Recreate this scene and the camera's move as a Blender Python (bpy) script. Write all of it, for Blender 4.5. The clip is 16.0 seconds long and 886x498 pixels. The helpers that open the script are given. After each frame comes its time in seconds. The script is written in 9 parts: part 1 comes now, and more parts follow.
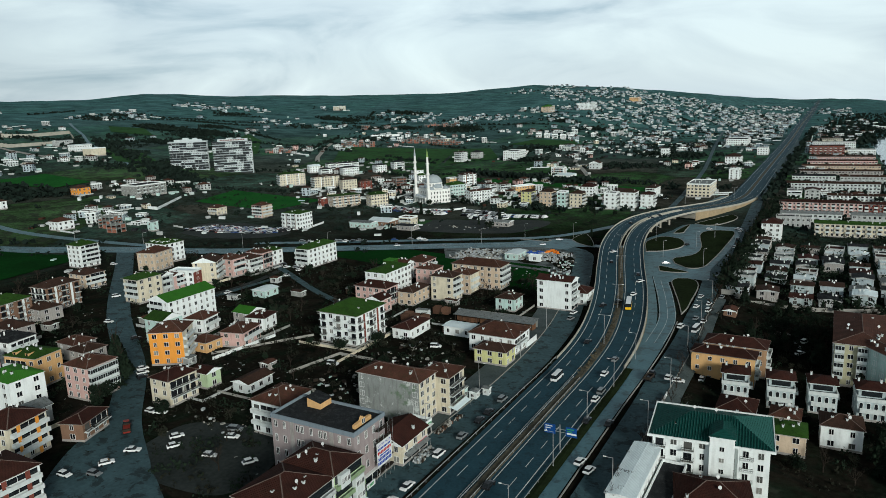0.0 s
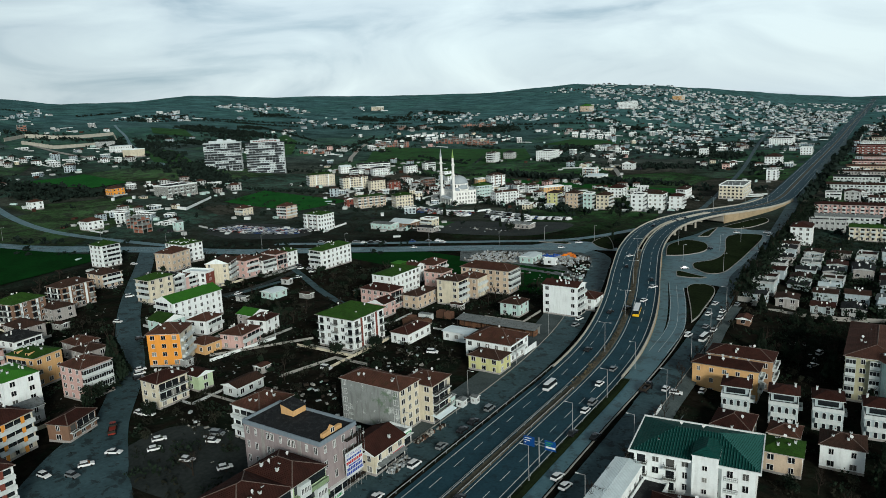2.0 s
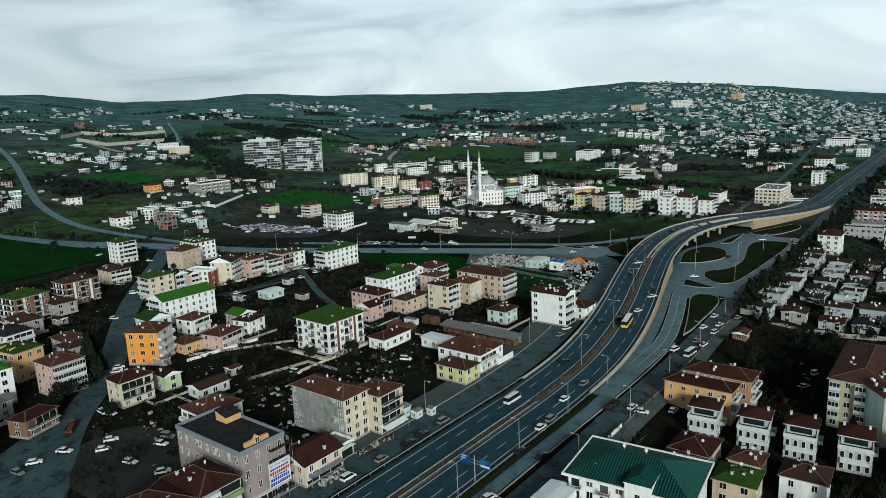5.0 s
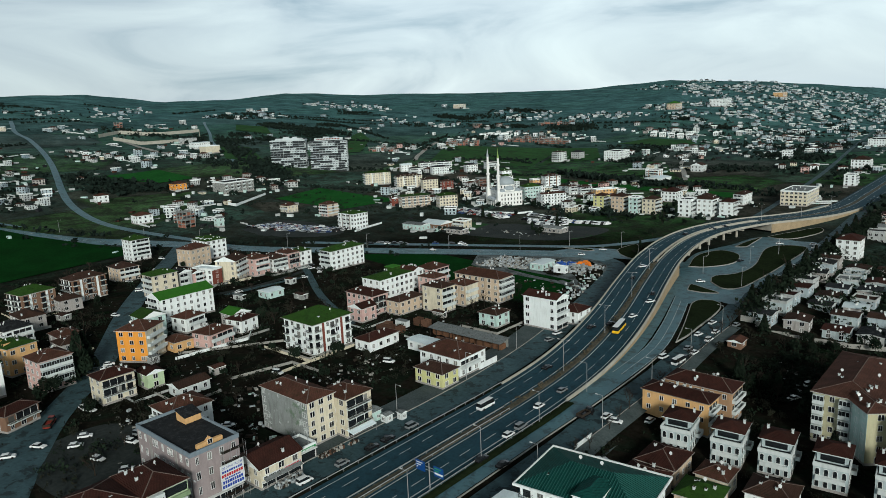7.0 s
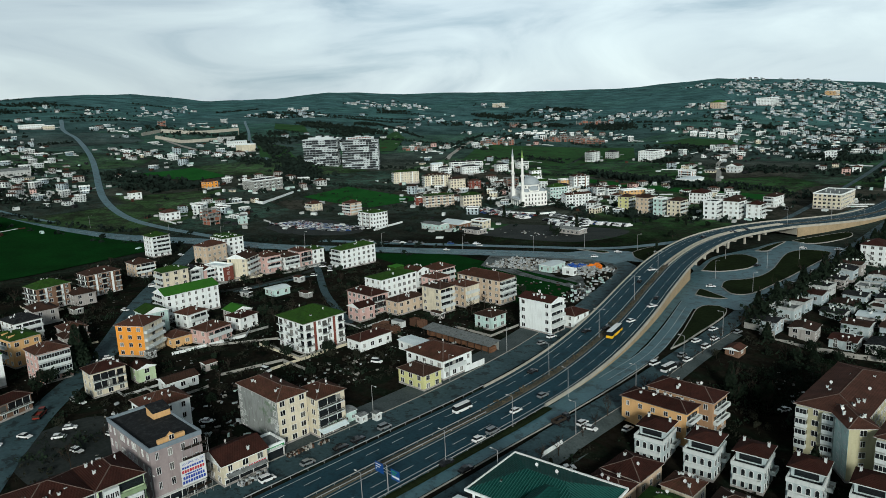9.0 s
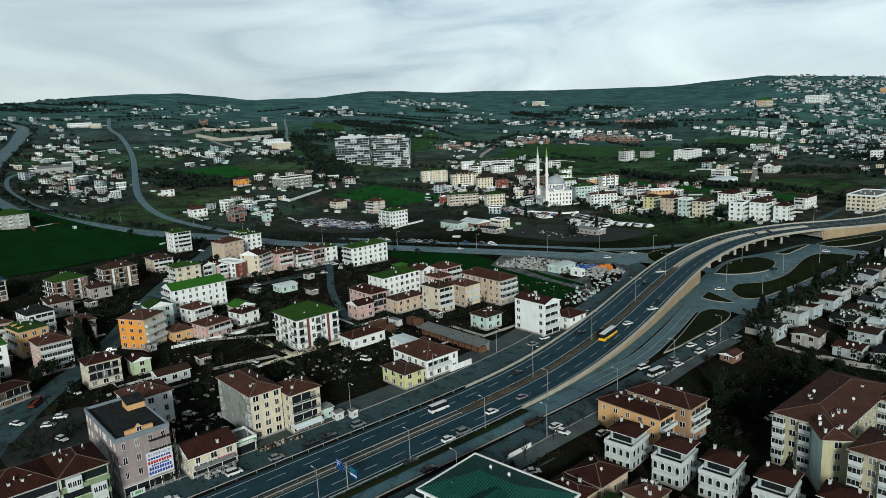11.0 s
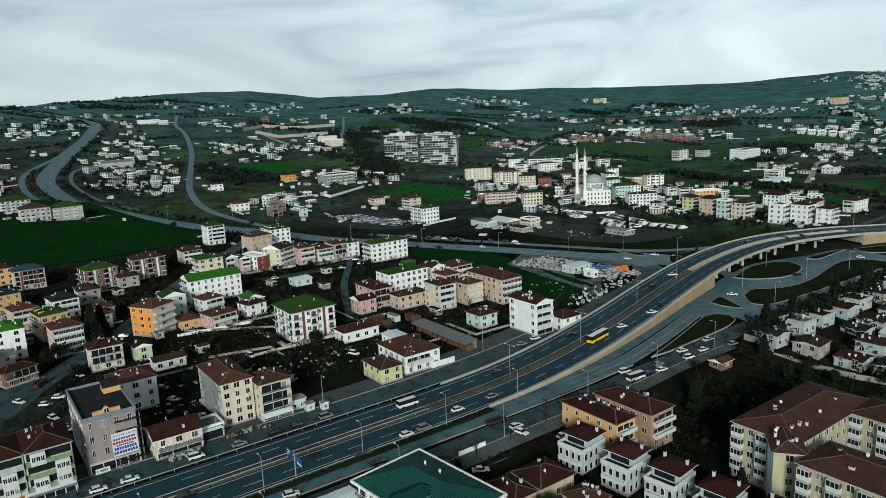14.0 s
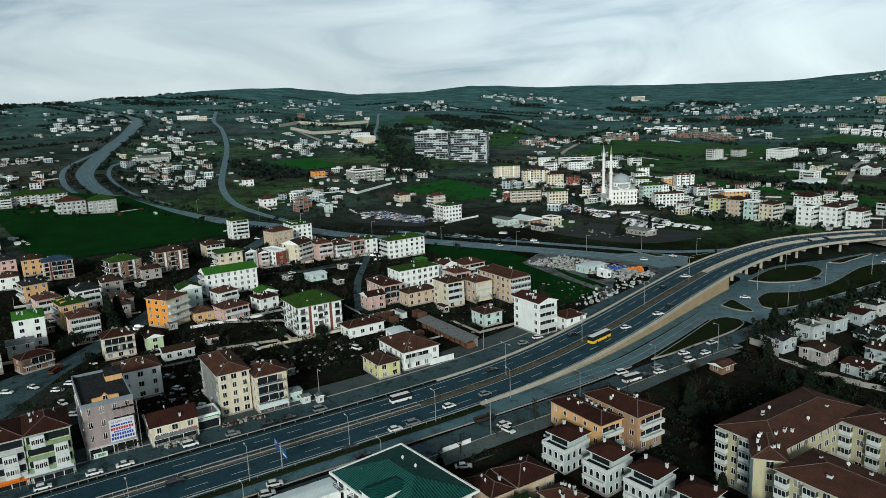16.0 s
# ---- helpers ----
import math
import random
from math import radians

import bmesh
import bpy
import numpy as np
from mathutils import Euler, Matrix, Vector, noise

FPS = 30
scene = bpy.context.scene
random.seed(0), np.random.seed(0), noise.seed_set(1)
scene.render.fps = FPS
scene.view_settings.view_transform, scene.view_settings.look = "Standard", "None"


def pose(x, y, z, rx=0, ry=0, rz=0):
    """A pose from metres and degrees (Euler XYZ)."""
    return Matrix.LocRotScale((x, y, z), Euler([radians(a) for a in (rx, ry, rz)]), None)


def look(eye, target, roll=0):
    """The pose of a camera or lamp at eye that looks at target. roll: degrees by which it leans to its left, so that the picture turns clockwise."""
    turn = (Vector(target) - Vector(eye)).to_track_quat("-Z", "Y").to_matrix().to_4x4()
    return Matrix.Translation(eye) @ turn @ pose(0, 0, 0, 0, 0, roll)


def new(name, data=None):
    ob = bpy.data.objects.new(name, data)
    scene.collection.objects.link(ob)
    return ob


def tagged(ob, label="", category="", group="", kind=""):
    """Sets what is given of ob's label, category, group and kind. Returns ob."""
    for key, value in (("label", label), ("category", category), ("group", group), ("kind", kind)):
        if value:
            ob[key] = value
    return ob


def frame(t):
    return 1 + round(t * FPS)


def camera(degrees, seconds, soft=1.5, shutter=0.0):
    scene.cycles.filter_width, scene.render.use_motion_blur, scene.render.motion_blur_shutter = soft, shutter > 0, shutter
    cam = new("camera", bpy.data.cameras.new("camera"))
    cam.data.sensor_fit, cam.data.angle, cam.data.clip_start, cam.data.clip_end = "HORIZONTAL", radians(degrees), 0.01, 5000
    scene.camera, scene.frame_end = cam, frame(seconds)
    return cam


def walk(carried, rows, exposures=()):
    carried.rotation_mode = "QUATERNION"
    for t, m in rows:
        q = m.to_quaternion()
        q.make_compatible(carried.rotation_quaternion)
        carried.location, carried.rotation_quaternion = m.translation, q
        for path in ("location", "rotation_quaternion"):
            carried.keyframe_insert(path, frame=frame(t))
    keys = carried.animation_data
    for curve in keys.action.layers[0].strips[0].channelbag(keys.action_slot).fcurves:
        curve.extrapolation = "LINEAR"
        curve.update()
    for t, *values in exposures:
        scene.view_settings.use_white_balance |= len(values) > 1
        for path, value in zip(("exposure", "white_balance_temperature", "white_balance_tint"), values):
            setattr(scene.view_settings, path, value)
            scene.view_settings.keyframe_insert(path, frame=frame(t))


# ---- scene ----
cam = camera(65.0, 16.0, soft=0.7)
METRES, EYE, TILT, LEAN, TURN = 149.5, 90.0, 0.0, 0.0, 29.7
ROWS = [
    (0.0, 0.0, 0.0, 0.0, -0.42, -11.96, 1.99),
    (0.5, 0.0261, 0.0079, -0.0002, 0.49, -11.93, 2.1),
    (1.0, 0.0541, 0.016, -0.0001, 1.4, -11.9, 2.2),
    (1.5, 0.0835, 0.0246, -0.0001, 2.26, -11.88, 2.27),
    (2.0, 0.1124, 0.0333, 0.0002, 3.13, -11.85, 2.34),
    (2.5, 0.1445, 0.043, 0.0007, 4.05, -11.81, 2.37),
    (3.0, 0.1768, 0.0527, 0.0015, 4.98, -11.81, 2.34),
    (3.5, 0.2091, 0.0623, 0.0022, 5.84, -11.8, 2.33),
    (4.0, 0.2414, 0.0719, 0.0028, 6.56, -11.81, 2.31),
    (6.5, 0.401, 0.121, 0.0021, 10.26, -11.8, 2.36),
    (7.0, 0.4327, 0.1307, 0.0018, 11.19, -11.78, 2.39),
    (7.5, 0.4645, 0.1403, 0.0013, 12.12, -11.78, 2.39),
    (8.0, 0.4963, 0.15, 0.0008, 13.06, -11.76, 2.38),
    (10.5, 0.6548, 0.199, -0.0029, 17.74, -11.69, 2.5),
    (11.0, 0.6864, 0.2087, -0.0038, 18.68, -11.69, 2.51),
    (11.5, 0.7179, 0.2184, -0.0046, 19.61, -11.68, 2.53),
    (12.0, 0.7494, 0.2281, -0.0056, 20.56, -11.68, 2.56),
    (12.5, 0.7808, 0.2379, -0.0064, 21.51, -11.67, 2.58),
    (13.0, 0.8122, 0.2478, -0.0072, 22.46, -11.66, 2.59),
    (13.5, 0.8424, 0.2575, -0.0076, 23.41, -11.65, 2.56),
    (14.0, 0.8702, 0.2664, -0.0078, 24.33, -11.67, 2.51),
    (14.5, 0.8954, 0.2743, -0.0073, 25.21, -11.69, 2.46),
    (15.0, 0.9182, 0.2813, -0.0068, 25.99, -11.72, 2.39),
    (15.5, 0.9382, 0.2878, -0.0067, 26.8, -11.75, 2.33),
    (16.0, 0.9558, 0.2935, -0.0067, 27.62, -11.77, 2.29),
]
walk(cam, [(t, pose(0, 0, EYE, TILT, LEAN, TURN) @ pose(METRES * x, METRES * y, METRES * z, 90 + pitch, roll, yaw)) for t, x, y, z, yaw, pitch, roll in ROWS],
     exposures=[(0.0, 0.0, 6120, 4), (16.0, 0.0, 6120, 4)])

# ---- world, sun, exposure ----
SUN_EL, SUN_AZ = 20.0, -40.0
world = bpy.data.worlds.new("overcast_sky")
scene.world = world
world.use_nodes = True
wn, wl = world.node_tree.nodes, world.node_tree.links
wn.clear()
w_out = wn.new("ShaderNodeOutputWorld")
w_bg = wn.new("ShaderNodeBackground")
w_sky = wn.new("ShaderNodeTexSky")
w_sky.sky_type = "NISHITA"
w_sky.sun_disc = False
w_sky.sun_elevation = radians(SUN_EL)
w_sky.sun_rotation = radians(90 - SUN_AZ)
w_co = wn.new("ShaderNodeTexCoord")
w_sep = wn.new("ShaderNodeSeparateXYZ")
wl.new(w_co.outputs["Generated"], w_sep.inputs[0])
# long low banks of cloud, flattened towards the horizon, with finer wisps over them
w_map = wn.new("ShaderNodeMapping"); w_map.inputs["Scale"].default_value = (3.2, 3.2, 11.0); w_map.inputs["Location"].default_value = (3.1, 0.7, 0.35)
wl.new(w_co.outputs["Generated"], w_map.inputs["Vector"])
w_n = wn.new("ShaderNodeTexNoise")
w_n.inputs["Scale"].default_value = 1.0
w_n.inputs["Detail"].default_value = 6.0
w_n.inputs["Roughness"].default_value = 0.52
w_n.inputs["Distortion"].default_value = 0.9
wl.new(w_map.outputs[0], w_n.inputs["Vector"])
w_ramp = wn.new("ShaderNodeValToRGB")
w_ramp.color_ramp.elements[0].position = 0.33
w_ramp.color_ramp.elements[0].color = (0.44, 0.55, 0.63, 1)
w_ramp.color_ramp.elements[1].position = 0.66
w_ramp.color_ramp.elements[1].color = (0.90, 0.985, 1.0, 1)
e = w_ramp.color_ramp.elements.new(0.47); e.color = (0.72, 0.80, 0.85, 1)
wl.new(w_n.outputs[0], w_ramp.inputs[0])
w_mulc = wn.new("ShaderNodeMix"); w_mulc.data_type = "RGBA"; w_mulc.blend_type = "MULTIPLY"
w_mulc.inputs["Factor"].default_value = 1.0
w_mulc.inputs["B"].default_value = (0.10, 0.10, 0.10, 1)
wl.new(w_sky.outputs[0], w_mulc.inputs["A"])
w_mix = wn.new("ShaderNodeMix"); w_mix.data_type = "RGBA"
w_mix.inputs["Factor"].default_value = 0.88
wl.new(w_mulc.outputs["Result"], w_mix.inputs["A"])
wl.new(w_ramp.outputs[0], w_mix.inputs["B"])
# heavy cloud overhead, brighter towards the horizon
w_el = wn.new("ShaderNodeMapRange"); w_el.interpolation_type = "SMOOTHSTEP"
w_el.inputs["From Min"].default_value = 0.12; w_el.inputs["From Max"].default_value = 0.75
w_el.inputs["To Min"].default_value = 1.0; w_el.inputs["To Max"].default_value = 0.12
wl.new(w_sep.outputs[2], w_el.inputs["Value"])
w_scale = wn.new("ShaderNodeVectorMath"); w_scale.operation = "SCALE"
wl.new(w_mix.outputs["Result"], w_scale.inputs[0]); wl.new(w_el.outputs[0], w_scale.inputs["Scale"])
w_west = wn.new("ShaderNodeMapRange"); w_west.interpolation_type = "SMOOTHSTEP"
w_west.inputs["From Min"].default_value = -1.0; w_west.inputs["From Max"].default_value = -0.68
w_west.inputs["To Min"].default_value = 0.80; w_west.inputs["To Max"].default_value = 1.0
wl.new(w_sep.outputs[0], w_west.inputs["Value"])
w_side = wn.new("ShaderNodeVectorMath"); w_side.operation = "SCALE"
wl.new(w_scale.outputs[0], w_side.inputs[0]); wl.new(w_west.outputs[0], w_side.inputs["Scale"])
wl.new(w_side.outputs[0], w_bg.inputs[0])
w_bg.inputs[1].default_value = 0.98
wl.new(w_bg.outputs[0], w_out.inputs[0])

sun = new("sun", bpy.data.lights.new("sun", "SUN"))
sun.data.energy, sun.data.angle, sun.data.color = 3.15, radians(12), (1.0, 0.95, 0.86)
sun.matrix_world = look((0, 0, 0), (-math.cos(radians(SUN_AZ)) * math.cos(radians(SUN_EL)), -math.sin(radians(SUN_AZ)) * math.cos(radians(SUN_EL)), -math.sin(radians(SUN_EL))))

# ---- materials ----
MATS = {}


def mat(name, col, col2=None, rough=0.85, big=0.12, fine=3.0, mix=0.5, bump=0.0, bump_scale=6.0, metal=0.0, spec=0.12, island=0.0, lo=0.35, hi=0.65):
    """A material of two colours mixed by noise at two scales, with relief and a shift from object to object."""
    if name in MATS:
        return MATS[name]
    m = bpy.data.materials.new(name)
    m.use_nodes = True
    n, l = m.node_tree.nodes, m.node_tree.links
    b = n["Principled BSDF"]
    col2 = col2 or tuple(c * 0.7 for c in col)
    geo = n.new("ShaderNodeNewGeometry")
    n1 = n.new("ShaderNodeTexNoise"); n1.inputs["Scale"].default_value = big; n1.inputs["Detail"].default_value = 5
    n2 = n.new("ShaderNodeTexNoise"); n2.inputs["Scale"].default_value = fine; n2.inputs["Detail"].default_value = 4
    for q in (n1, n2):
        l.new(geo.outputs["Position"], q.inputs["Vector"])
    add = n.new("ShaderNodeMath"); add.operation = "MULTIPLY_ADD"; add.inputs[1].default_value = mix
    l.new(n2.outputs[0], add.inputs[0])
    sc = n.new("ShaderNodeMath"); sc.operation = "MULTIPLY"; sc.inputs[1].default_value = 1 - mix
    l.new(n1.outputs[0], sc.inputs[0]); l.new(sc.outputs[0], add.inputs[2])
    rmp = n.new("ShaderNodeMapRange"); rmp.inputs["From Min"].default_value = lo; rmp.inputs["From Max"].default_value = hi
    l.new(add.outputs[0], rmp.inputs["Value"])
    mx = n.new("ShaderNodeMix"); mx.data_type = "RGBA"
    mx.inputs["A"].default_value = (*col, 1); mx.inputs["B"].default_value = (*col2, 1)
    l.new(rmp.outputs[0], mx.inputs["Factor"])
    out = mx.outputs["Result"]
    if island:
        oi = n.new("ShaderNodeObjectInfo")
        hs = n.new("ShaderNodeHueSaturation")
        mr = n.new("ShaderNodeMapRange"); mr.inputs["To Min"].default_value = 1 - island; mr.inputs["To Max"].default_value = 1 + island
        l.new(oi.outputs["Random"], mr.inputs["Value"]); l.new(mr.outputs[0], hs.inputs["Value"]); l.new(out, hs.inputs["Color"])
        out = hs.outputs[0]
    l.new(out, b.inputs["Base Color"])
    b.inputs["Roughness"].default_value = rough
    b.inputs["Metallic"].default_value = metal
    b.inputs["Specular IOR Level"].default_value = spec
    if bump:
        n3 = n.new("ShaderNodeTexNoise"); n3.inputs["Scale"].default_value = bump_scale; n3.inputs["Detail"].default_value = 4
        l.new(geo.outputs["Position"], n3.inputs["Vector"])
        bp = n.new("ShaderNodeBump"); bp.inputs["Strength"].default_value = bump; bp.inputs["Distance"].default_value = 0.1
        l.new(n3.outputs[0], bp.inputs["Height"]); l.new(bp.outputs[0], b.inputs["Normal"])
    MATS[name] = m
    return m


def wall_mat(name, col, dirt=0.43):
    """Painted render with rain streaks that run down and blotches."""
    if name in MATS:
        return MATS[name]
    m = mat(name, col, tuple(c * (1 - dirt * 0.5) for c in col), rough=0.9, big=0.25, fine=2.5, mix=0.45, bump=0.15, bump_scale=8)
    n, l = m.node_tree.nodes, m.node_tree.links
    b = n["Principled BSDF"]
    src = b.inputs["Base Color"].links[0].from_socket
    geo = n.new("ShaderNodeNewGeometry")
    mp = n.new("ShaderNodeMapping"); mp.inputs["Scale"].default_value = (1.1, 1.1, 0.2)
    l.new(geo.outputs["Position"], mp.inputs["Vector"])
    st = n.new("ShaderNodeTexNoise"); st.inputs["Scale"].default_value = 1.0; st.inputs["Detail"].default_value = 6
    l.new(mp.outputs[0], st.inputs["Vector"])
    rm = n.new("ShaderNodeMapRange"); rm.inputs["From Min"].default_value = 0.49; rm.inputs["From Max"].default_value = 0.72
    rm.inputs["To Max"].default_value = dirt
    l.new(st.outputs[0], rm.inputs["Value"])
    mx = n.new("ShaderNodeMix"); mx.data_type = "RGBA"; mx.inputs["B"].default_value = (col[0] * 0.35, col[1] * 0.34, col[2] * 0.32, 1)
    l.new(rm.outputs[0], mx.inputs["Factor"]); l.new(src, mx.inputs["A"]); l.new(mx.outputs["Result"], b.inputs["Base Color"])
    return m


def roof_mat(name, col, col2, pitch=0.33, depth=0.7, rough=0.8):
    """Roof covering with courses, mottled by lichen and replaced tiles."""
    if name in MATS:
        return MATS[name]
    m = mat(name, col, col2, rough=rough, big=0.35, fine=4.0, mix=0.5, island=0.18, spec=0.03 if rough > 0.6 else 0.2)
    n, l = m.node_tree.nodes, m.node_tree.links
    b = n["Principled BSDF"]
    tc = n.new("ShaderNodeTexCoord")
    wv = n.new("ShaderNodeTexWave"); wv.wave_type = "BANDS"; wv.bands_direction = "Z"
    wv.inputs["Scale"].default_value = 0.314 / pitch * 2.2; wv.inputs["Distortion"].default_value = 0.4
    wv2 = n.new("ShaderNodeTexWave"); wv2.wave_type = "BANDS"; wv2.bands_direction = "DIAGONAL"
    wv2.inputs["Scale"].default_value = 0.314 / pitch
    l.new(tc.outputs["Object"], wv.inputs["Vector"]); l.new(tc.outputs["Object"], wv2.inputs["Vector"])
    ad = n.new("ShaderNodeMath"); ad.operation = "ADD"
    l.new(wv.outputs[1], ad.inputs[0]); l.new(wv2.outputs[1], ad.inputs[1])
    bp = n.new("ShaderNodeBump"); bp.inputs["Strength"].default_value = depth; bp.inputs["Distance"].default_value = 0.06
    l.new(ad.outputs[0], bp.inputs["Height"]); l.new(bp.outputs[0], b.inputs["Normal"])
    return m


def mottle(m, dark, scale=0.9, lo=0.50, hi=0.66, amount=0.75):
    """Adds patches of moss or soot to a finished material."""
    n, l = m.node_tree.nodes, m.node_tree.links
    b = n["Principled BSDF"]
    src = b.inputs["Base Color"].links[0].from_socket
    geo = n.new("ShaderNodeNewGeometry")
    nz = n.new("ShaderNodeTexNoise"); nz.inputs["Scale"].default_value = scale; nz.inputs["Detail"].default_value = 8; nz.inputs["Roughness"].default_value = 0.7
    l.new(geo.outputs["Position"], nz.inputs["Vector"])
    mr = n.new("ShaderNodeMapRange"); mr.inputs["From Min"].default_value = lo; mr.inputs["From Max"].default_value = hi; mr.inputs["To Max"].default_value = amount
    l.new(nz.outputs[0], mr.inputs["Value"])
    mx = n.new("ShaderNodeMix"); mx.data_type = "RGBA"; mx.inputs["B"].default_value = (*dark, 1)
    l.new(mr.outputs[0], mx.inputs["Factor"]); l.new(src, mx.inputs["A"]); l.new(mx.outputs["Result"], b.inputs["Base Color"])
    return m


def glass_mat(name, dark, light):
    """Window panes: dark rooms behind, some with drawn curtains."""
    if name in MATS:
        return MATS[name]
    m = bpy.data.materials.new(name); m.use_nodes = True
    n, l = m.node_tree.nodes, m.node_tree.links
    b = n["Principled BSDF"]
    oi = n.new("ShaderNodeObjectInfo")
    rp = n.new("ShaderNodeValToRGB"); rp.color_ramp.interpolation = "CONSTANT"
    rp.color_ramp.elements[0].color = (*dark, 1)
    rp.color_ramp.elements[1].position = 0.9; rp.color_ramp.elements[1].color = (*light, 1)
    e = rp.color_ramp.elements.new(0.7); e.color = (*[(a * 2 + c) / 3 for a, c in zip(dark, light)], 1)
    l.new(oi.outputs["Random"], rp.inputs[0]); l.new(rp.outputs[0], b.inputs["Base Color"])
    b.inputs["Roughness"].default_value = 0.12
    MATS[name] = m
    return m


W_WHITE = wall_mat("render_white", (0.78, 0.82, 0.81), 0.25)
W_CREAM = wall_mat("render_cream", (0.66, 0.60, 0.46))
W_BEIGE = wall_mat("render_beige", (0.58, 0.46, 0.34))
W_WORN = wall_mat("render_weathered", (0.46, 0.48, 0.47), 0.5)
W_PINK = wall_mat("render_pink", (0.60, 0.40, 0.36))
W_ORANGE = wall_mat("render_orange", (0.72, 0.30, 0.05), 0.2)
W_AMBER = wall_mat("render_amber", (0.62, 0.38, 0.17), 0.25)
W_YELLOW = wall_mat("render_yellow", (0.60, 0.59, 0.28))
W_GREEN = wall_mat("render_pale_green", (0.48, 0.60, 0.38))
W_CYAN = wall_mat("render_pale_cyan", (0.50, 0.66, 0.62))
W_GREY = wall_mat("render_grey", (0.36, 0.34, 0.32), 0.5)
W_MAUVE = wall_mat("render_mauve", (0.31, 0.262, 0.26), 0.3)
W_STEELBLUE = wall_mat("parapet_blue_grey", (0.19, 0.235, 0.27), 0.25)
W_DIM = wall_mat("render_dim_white", (0.57, 0.61, 0.60), 0.22)
# both blue greys put distance haze into far walls; W_SLATY also serves bungalows
W_MIST = wall_mat("render_haze_blue", (0.27, 0.35, 0.39), 0.3)
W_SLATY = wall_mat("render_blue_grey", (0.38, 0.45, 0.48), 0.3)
W_PATCH = mottle(mottle(wall_mat("concrete_patched", (0.27, 0.29, 0.28), 0.5), (0.55, 0.58, 0.56), 0.22, 0.56, 0.60, 0.8), (0.10, 0.16, 0.09), 0.16, 0.58, 0.64, 0.7)
W_SHORE = wall_mat("render_shore_dull_white", (0.43, 0.50, 0.51), 0.35)
W_STRAW = wall_mat("render_straw", (0.43, 0.41, 0.27), 0.3)
W_BARE = wall_mat("bare_concrete", (0.30, 0.31, 0.29), 0.6)
W_TAN = wall_mat("render_dull_tan", (0.38, 0.24, 0.14), 0.3)
W_BRICK = wall_mat("render_brick_red", (0.19, 0.058, 0.042), 0.3)
W_BROWN = wall_mat("render_brown", (0.20, 0.12, 0.08), 0.3)
W_RUSTY = wall_mat("render_rust", (0.34, 0.14, 0.07), 0.3)
W_RAWBRICK = wall_mat("raw_hollow_brick", (0.30, 0.125, 0.085), 0.5)
R_RED = roof_mat("roof_tile_red", (0.054, 0.021, 0.016), (0.026, 0.012, 0.010))
R_RUST = roof_mat("roof_tile_rust", (0.090, 0.040, 0.028), (0.042, 0.021, 0.016))
R_BROWN = roof_mat("roof_tile_brown", (0.055, 0.030, 0.022), (0.030, 0.018, 0.014))
R_WEATHERED = roof_mat("roof_tile_weathered", (0.080, 0.038, 0.028), (0.036, 0.020, 0.016))
R_MOSS = roof_mat("roof_moss_green", (0.030, 0.075, 0.012), (0.018, 0.042, 0.010), depth=0.4)
R_BRIGHT = roof_mat("roof_bright_green", (0.045, 0.17, 0.020), (0.035, 0.12, 0.018), depth=0.4)
R_METAL = roof_mat("roof_green_metal", (0.012, 0.066, 0.056), (0.007, 0.042, 0.036), pitch=0.6, rough=0.62)
R_DARK = roof_mat("roof_felt_dark", (0.022, 0.024, 0.026), (0.014, 0.015, 0.017), depth=0.2)
R_SLATE = roof_mat("roof_sheet_grey", (0.22, 0.24, 0.24), (0.13, 0.145, 0.145), pitch=0.2)
R_WHITE = roof_mat("roof_sheet_white", (0.68, 0.77, 0.79), (0.56, 0.64, 0.66), pitch=0.5, rough=0.5)
R_BLUE = roof_mat("roof_blue", (0.03, 0.06, 0.10), (0.02, 0.04, 0.07))
for q, c in ((R_RED, (0.028, 0.016, 0.012)), (R_RUST, (0.045, 0.034, 0.018)), (R_BROWN, (0.022, 0.020, 0.014)), (R_MOSS, (0.016, 0.030, 0.008)), (R_DARK, (0.05, 0.055, 0.055)), (R_SLATE, (0.06, 0.05, 0.04)), (R_METAL, (0.004, 0.026, 0.020))):
    mottle(q, c)
EAVES = mat("eaves_fascia", (0.34, 0.33, 0.31), (0.22, 0.21, 0.20), rough=0.8, island=0.5)
GLASS = glass_mat("window_glass", (0.009, 0.011, 0.013), (0.22, 0.22, 0.20))
PVC = mat("window_frame_white", (0.72, 0.73, 0.71), (0.58, 0.59, 0.58), rough=0.5)
CAPPING = mat("ridge_mortar", (0.17, 0.13, 0.11), (0.08, 0.055, 0.045), rough=0.9, big=0.8, fine=4)
CONC = mat("concrete", (0.34, 0.33, 0.30), (0.22, 0.22, 0.20), rough=0.9, big=0.3, fine=4, bump=0.3)
CONC_W = mat("concrete_pale", (0.42, 0.40, 0.34), (0.27, 0.26, 0.22), rough=0.9, big=0.25, fine=3, bump=0.2)
WALL_TAN = mat("retaining_wall_tan", (0.38, 0.29, 0.18), (0.24, 0.19, 0.12), rough=0.9, big=0.2, fine=2, bump=0.3)
ASPHALT = mat("asphalt", (0.020, 0.059, 0.081), (0.012, 0.038, 0.053), rough=0.8, big=0.08, fine=1.2, mix=0.5, bump=0.1, bump_scale=12, spec=0.12)
ASPHALT_OLD = mat("asphalt_worn", (0.078, 0.166, 0.194), (0.044, 0.102, 0.124), rough=0.5, big=0.12, fine=0.9, mix=0.5, bump=0.12, bump_scale=10, spec=0.26, lo=0.3, hi=0.7)
mottle(ASPHALT_OLD, (0.014, 0.024, 0.028), 0.22, 0.52, 0.58, 0.6)
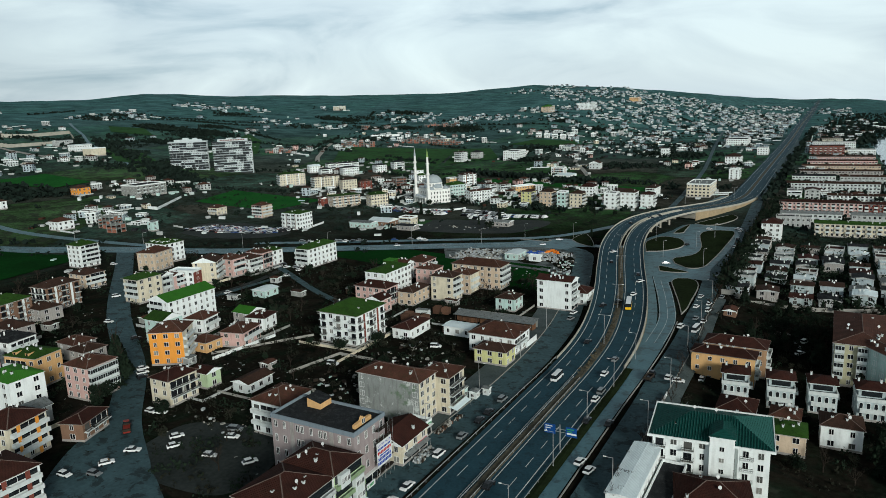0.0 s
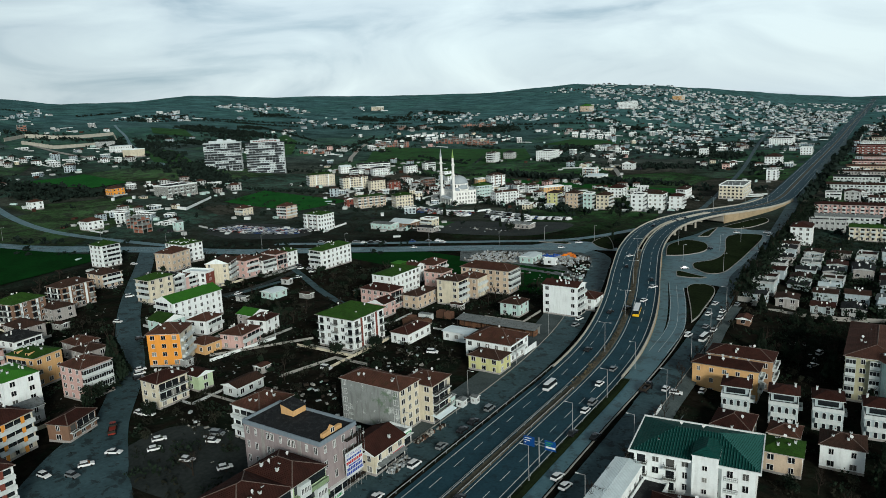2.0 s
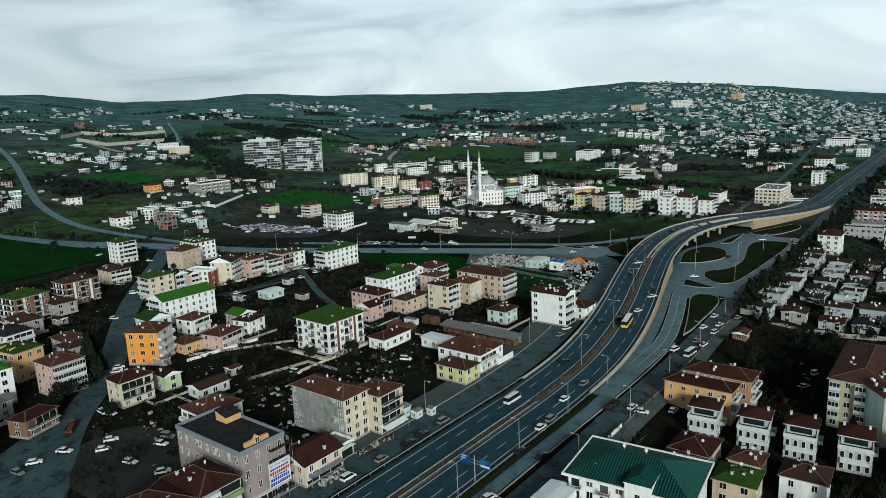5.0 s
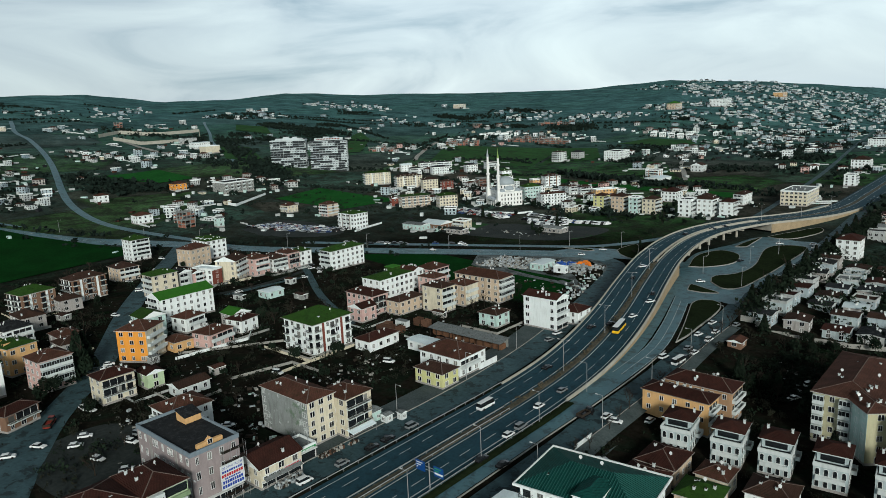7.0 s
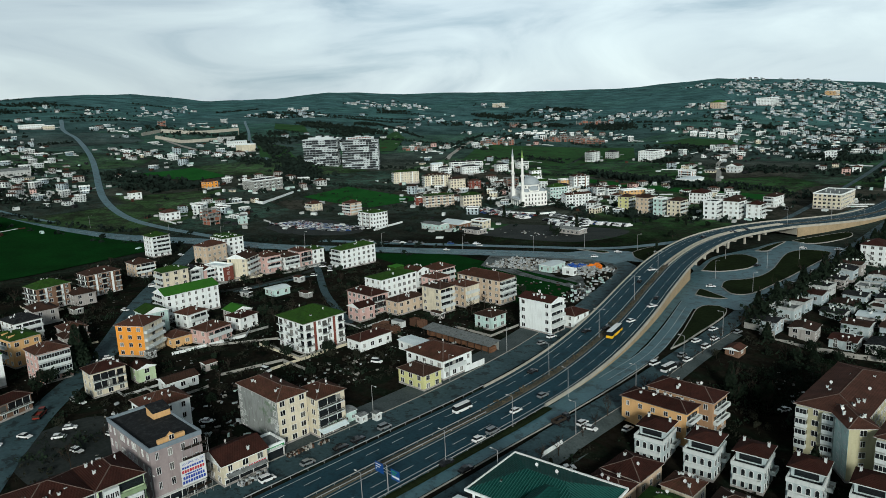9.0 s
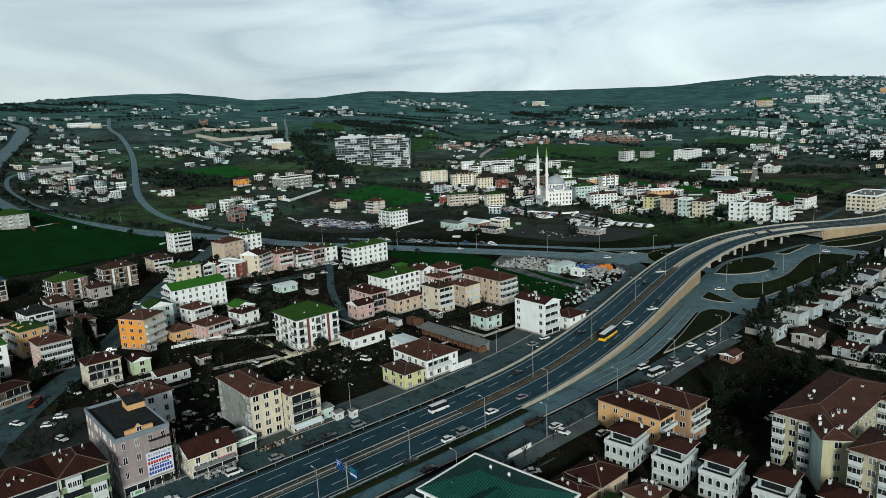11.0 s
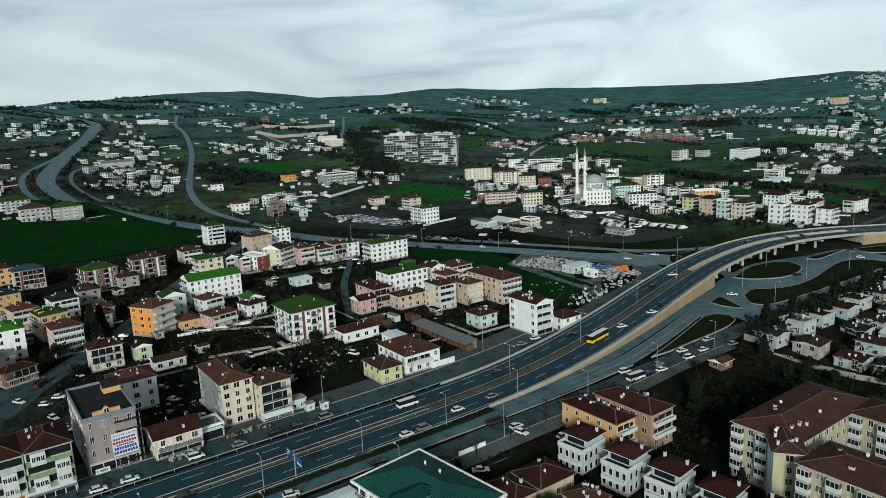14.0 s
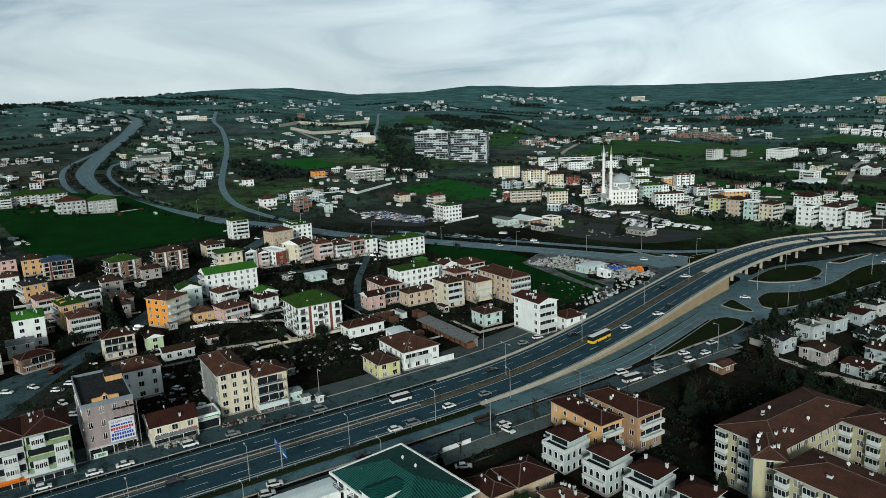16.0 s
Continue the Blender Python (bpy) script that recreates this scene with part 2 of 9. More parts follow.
mottle(ASPHALT, (0.009, 0.018, 0.024), 0.35, 0.54, 0.62, 0.5)
ASPHALT_TOWN = mat("asphalt_town", (0.054, 0.100, 0.114), (0.026, 0.052, 0.060), rough=0.75, big=0.1, fine=0.8, mix=0.5, bump=0.15, bump_scale=9, spec=0.15)
mottle(ASPHALT_TOWN, (0.010, 0.015, 0.016), 0.25, 0.53, 0.57, 0.7)
mottle(ASPHALT_TOWN, (0.075, 0.085, 0.08), 1.1, 0.62, 0.70, 0.5)
PAVING = mat("paving_grey", (0.082, 0.102, 0.102), (0.036, 0.050, 0.052), rough=0.9, big=0.15, fine=1.5, bump=0.3)
PAINT = mat("road_paint_white", (0.60, 0.62, 0.60), (0.38, 0.40, 0.39), rough=0.7, fine=5)
SOIL_TAN = mat("median_soil", (0.11, 0.10, 0.075), (0.05, 0.048, 0.036), rough=0.95, big=0.3, fine=2, bump=0.4)
GRAVEL = mat("gravel_yard", (0.034, 0.041, 0.039), (0.011, 0.015, 0.014), rough=0.95, big=0.08, fine=0.8, bump=0.4)
RUBBLE = mat("yard_rubble", (0.16, 0.18, 0.18), (0.05, 0.06, 0.06), rough=0.95, big=0.15, fine=0.9, mix=0.6, bump=0.5, bump_scale=2)
mottle(RUBBLE, (0.022, 0.026, 0.024), 0.12, 0.5, 0.58, 0.8)
WHEAT = mat("winter_wheat", (0.008, 0.044, 0.010), (0.006, 0.023, 0.007), rough=0.95, big=0.05, fine=0.5, mix=0.45, bump=0.4, bump_scale=2, spec=0.0)
WHEAT_YOUNG = mat("young_wheat", (0.022, 0.105, 0.024), (0.013, 0.062, 0.016), rough=0.95, big=0.04, fine=0.4, mix=0.45, bump=0.4, bump_scale=2, spec=0.0)
WHEAT_PALE = mat("wet_pasture", (0.040, 0.100, 0.036), (0.026, 0.058, 0.028), rough=0.95, big=0.03, fine=0.25, mix=0.5, bump=0.4, bump_scale=2, spec=0.0)
mottle(WHEAT_PALE, (0.034, 0.038, 0.026), 0.06, 0.52, 0.66, 0.7)
GRASS = mat("rough_grass", (0.020, 0.030, 0.013), (0.010, 0.014, 0.008), rough=0.95, big=0.06, fine=0.7, bump=0.5, bump_scale=3, spec=0.0)
STEEL = mat("galvanised_steel", (0.38, 0.40, 0.40), (0.28, 0.29, 0.29), rough=0.5, metal=0.4)
BARK = mat("bark", (0.035, 0.028, 0.022), (0.02, 0.016, 0.012), rough=0.95, fine=6)
LEAF_DARK = mat("foliage_evergreen", (0.012, 0.022, 0.012), (0.007, 0.013, 0.008), rough=0.9, big=0.4, fine=2, island=0.3)
LEAF_FAR = mat("foliage_far_belts", (0.011, 0.020, 0.015), (0.007, 0.013, 0.010), rough=0.95, big=0.05, fine=0.4)
LEAF_OLIVE = mat("foliage_winter_scrub", (0.026, 0.028, 0.018), (0.012, 0.014, 0.010), rough=0.95, big=0.4, fine=2, island=0.3)
BUSH_TAN = mat("dry_bush", (0.085, 0.070, 0.042), (0.045, 0.040, 0.024), rough=0.95, fine=3)
LEAD = mat("dome_lead", (0.34, 0.38, 0.40), (0.26, 0.30, 0.32), rough=0.6, fine=2)
WATER = mat("sea_water", (0.22, 0.30, 0.33), (0.18, 0.25, 0.28), rough=0.15, big=0.02, fine=0.2, bump=0.2, bump_scale=0.3)
BLACK = mat("tyre_rubber", (0.012, 0.012, 0.012), rough=0.9)
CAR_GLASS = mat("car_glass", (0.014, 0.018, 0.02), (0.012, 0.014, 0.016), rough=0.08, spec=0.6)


def ground_material():
    m = bpy.data.materials.new("open_country"); m.use_nodes = True
    n, l = m.node_tree.nodes, m.node_tree.links
    b = n["Principled BSDF"]; b.inputs["Roughness"].default_value = 0.95; b.inputs["Specular IOR Level"].default_value = 0.0
    geo = n.new("ShaderNodeNewGeometry")
    vo = n.new("ShaderNodeTexVoronoi"); vo.inputs["Scale"].default_value = 0.0095; vo.inputs["Randomness"].default_value = 0.85
    mp = n.new("ShaderNodeMapping"); mp.inputs["Scale"].default_value = (1.0, 0.55, 0.0); mp.inputs["Rotation"].default_value = (0, 0, radians(25))
    l.new(geo.outputs["Position"], mp.inputs["Vector"]); l.new(mp.outputs[0], vo.inputs["Vector"])
    sep = n.new("ShaderNodeSeparateColor"); l.new(vo.outputs["Color"], sep.inputs[0])
    rp = n.new("ShaderNodeValToRGB")
    rp.color_ramp.interpolation = "CONSTANT"
    rp.color_ramp.elements[0].color = (0.042, 0.062, 0.052, 1)
    rp.color_ramp.elements[1].position = 0.22; rp.color_ramp.elements[1].color = (0.062, 0.072, 0.058, 1)
    for p, c in ((0.36, (0.040, 0.100, 0.036)), (0.50, (0.048, 0.086, 0.060)), (0.64, (0.066, 0.066, 0.054)), (0.74, (0.052, 0.102, 0.042)), (0.88, (0.050, 0.094, 0.074))):
        e = rp.color_ramp.elements.new(p); e.color = (*c, 1)
    l.new(sep.outputs[0], rp.inputs[0])
    # soil, dry grass, moss and mud inside the town
    nt = n.new("ShaderNodeTexNoise"); nt.inputs["Scale"].default_value = 0.055; nt.inputs["Detail"].default_value = 7; nt.inputs["Roughness"].default_value = 0.62; nt.inputs["Distortion"].default_value = 0.8
    l.new(geo.outputs["Position"], nt.inputs["Vector"])
    rt = n.new("ShaderNodeValToRGB")
    rt.color_ramp.elements[0].position = 0.30; rt.color_ramp.elements[0].color = (0.007, 0.015, 0.007, 1)
    rt.color_ramp.elements[1].position = 0.72; rt.color_ramp.elements[1].color = (0.028, 0.032, 0.025, 1)
    for p, c in ((0.40, (0.007, 0.009, 0.007)), (0.50, (0.015, 0.013, 0.010)), (0.60, (0.009, 0.014, 0.009))):
        e = rt.color_ramp.elements.new(p); e.color = (*c, 1)
    l.new(nt.outputs[0], rt.inputs[0])
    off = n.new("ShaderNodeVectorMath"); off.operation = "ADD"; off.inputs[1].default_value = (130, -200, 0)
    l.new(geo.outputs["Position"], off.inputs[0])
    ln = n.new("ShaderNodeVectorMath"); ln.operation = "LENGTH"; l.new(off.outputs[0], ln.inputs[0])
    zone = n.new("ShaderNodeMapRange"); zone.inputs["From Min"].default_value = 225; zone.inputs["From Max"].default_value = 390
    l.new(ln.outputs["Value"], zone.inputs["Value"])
    zm = n.new("ShaderNodeMix"); zm.data_type = "RGBA"
    l.new(zone.outputs[0], zm.inputs["Factor"]); l.new(rt.outputs[0], zm.inputs["A"]); l.new(rp.outputs[0], zm.inputs["B"])
    n1 = n.new("ShaderNodeTexNoise"); n1.inputs["Scale"].default_value = 0.02; n1.inputs["Detail"].default_value = 8; n1.inputs["Roughness"].default_value = 0.65
    n2 = n.new("ShaderNodeTexNoise"); n2.inputs["Scale"].default_value = 0.5; n2.inputs["Detail"].default_value = 6; n2.inputs["Roughness"].default_value = 0.7
    for q in (n1, n2):
        l.new(geo.outputs["Position"], q.inputs["Vector"])
    r1 = n.new("ShaderNodeMapRange"); r1.inputs["From Min"].default_value = 0.35; r1.inputs["From Max"].default_value = 0.65; r1.inputs["To Min"].default_value = 0.55; r1.inputs["To Max"].default_value = 1.35
    r2 = n.new("ShaderNodeMapRange"); r2.inputs["From Min"].default_value = 0.3; r2.inputs["From Max"].default_value = 0.7; r2.inputs["To Min"].default_value = 0.55; r2.inputs["To Max"].default_value = 1.45
    l.new(n1.outputs[0], r1.inputs["Value"]); l.new(n2.outputs[0], r2.inputs["Value"])
    mu = n.new("ShaderNodeMath"); mu.operation = "MULTIPLY"; l.new(r1.outputs[0], mu.inputs[0]); l.new(r2.outputs[0], mu.inputs[1])
    vm = n.new("ShaderNodeVectorMath"); vm.operation = "SCALE"
    # open slopes beyond the outer houses, blue-green for distance haze put into the colour
    haze_zone = n.new("ShaderNodeMapRange"); haze_zone.inputs["From Min"].default_value = 650; haze_zone.inputs["From Max"].default_value = 1500; haze_zone.inputs["To Max"].default_value = 0.8
    l.new(ln.outputs["Value"], haze_zone.inputs["Value"])
    haze_mix = n.new("ShaderNodeMix"); haze_mix.data_type = "RGBA"; haze_mix.inputs["B"].default_value = (0.064, 0.146, 0.152, 1)
    l.new(haze_zone.outputs[0], haze_mix.inputs["Factor"])
    # plots of weeds, mud and grazed turf
    np_ = n.new("ShaderNodeTexNoise"); np_.inputs["Scale"].default_value = 0.075; np_.inputs["Detail"].default_value = 9; np_.inputs["Roughness"].default_value = 0.68; np_.inputs["Distortion"].default_value = 0.5
    l.new(geo.outputs["Position"], np_.inputs["Vector"])
    npr = n.new("ShaderNodeMapRange"); npr.inputs["From Min"].default_value = 0.43; npr.inputs["From Max"].default_value = 0.56; npr.inputs["To Max"].default_value = 0.82
    l.new(np_.outputs[0], npr.inputs["Value"])
    wm_ = n.new("ShaderNodeMix"); wm_.data_type = "RGBA"; wm_.inputs["B"].default_value = (0.032, 0.036, 0.029, 1)
    l.new(npr.outputs[0], wm_.inputs["Factor"]); l.new(rp.outputs[0], wm_.inputs["A"]); l.new(wm_.outputs["Result"], haze_mix.inputs["A"])
    # hedges and ditches along the field edges
    ve = n.new("ShaderNodeTexVoronoi"); ve.feature = "DISTANCE_TO_EDGE"; ve.inputs["Scale"].default_value = 0.0095; ve.inputs["Randomness"].default_value = 0.85
    l.new(mp.outputs[0], ve.inputs["Vector"])
    er = n.new("ShaderNodeMapRange"); er.inputs["From Min"].default_value = 0.008; er.inputs["From Max"].default_value = 0.03; er.inputs["To Min"].default_value = 0.78; er.inputs["To Max"].default_value = 1.0
    l.new(ve.outputs["Distance"], er.inputs["Value"])
    em = n.new("ShaderNodeVectorMath"); em.operation = "SCALE"
    l.new(haze_mix.outputs["Result"], em.inputs[0]); l.new(er.outputs[0], em.inputs["Scale"]); l.new(em.outputs[0], zm.inputs["B"])
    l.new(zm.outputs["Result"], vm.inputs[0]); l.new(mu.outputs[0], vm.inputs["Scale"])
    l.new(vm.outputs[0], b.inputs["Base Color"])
    bp = n.new("ShaderNodeBump"); bp.inputs["Strength"].default_value = 0.6; bp.inputs["Distance"].default_value = 0.4
    l.new(n2.outputs[0], bp.inputs["Height"]); l.new(bp.outputs[0], b.inputs["Normal"])
    return m


GROUND = ground_material()

# ---- mesh tools ----


class Soup:
    """Verts and faces gathered for one mesh."""

    def __init__(self):
        self.v, self.f, self.m, self.mats = [], [], [], []

    def face(self, pts, slot=0):
        k = len(self.v)
        self.v += [tuple(p) for p in pts]
        self.f.append(tuple(range(k, k + len(pts))))
        self.m.append(slot)

    def box(self, x0, x1, y0, y1, z0, z1, slot=0, rot=0.0, at=(0, 0)):
        k = len(self.v)
        c, s = math.cos(rot), math.sin(rot)
        for z in (z0, z1):
            for x, y in ((x0, y0), (x1, y0), (x1, y1), (x0, y1)):
                self.v.append((at[0] + x * c - y * s, at[1] + x * s + y * c, z))
        for q in ((0, 3, 2, 1), (4, 5, 6, 7), (0, 1, 5, 4), (1, 2, 6, 5), (2, 3, 7, 6), (3, 0, 4, 7)):
            self.f.append(tuple(k + i for i in q)); self.m.append(slot)

    def rings(self, rings, slot=0, cap=True):
        """Skin over rings of equal count, bottom to top."""
        k, n = len(self.v), len(rings[0])
        for r in rings:
            self.v += [tuple(p) for p in r]
        for i in range(len(rings) - 1):
            for j in range(n):
                a, b = k + i * n + j, k + i * n + (j + 1) % n
                self.f.append((a, b, b + n, a + n)); self.m.append(slot)
        if cap:
            self.f.append(tuple(k + j for j in reversed(range(n)))); self.m.append(slot)
            self.f.append(tuple(k + (len(rings) - 1) * n + j for j in range(n))); self.m.append(slot)

    def lathe(self, prof, n=12, at=(0, 0), slot=0):
        self.rings([[(at[0] + r * math.cos(2 * math.pi * j / n), at[1] + r * math.sin(2 * math.pi * j / n), z) for j in range(n)] for r, z in prof], slot)

    def mesh(self, name, *mats, smooth=False):
        me = bpy.data.meshes.new(name)
        me.from_pydata(self.v, [], self.f)
        for q in mats:
            me.materials.append(q)
        if len(mats) > 1:
            me.polygons.foreach_set("material_index", self.m)
        if smooth:
            me.polygons.foreach_set("use_smooth", [True] * len(self.f))
        me.update()
        return me


def part(name, me, parent, label="", m=None):
    ob = new(name, me)
    ob.parent = parent
    if m is not None:
        ob.matrix_basis = m
    if label:
        ob["label"] = label
    return ob


def thing(name, label, category, m, group="", kind=""):
    ob = new(name)
    ob.matrix_basis = m
    return tagged(ob, label, category, group, kind)


def spline(pts, step=6.0):
    """Points along a smooth curve through pts (tuples of any size), about step apart."""
    p = [np.array(q, float) for q in pts]
    p = [2 * p[0] - p[1]] + p + [2 * p[-1] - p[-2]]
    out = []
    for i in range(1, len(p) - 2):
        a, b, c, d = p[i - 1:i + 3]
        k = max(1, int(np.linalg.norm((c - b)[:2]) / step))
        for j in range(k):
            t = j / k
            out.append(0.5 * (2 * b + (c - a) * t + (2 * a - 5 * b + 4 * c - d) * t * t + (3 * b - a - 3 * c + d) * t ** 3))
    out.append(p[-2])
    return out


def sides(line):
    """For each point of a line its leftward unit normal in plan."""
    res = []
    for i in range(len(line)):
        a, b = line[max(0, i - 1)], line[min(len(line) - 1, i + 1)]
        d = (b - a)[:2]
        d = d / (np.linalg.norm(d) or 1)
        res.append((-d[1], d[0]))
    return res


# ---- the lay of the land ----
AZ = (-180, 60, 86, 89, 93, 99, 105, 112, 119, 128, 136, 142, 146, 151, 156, 162, 166, 170, 180)
RIDGE = (4500, 4500, 4500, 4700, 4700, 3500, 3000, 2800, 2750, 2650, 2700, 2700, 2450, 2300, 2290, 2150, 1950, 1700, 1700)
HIGH = (0, 0, 0, 29, 28, 84, 124, 145, 124, 128, 141, 157, 137, 133, 166, 160, 148, 131, 130)
FOOT = (4000, 4000, 4000, 3600, 3000, 1700, 1250, 1100, 1050, 950, 780, 620, 570, 560, 560, 480, 400, 400, 400)


COAST_Y, COAST_X = (560, 1350, 1500, 1665, 2000, 2800, 4500), (45, 45, 52, 80, 140, 420, 1200)


def T(x, y):
    """Height of the land."""
    r = math.hypot(x, y)
    a = math.degrees(math.atan2(y, x))
    R, H, F = np.interp(a, AZ, RIDGE), np.interp(a, AZ, HIGH), np.interp(a, AZ, FOOT)
    f = (r - F) / (R - F)
    if f <= -0.15:
        z = 0.0
    elif f < 0.15:
        z = H * (f + 0.15) ** 2 / 0.6
    elif f < 0.9:
        z = H * f
    elif f < 1.1:
        z = H * (f - (f - 0.9) ** 2 / 0.3)
    else:
        z = H * max(0.2, 0.967 - 0.33 * (f - 1.1))
    if f > 0.1:
        z += min(1, f * 2 - 0.2) * 5.0 * (noise.noise((x * 0.0045, y * 0.0045, 0.3)) + 0.5 * noise.noise((x * 0.011, y * 0.011, 4.0)))
    z += 1.5 * math.exp(-((x + 315) / 60) ** 2 - ((y - 215) / 70) ** 2)
    # a shallow basin beyond the cross road, and the low shelf between the side road and the sea
    z -= 4.6 * math.exp(-((x + 290) / 200) ** 2 - ((y - 580) / 190) ** 2)
    if x > -41:
        u = min(1.0, (x + 41) / 14.0)
        z -= u * u * (3 - 2 * u) * 4.6 + min(1.2, max(0.0, (x + 27) * 0.04)) * (1 if y > 0 else 0)
    # the beach, which bends away to the east beyond the holiday flats
    if x > 45 and y > 560:
        z -= min(4.0, max(0.0, x - np.interp(y, COAST_Y, COAST_X)) * 0.25)
    return z

# ---- ground, water, roads ----


def axis_steps(lo, hi, near_lo, near_hi, fine, coarse):
    v = [lo]
    while v[-1] < hi:
        d = max(near_lo - v[-1], v[-1] - near_hi, 0)
        v.append(v[-1] + min(coarse, fine + d * 0.04))
    return v


gx = axis_steps(-4700, 1500, -1500, 120, 20, 120)
gy = axis_steps(-700, 4950, 0, 1700, 20, 120)
s = Soup()
s.v = [(x, y, T(x, y)) for y in gy for x in gx]
nx = len(gx)
s.f = [(j * nx + i, j * nx + i + 1, (j + 1) * nx + i + 1, (j + 1) * nx + i) for j in range(len(gy) - 1) for i in range(nx - 1)]
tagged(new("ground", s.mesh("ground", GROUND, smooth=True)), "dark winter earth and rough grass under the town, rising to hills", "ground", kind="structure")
s = Soup()
s.face([(30, 500, -7.0), (4900, 500, -7.0), (4900, 4950, -7.0), (30, 4950, -7.0)])
tagged(new("water", s.mesh("water", WATER)), "pale grey sea along the beach", "sea", kind="structure")


ROADS = []


def on_road(x, y, margin):
    """Whether a spot lies on a road or within margin of one."""
    return any(np.min((q[:, 0] - x) ** 2 + (q[:, 1] - y) ** 2) < (w + margin) ** 2 for q, w in ROADS)


def ribbon(name, pts, left, right, material, label, category="road", dz=0.06, step=8.0, z=None, kind="structure"):
    """A flat strip along a curve; z None: draped over the land."""
    line = spline(pts, step)
    ROADS.append((np.array([q[:2] for q in line]), max(abs(left), abs(right))))
    nor = sides(line)
    s = Soup()
    for p, n in zip(line, nor):
        for o in (left, right):
            x, y = p[0] + n[0] * o, p[1] + n[1] * o
            far = math.hypot(x, y)
            s.v.append((x, y, (p[2] if len(p) > 2 else T(x, y) + dz + max(0, far - 500) * 0.0006)))
    for i in range(len(line) - 1):
        s.f.append((2 * i + 1, 2 * i + 3, 2 * i + 2, 2 * i))
    return tagged(new(name, s.mesh(name, material)), label, category, kind=kind)


def patch(name, quad, material, label, category, dz=0.03, n=14, kind="structure"):
    """A four-cornered piece of land, draped."""
    a, b, c, d = [np.array(q, float) for q in quad]
    s = Soup()
    for j in range(n + 1):
        for i in range(n + 1):
            u, v = i / n, j / n
            p = (a * (1 - u) + b * u) * (1 - v) + (d * (1 - u) + c * u) * v
            s.v.append((p[0], p[1], T(*p) + dz + max(0, math.hypot(*p) - 500) * 0.0004))
    s.f = [(j * (n + 1) + i, j * (n + 1) + i + 1, (j + 1) * (n + 1) + i + 1, (j + 1) * (n + 1) + i) for j in range(n) for i in range(n)]
    return tagged(new(name, s.mesh(name, material)), label, category, kind=kind)


def blob(name, pts, material, label, category, dz=0.05, kind="structure"):
    """A flat piece of land with a smooth outline."""
    line = spline(list(pts) + [pts[0]], 3.0)[:-1]
    s = Soup()
    s.face([(p[0], p[1], T(p[0], p[1]) + dz) for p in line])
    return tagged(new(name, s.mesh(name, material)), label, category, kind=kind)


# centre line of the dual carriageway, with its height
HWY = [(-69, -260, 0.1), (-69, 60, 0.1), (-69, 130, 0.1), (-69, 180, 0.1), (-69, 215, 0.2), (-70.5, 245, 0.7), (-75, 275, 1.6), (-83, 310, 2.9), (-94.5, 352, 4.5), (-105, 395, 6.0), (-111, 440, 6.8), (-110, 480, 6.5), (-100, 525, 5.2), (-87, 562, 3.4), (-75, 605, 1.4), (-68.5, 655, 0.25), (-68, 720, 0.2), (-70, 900, 0.2), (-75, 1425, 0.6)] + [(x, y, T(x, y) + 1.2) for x, y in ((-86, 2070), (-95, 2800), (-102, 3500), (-108, 4100), (-112, 4600))]
H_LINE = spline(HWY, 5.0)
H_NOR = sides(H_LINE)
ROADS.append((np.array([q[:2] for q in H_LINE]), 14.0))


def h_at(i, off, up=0.0):
    p, n = H_LINE[i], H_NOR[i]
    return (p[0] + n[0] * off, p[1] + n[1] * off, p[2] + up)


def along(i0, i1, offs_ups, soup, slot=0, close=False):
    """Sweeps a profile of (offset, height) pairs along the highway between two stations."""
    k, n = len(soup.v), len(offs_ups)
    for i in range(i0, i1 + 1):
        soup.v += [h_at(i, o, u) for o, u in offs_ups]
    for i in range(i1 - i0):
        for j in range(n if close else n - 1):
            a, b = k + i * n + j, k + i * n + (j + 1) % n
            soup.f.append((a, b, b + n, a + n)); soup.m.append(slot)
    if close:
        soup.f.append(tuple(k + j for j in range(n))); soup.m.append(slot)
        soup.f.append(tuple(k + (i1 - i0) * n + j for j in reversed(range(n)))); soup.m.append(slot)


def station(y):
    return min(range(len(H_LINE)), key=lambda i: abs(H_LINE[i][1] - y))


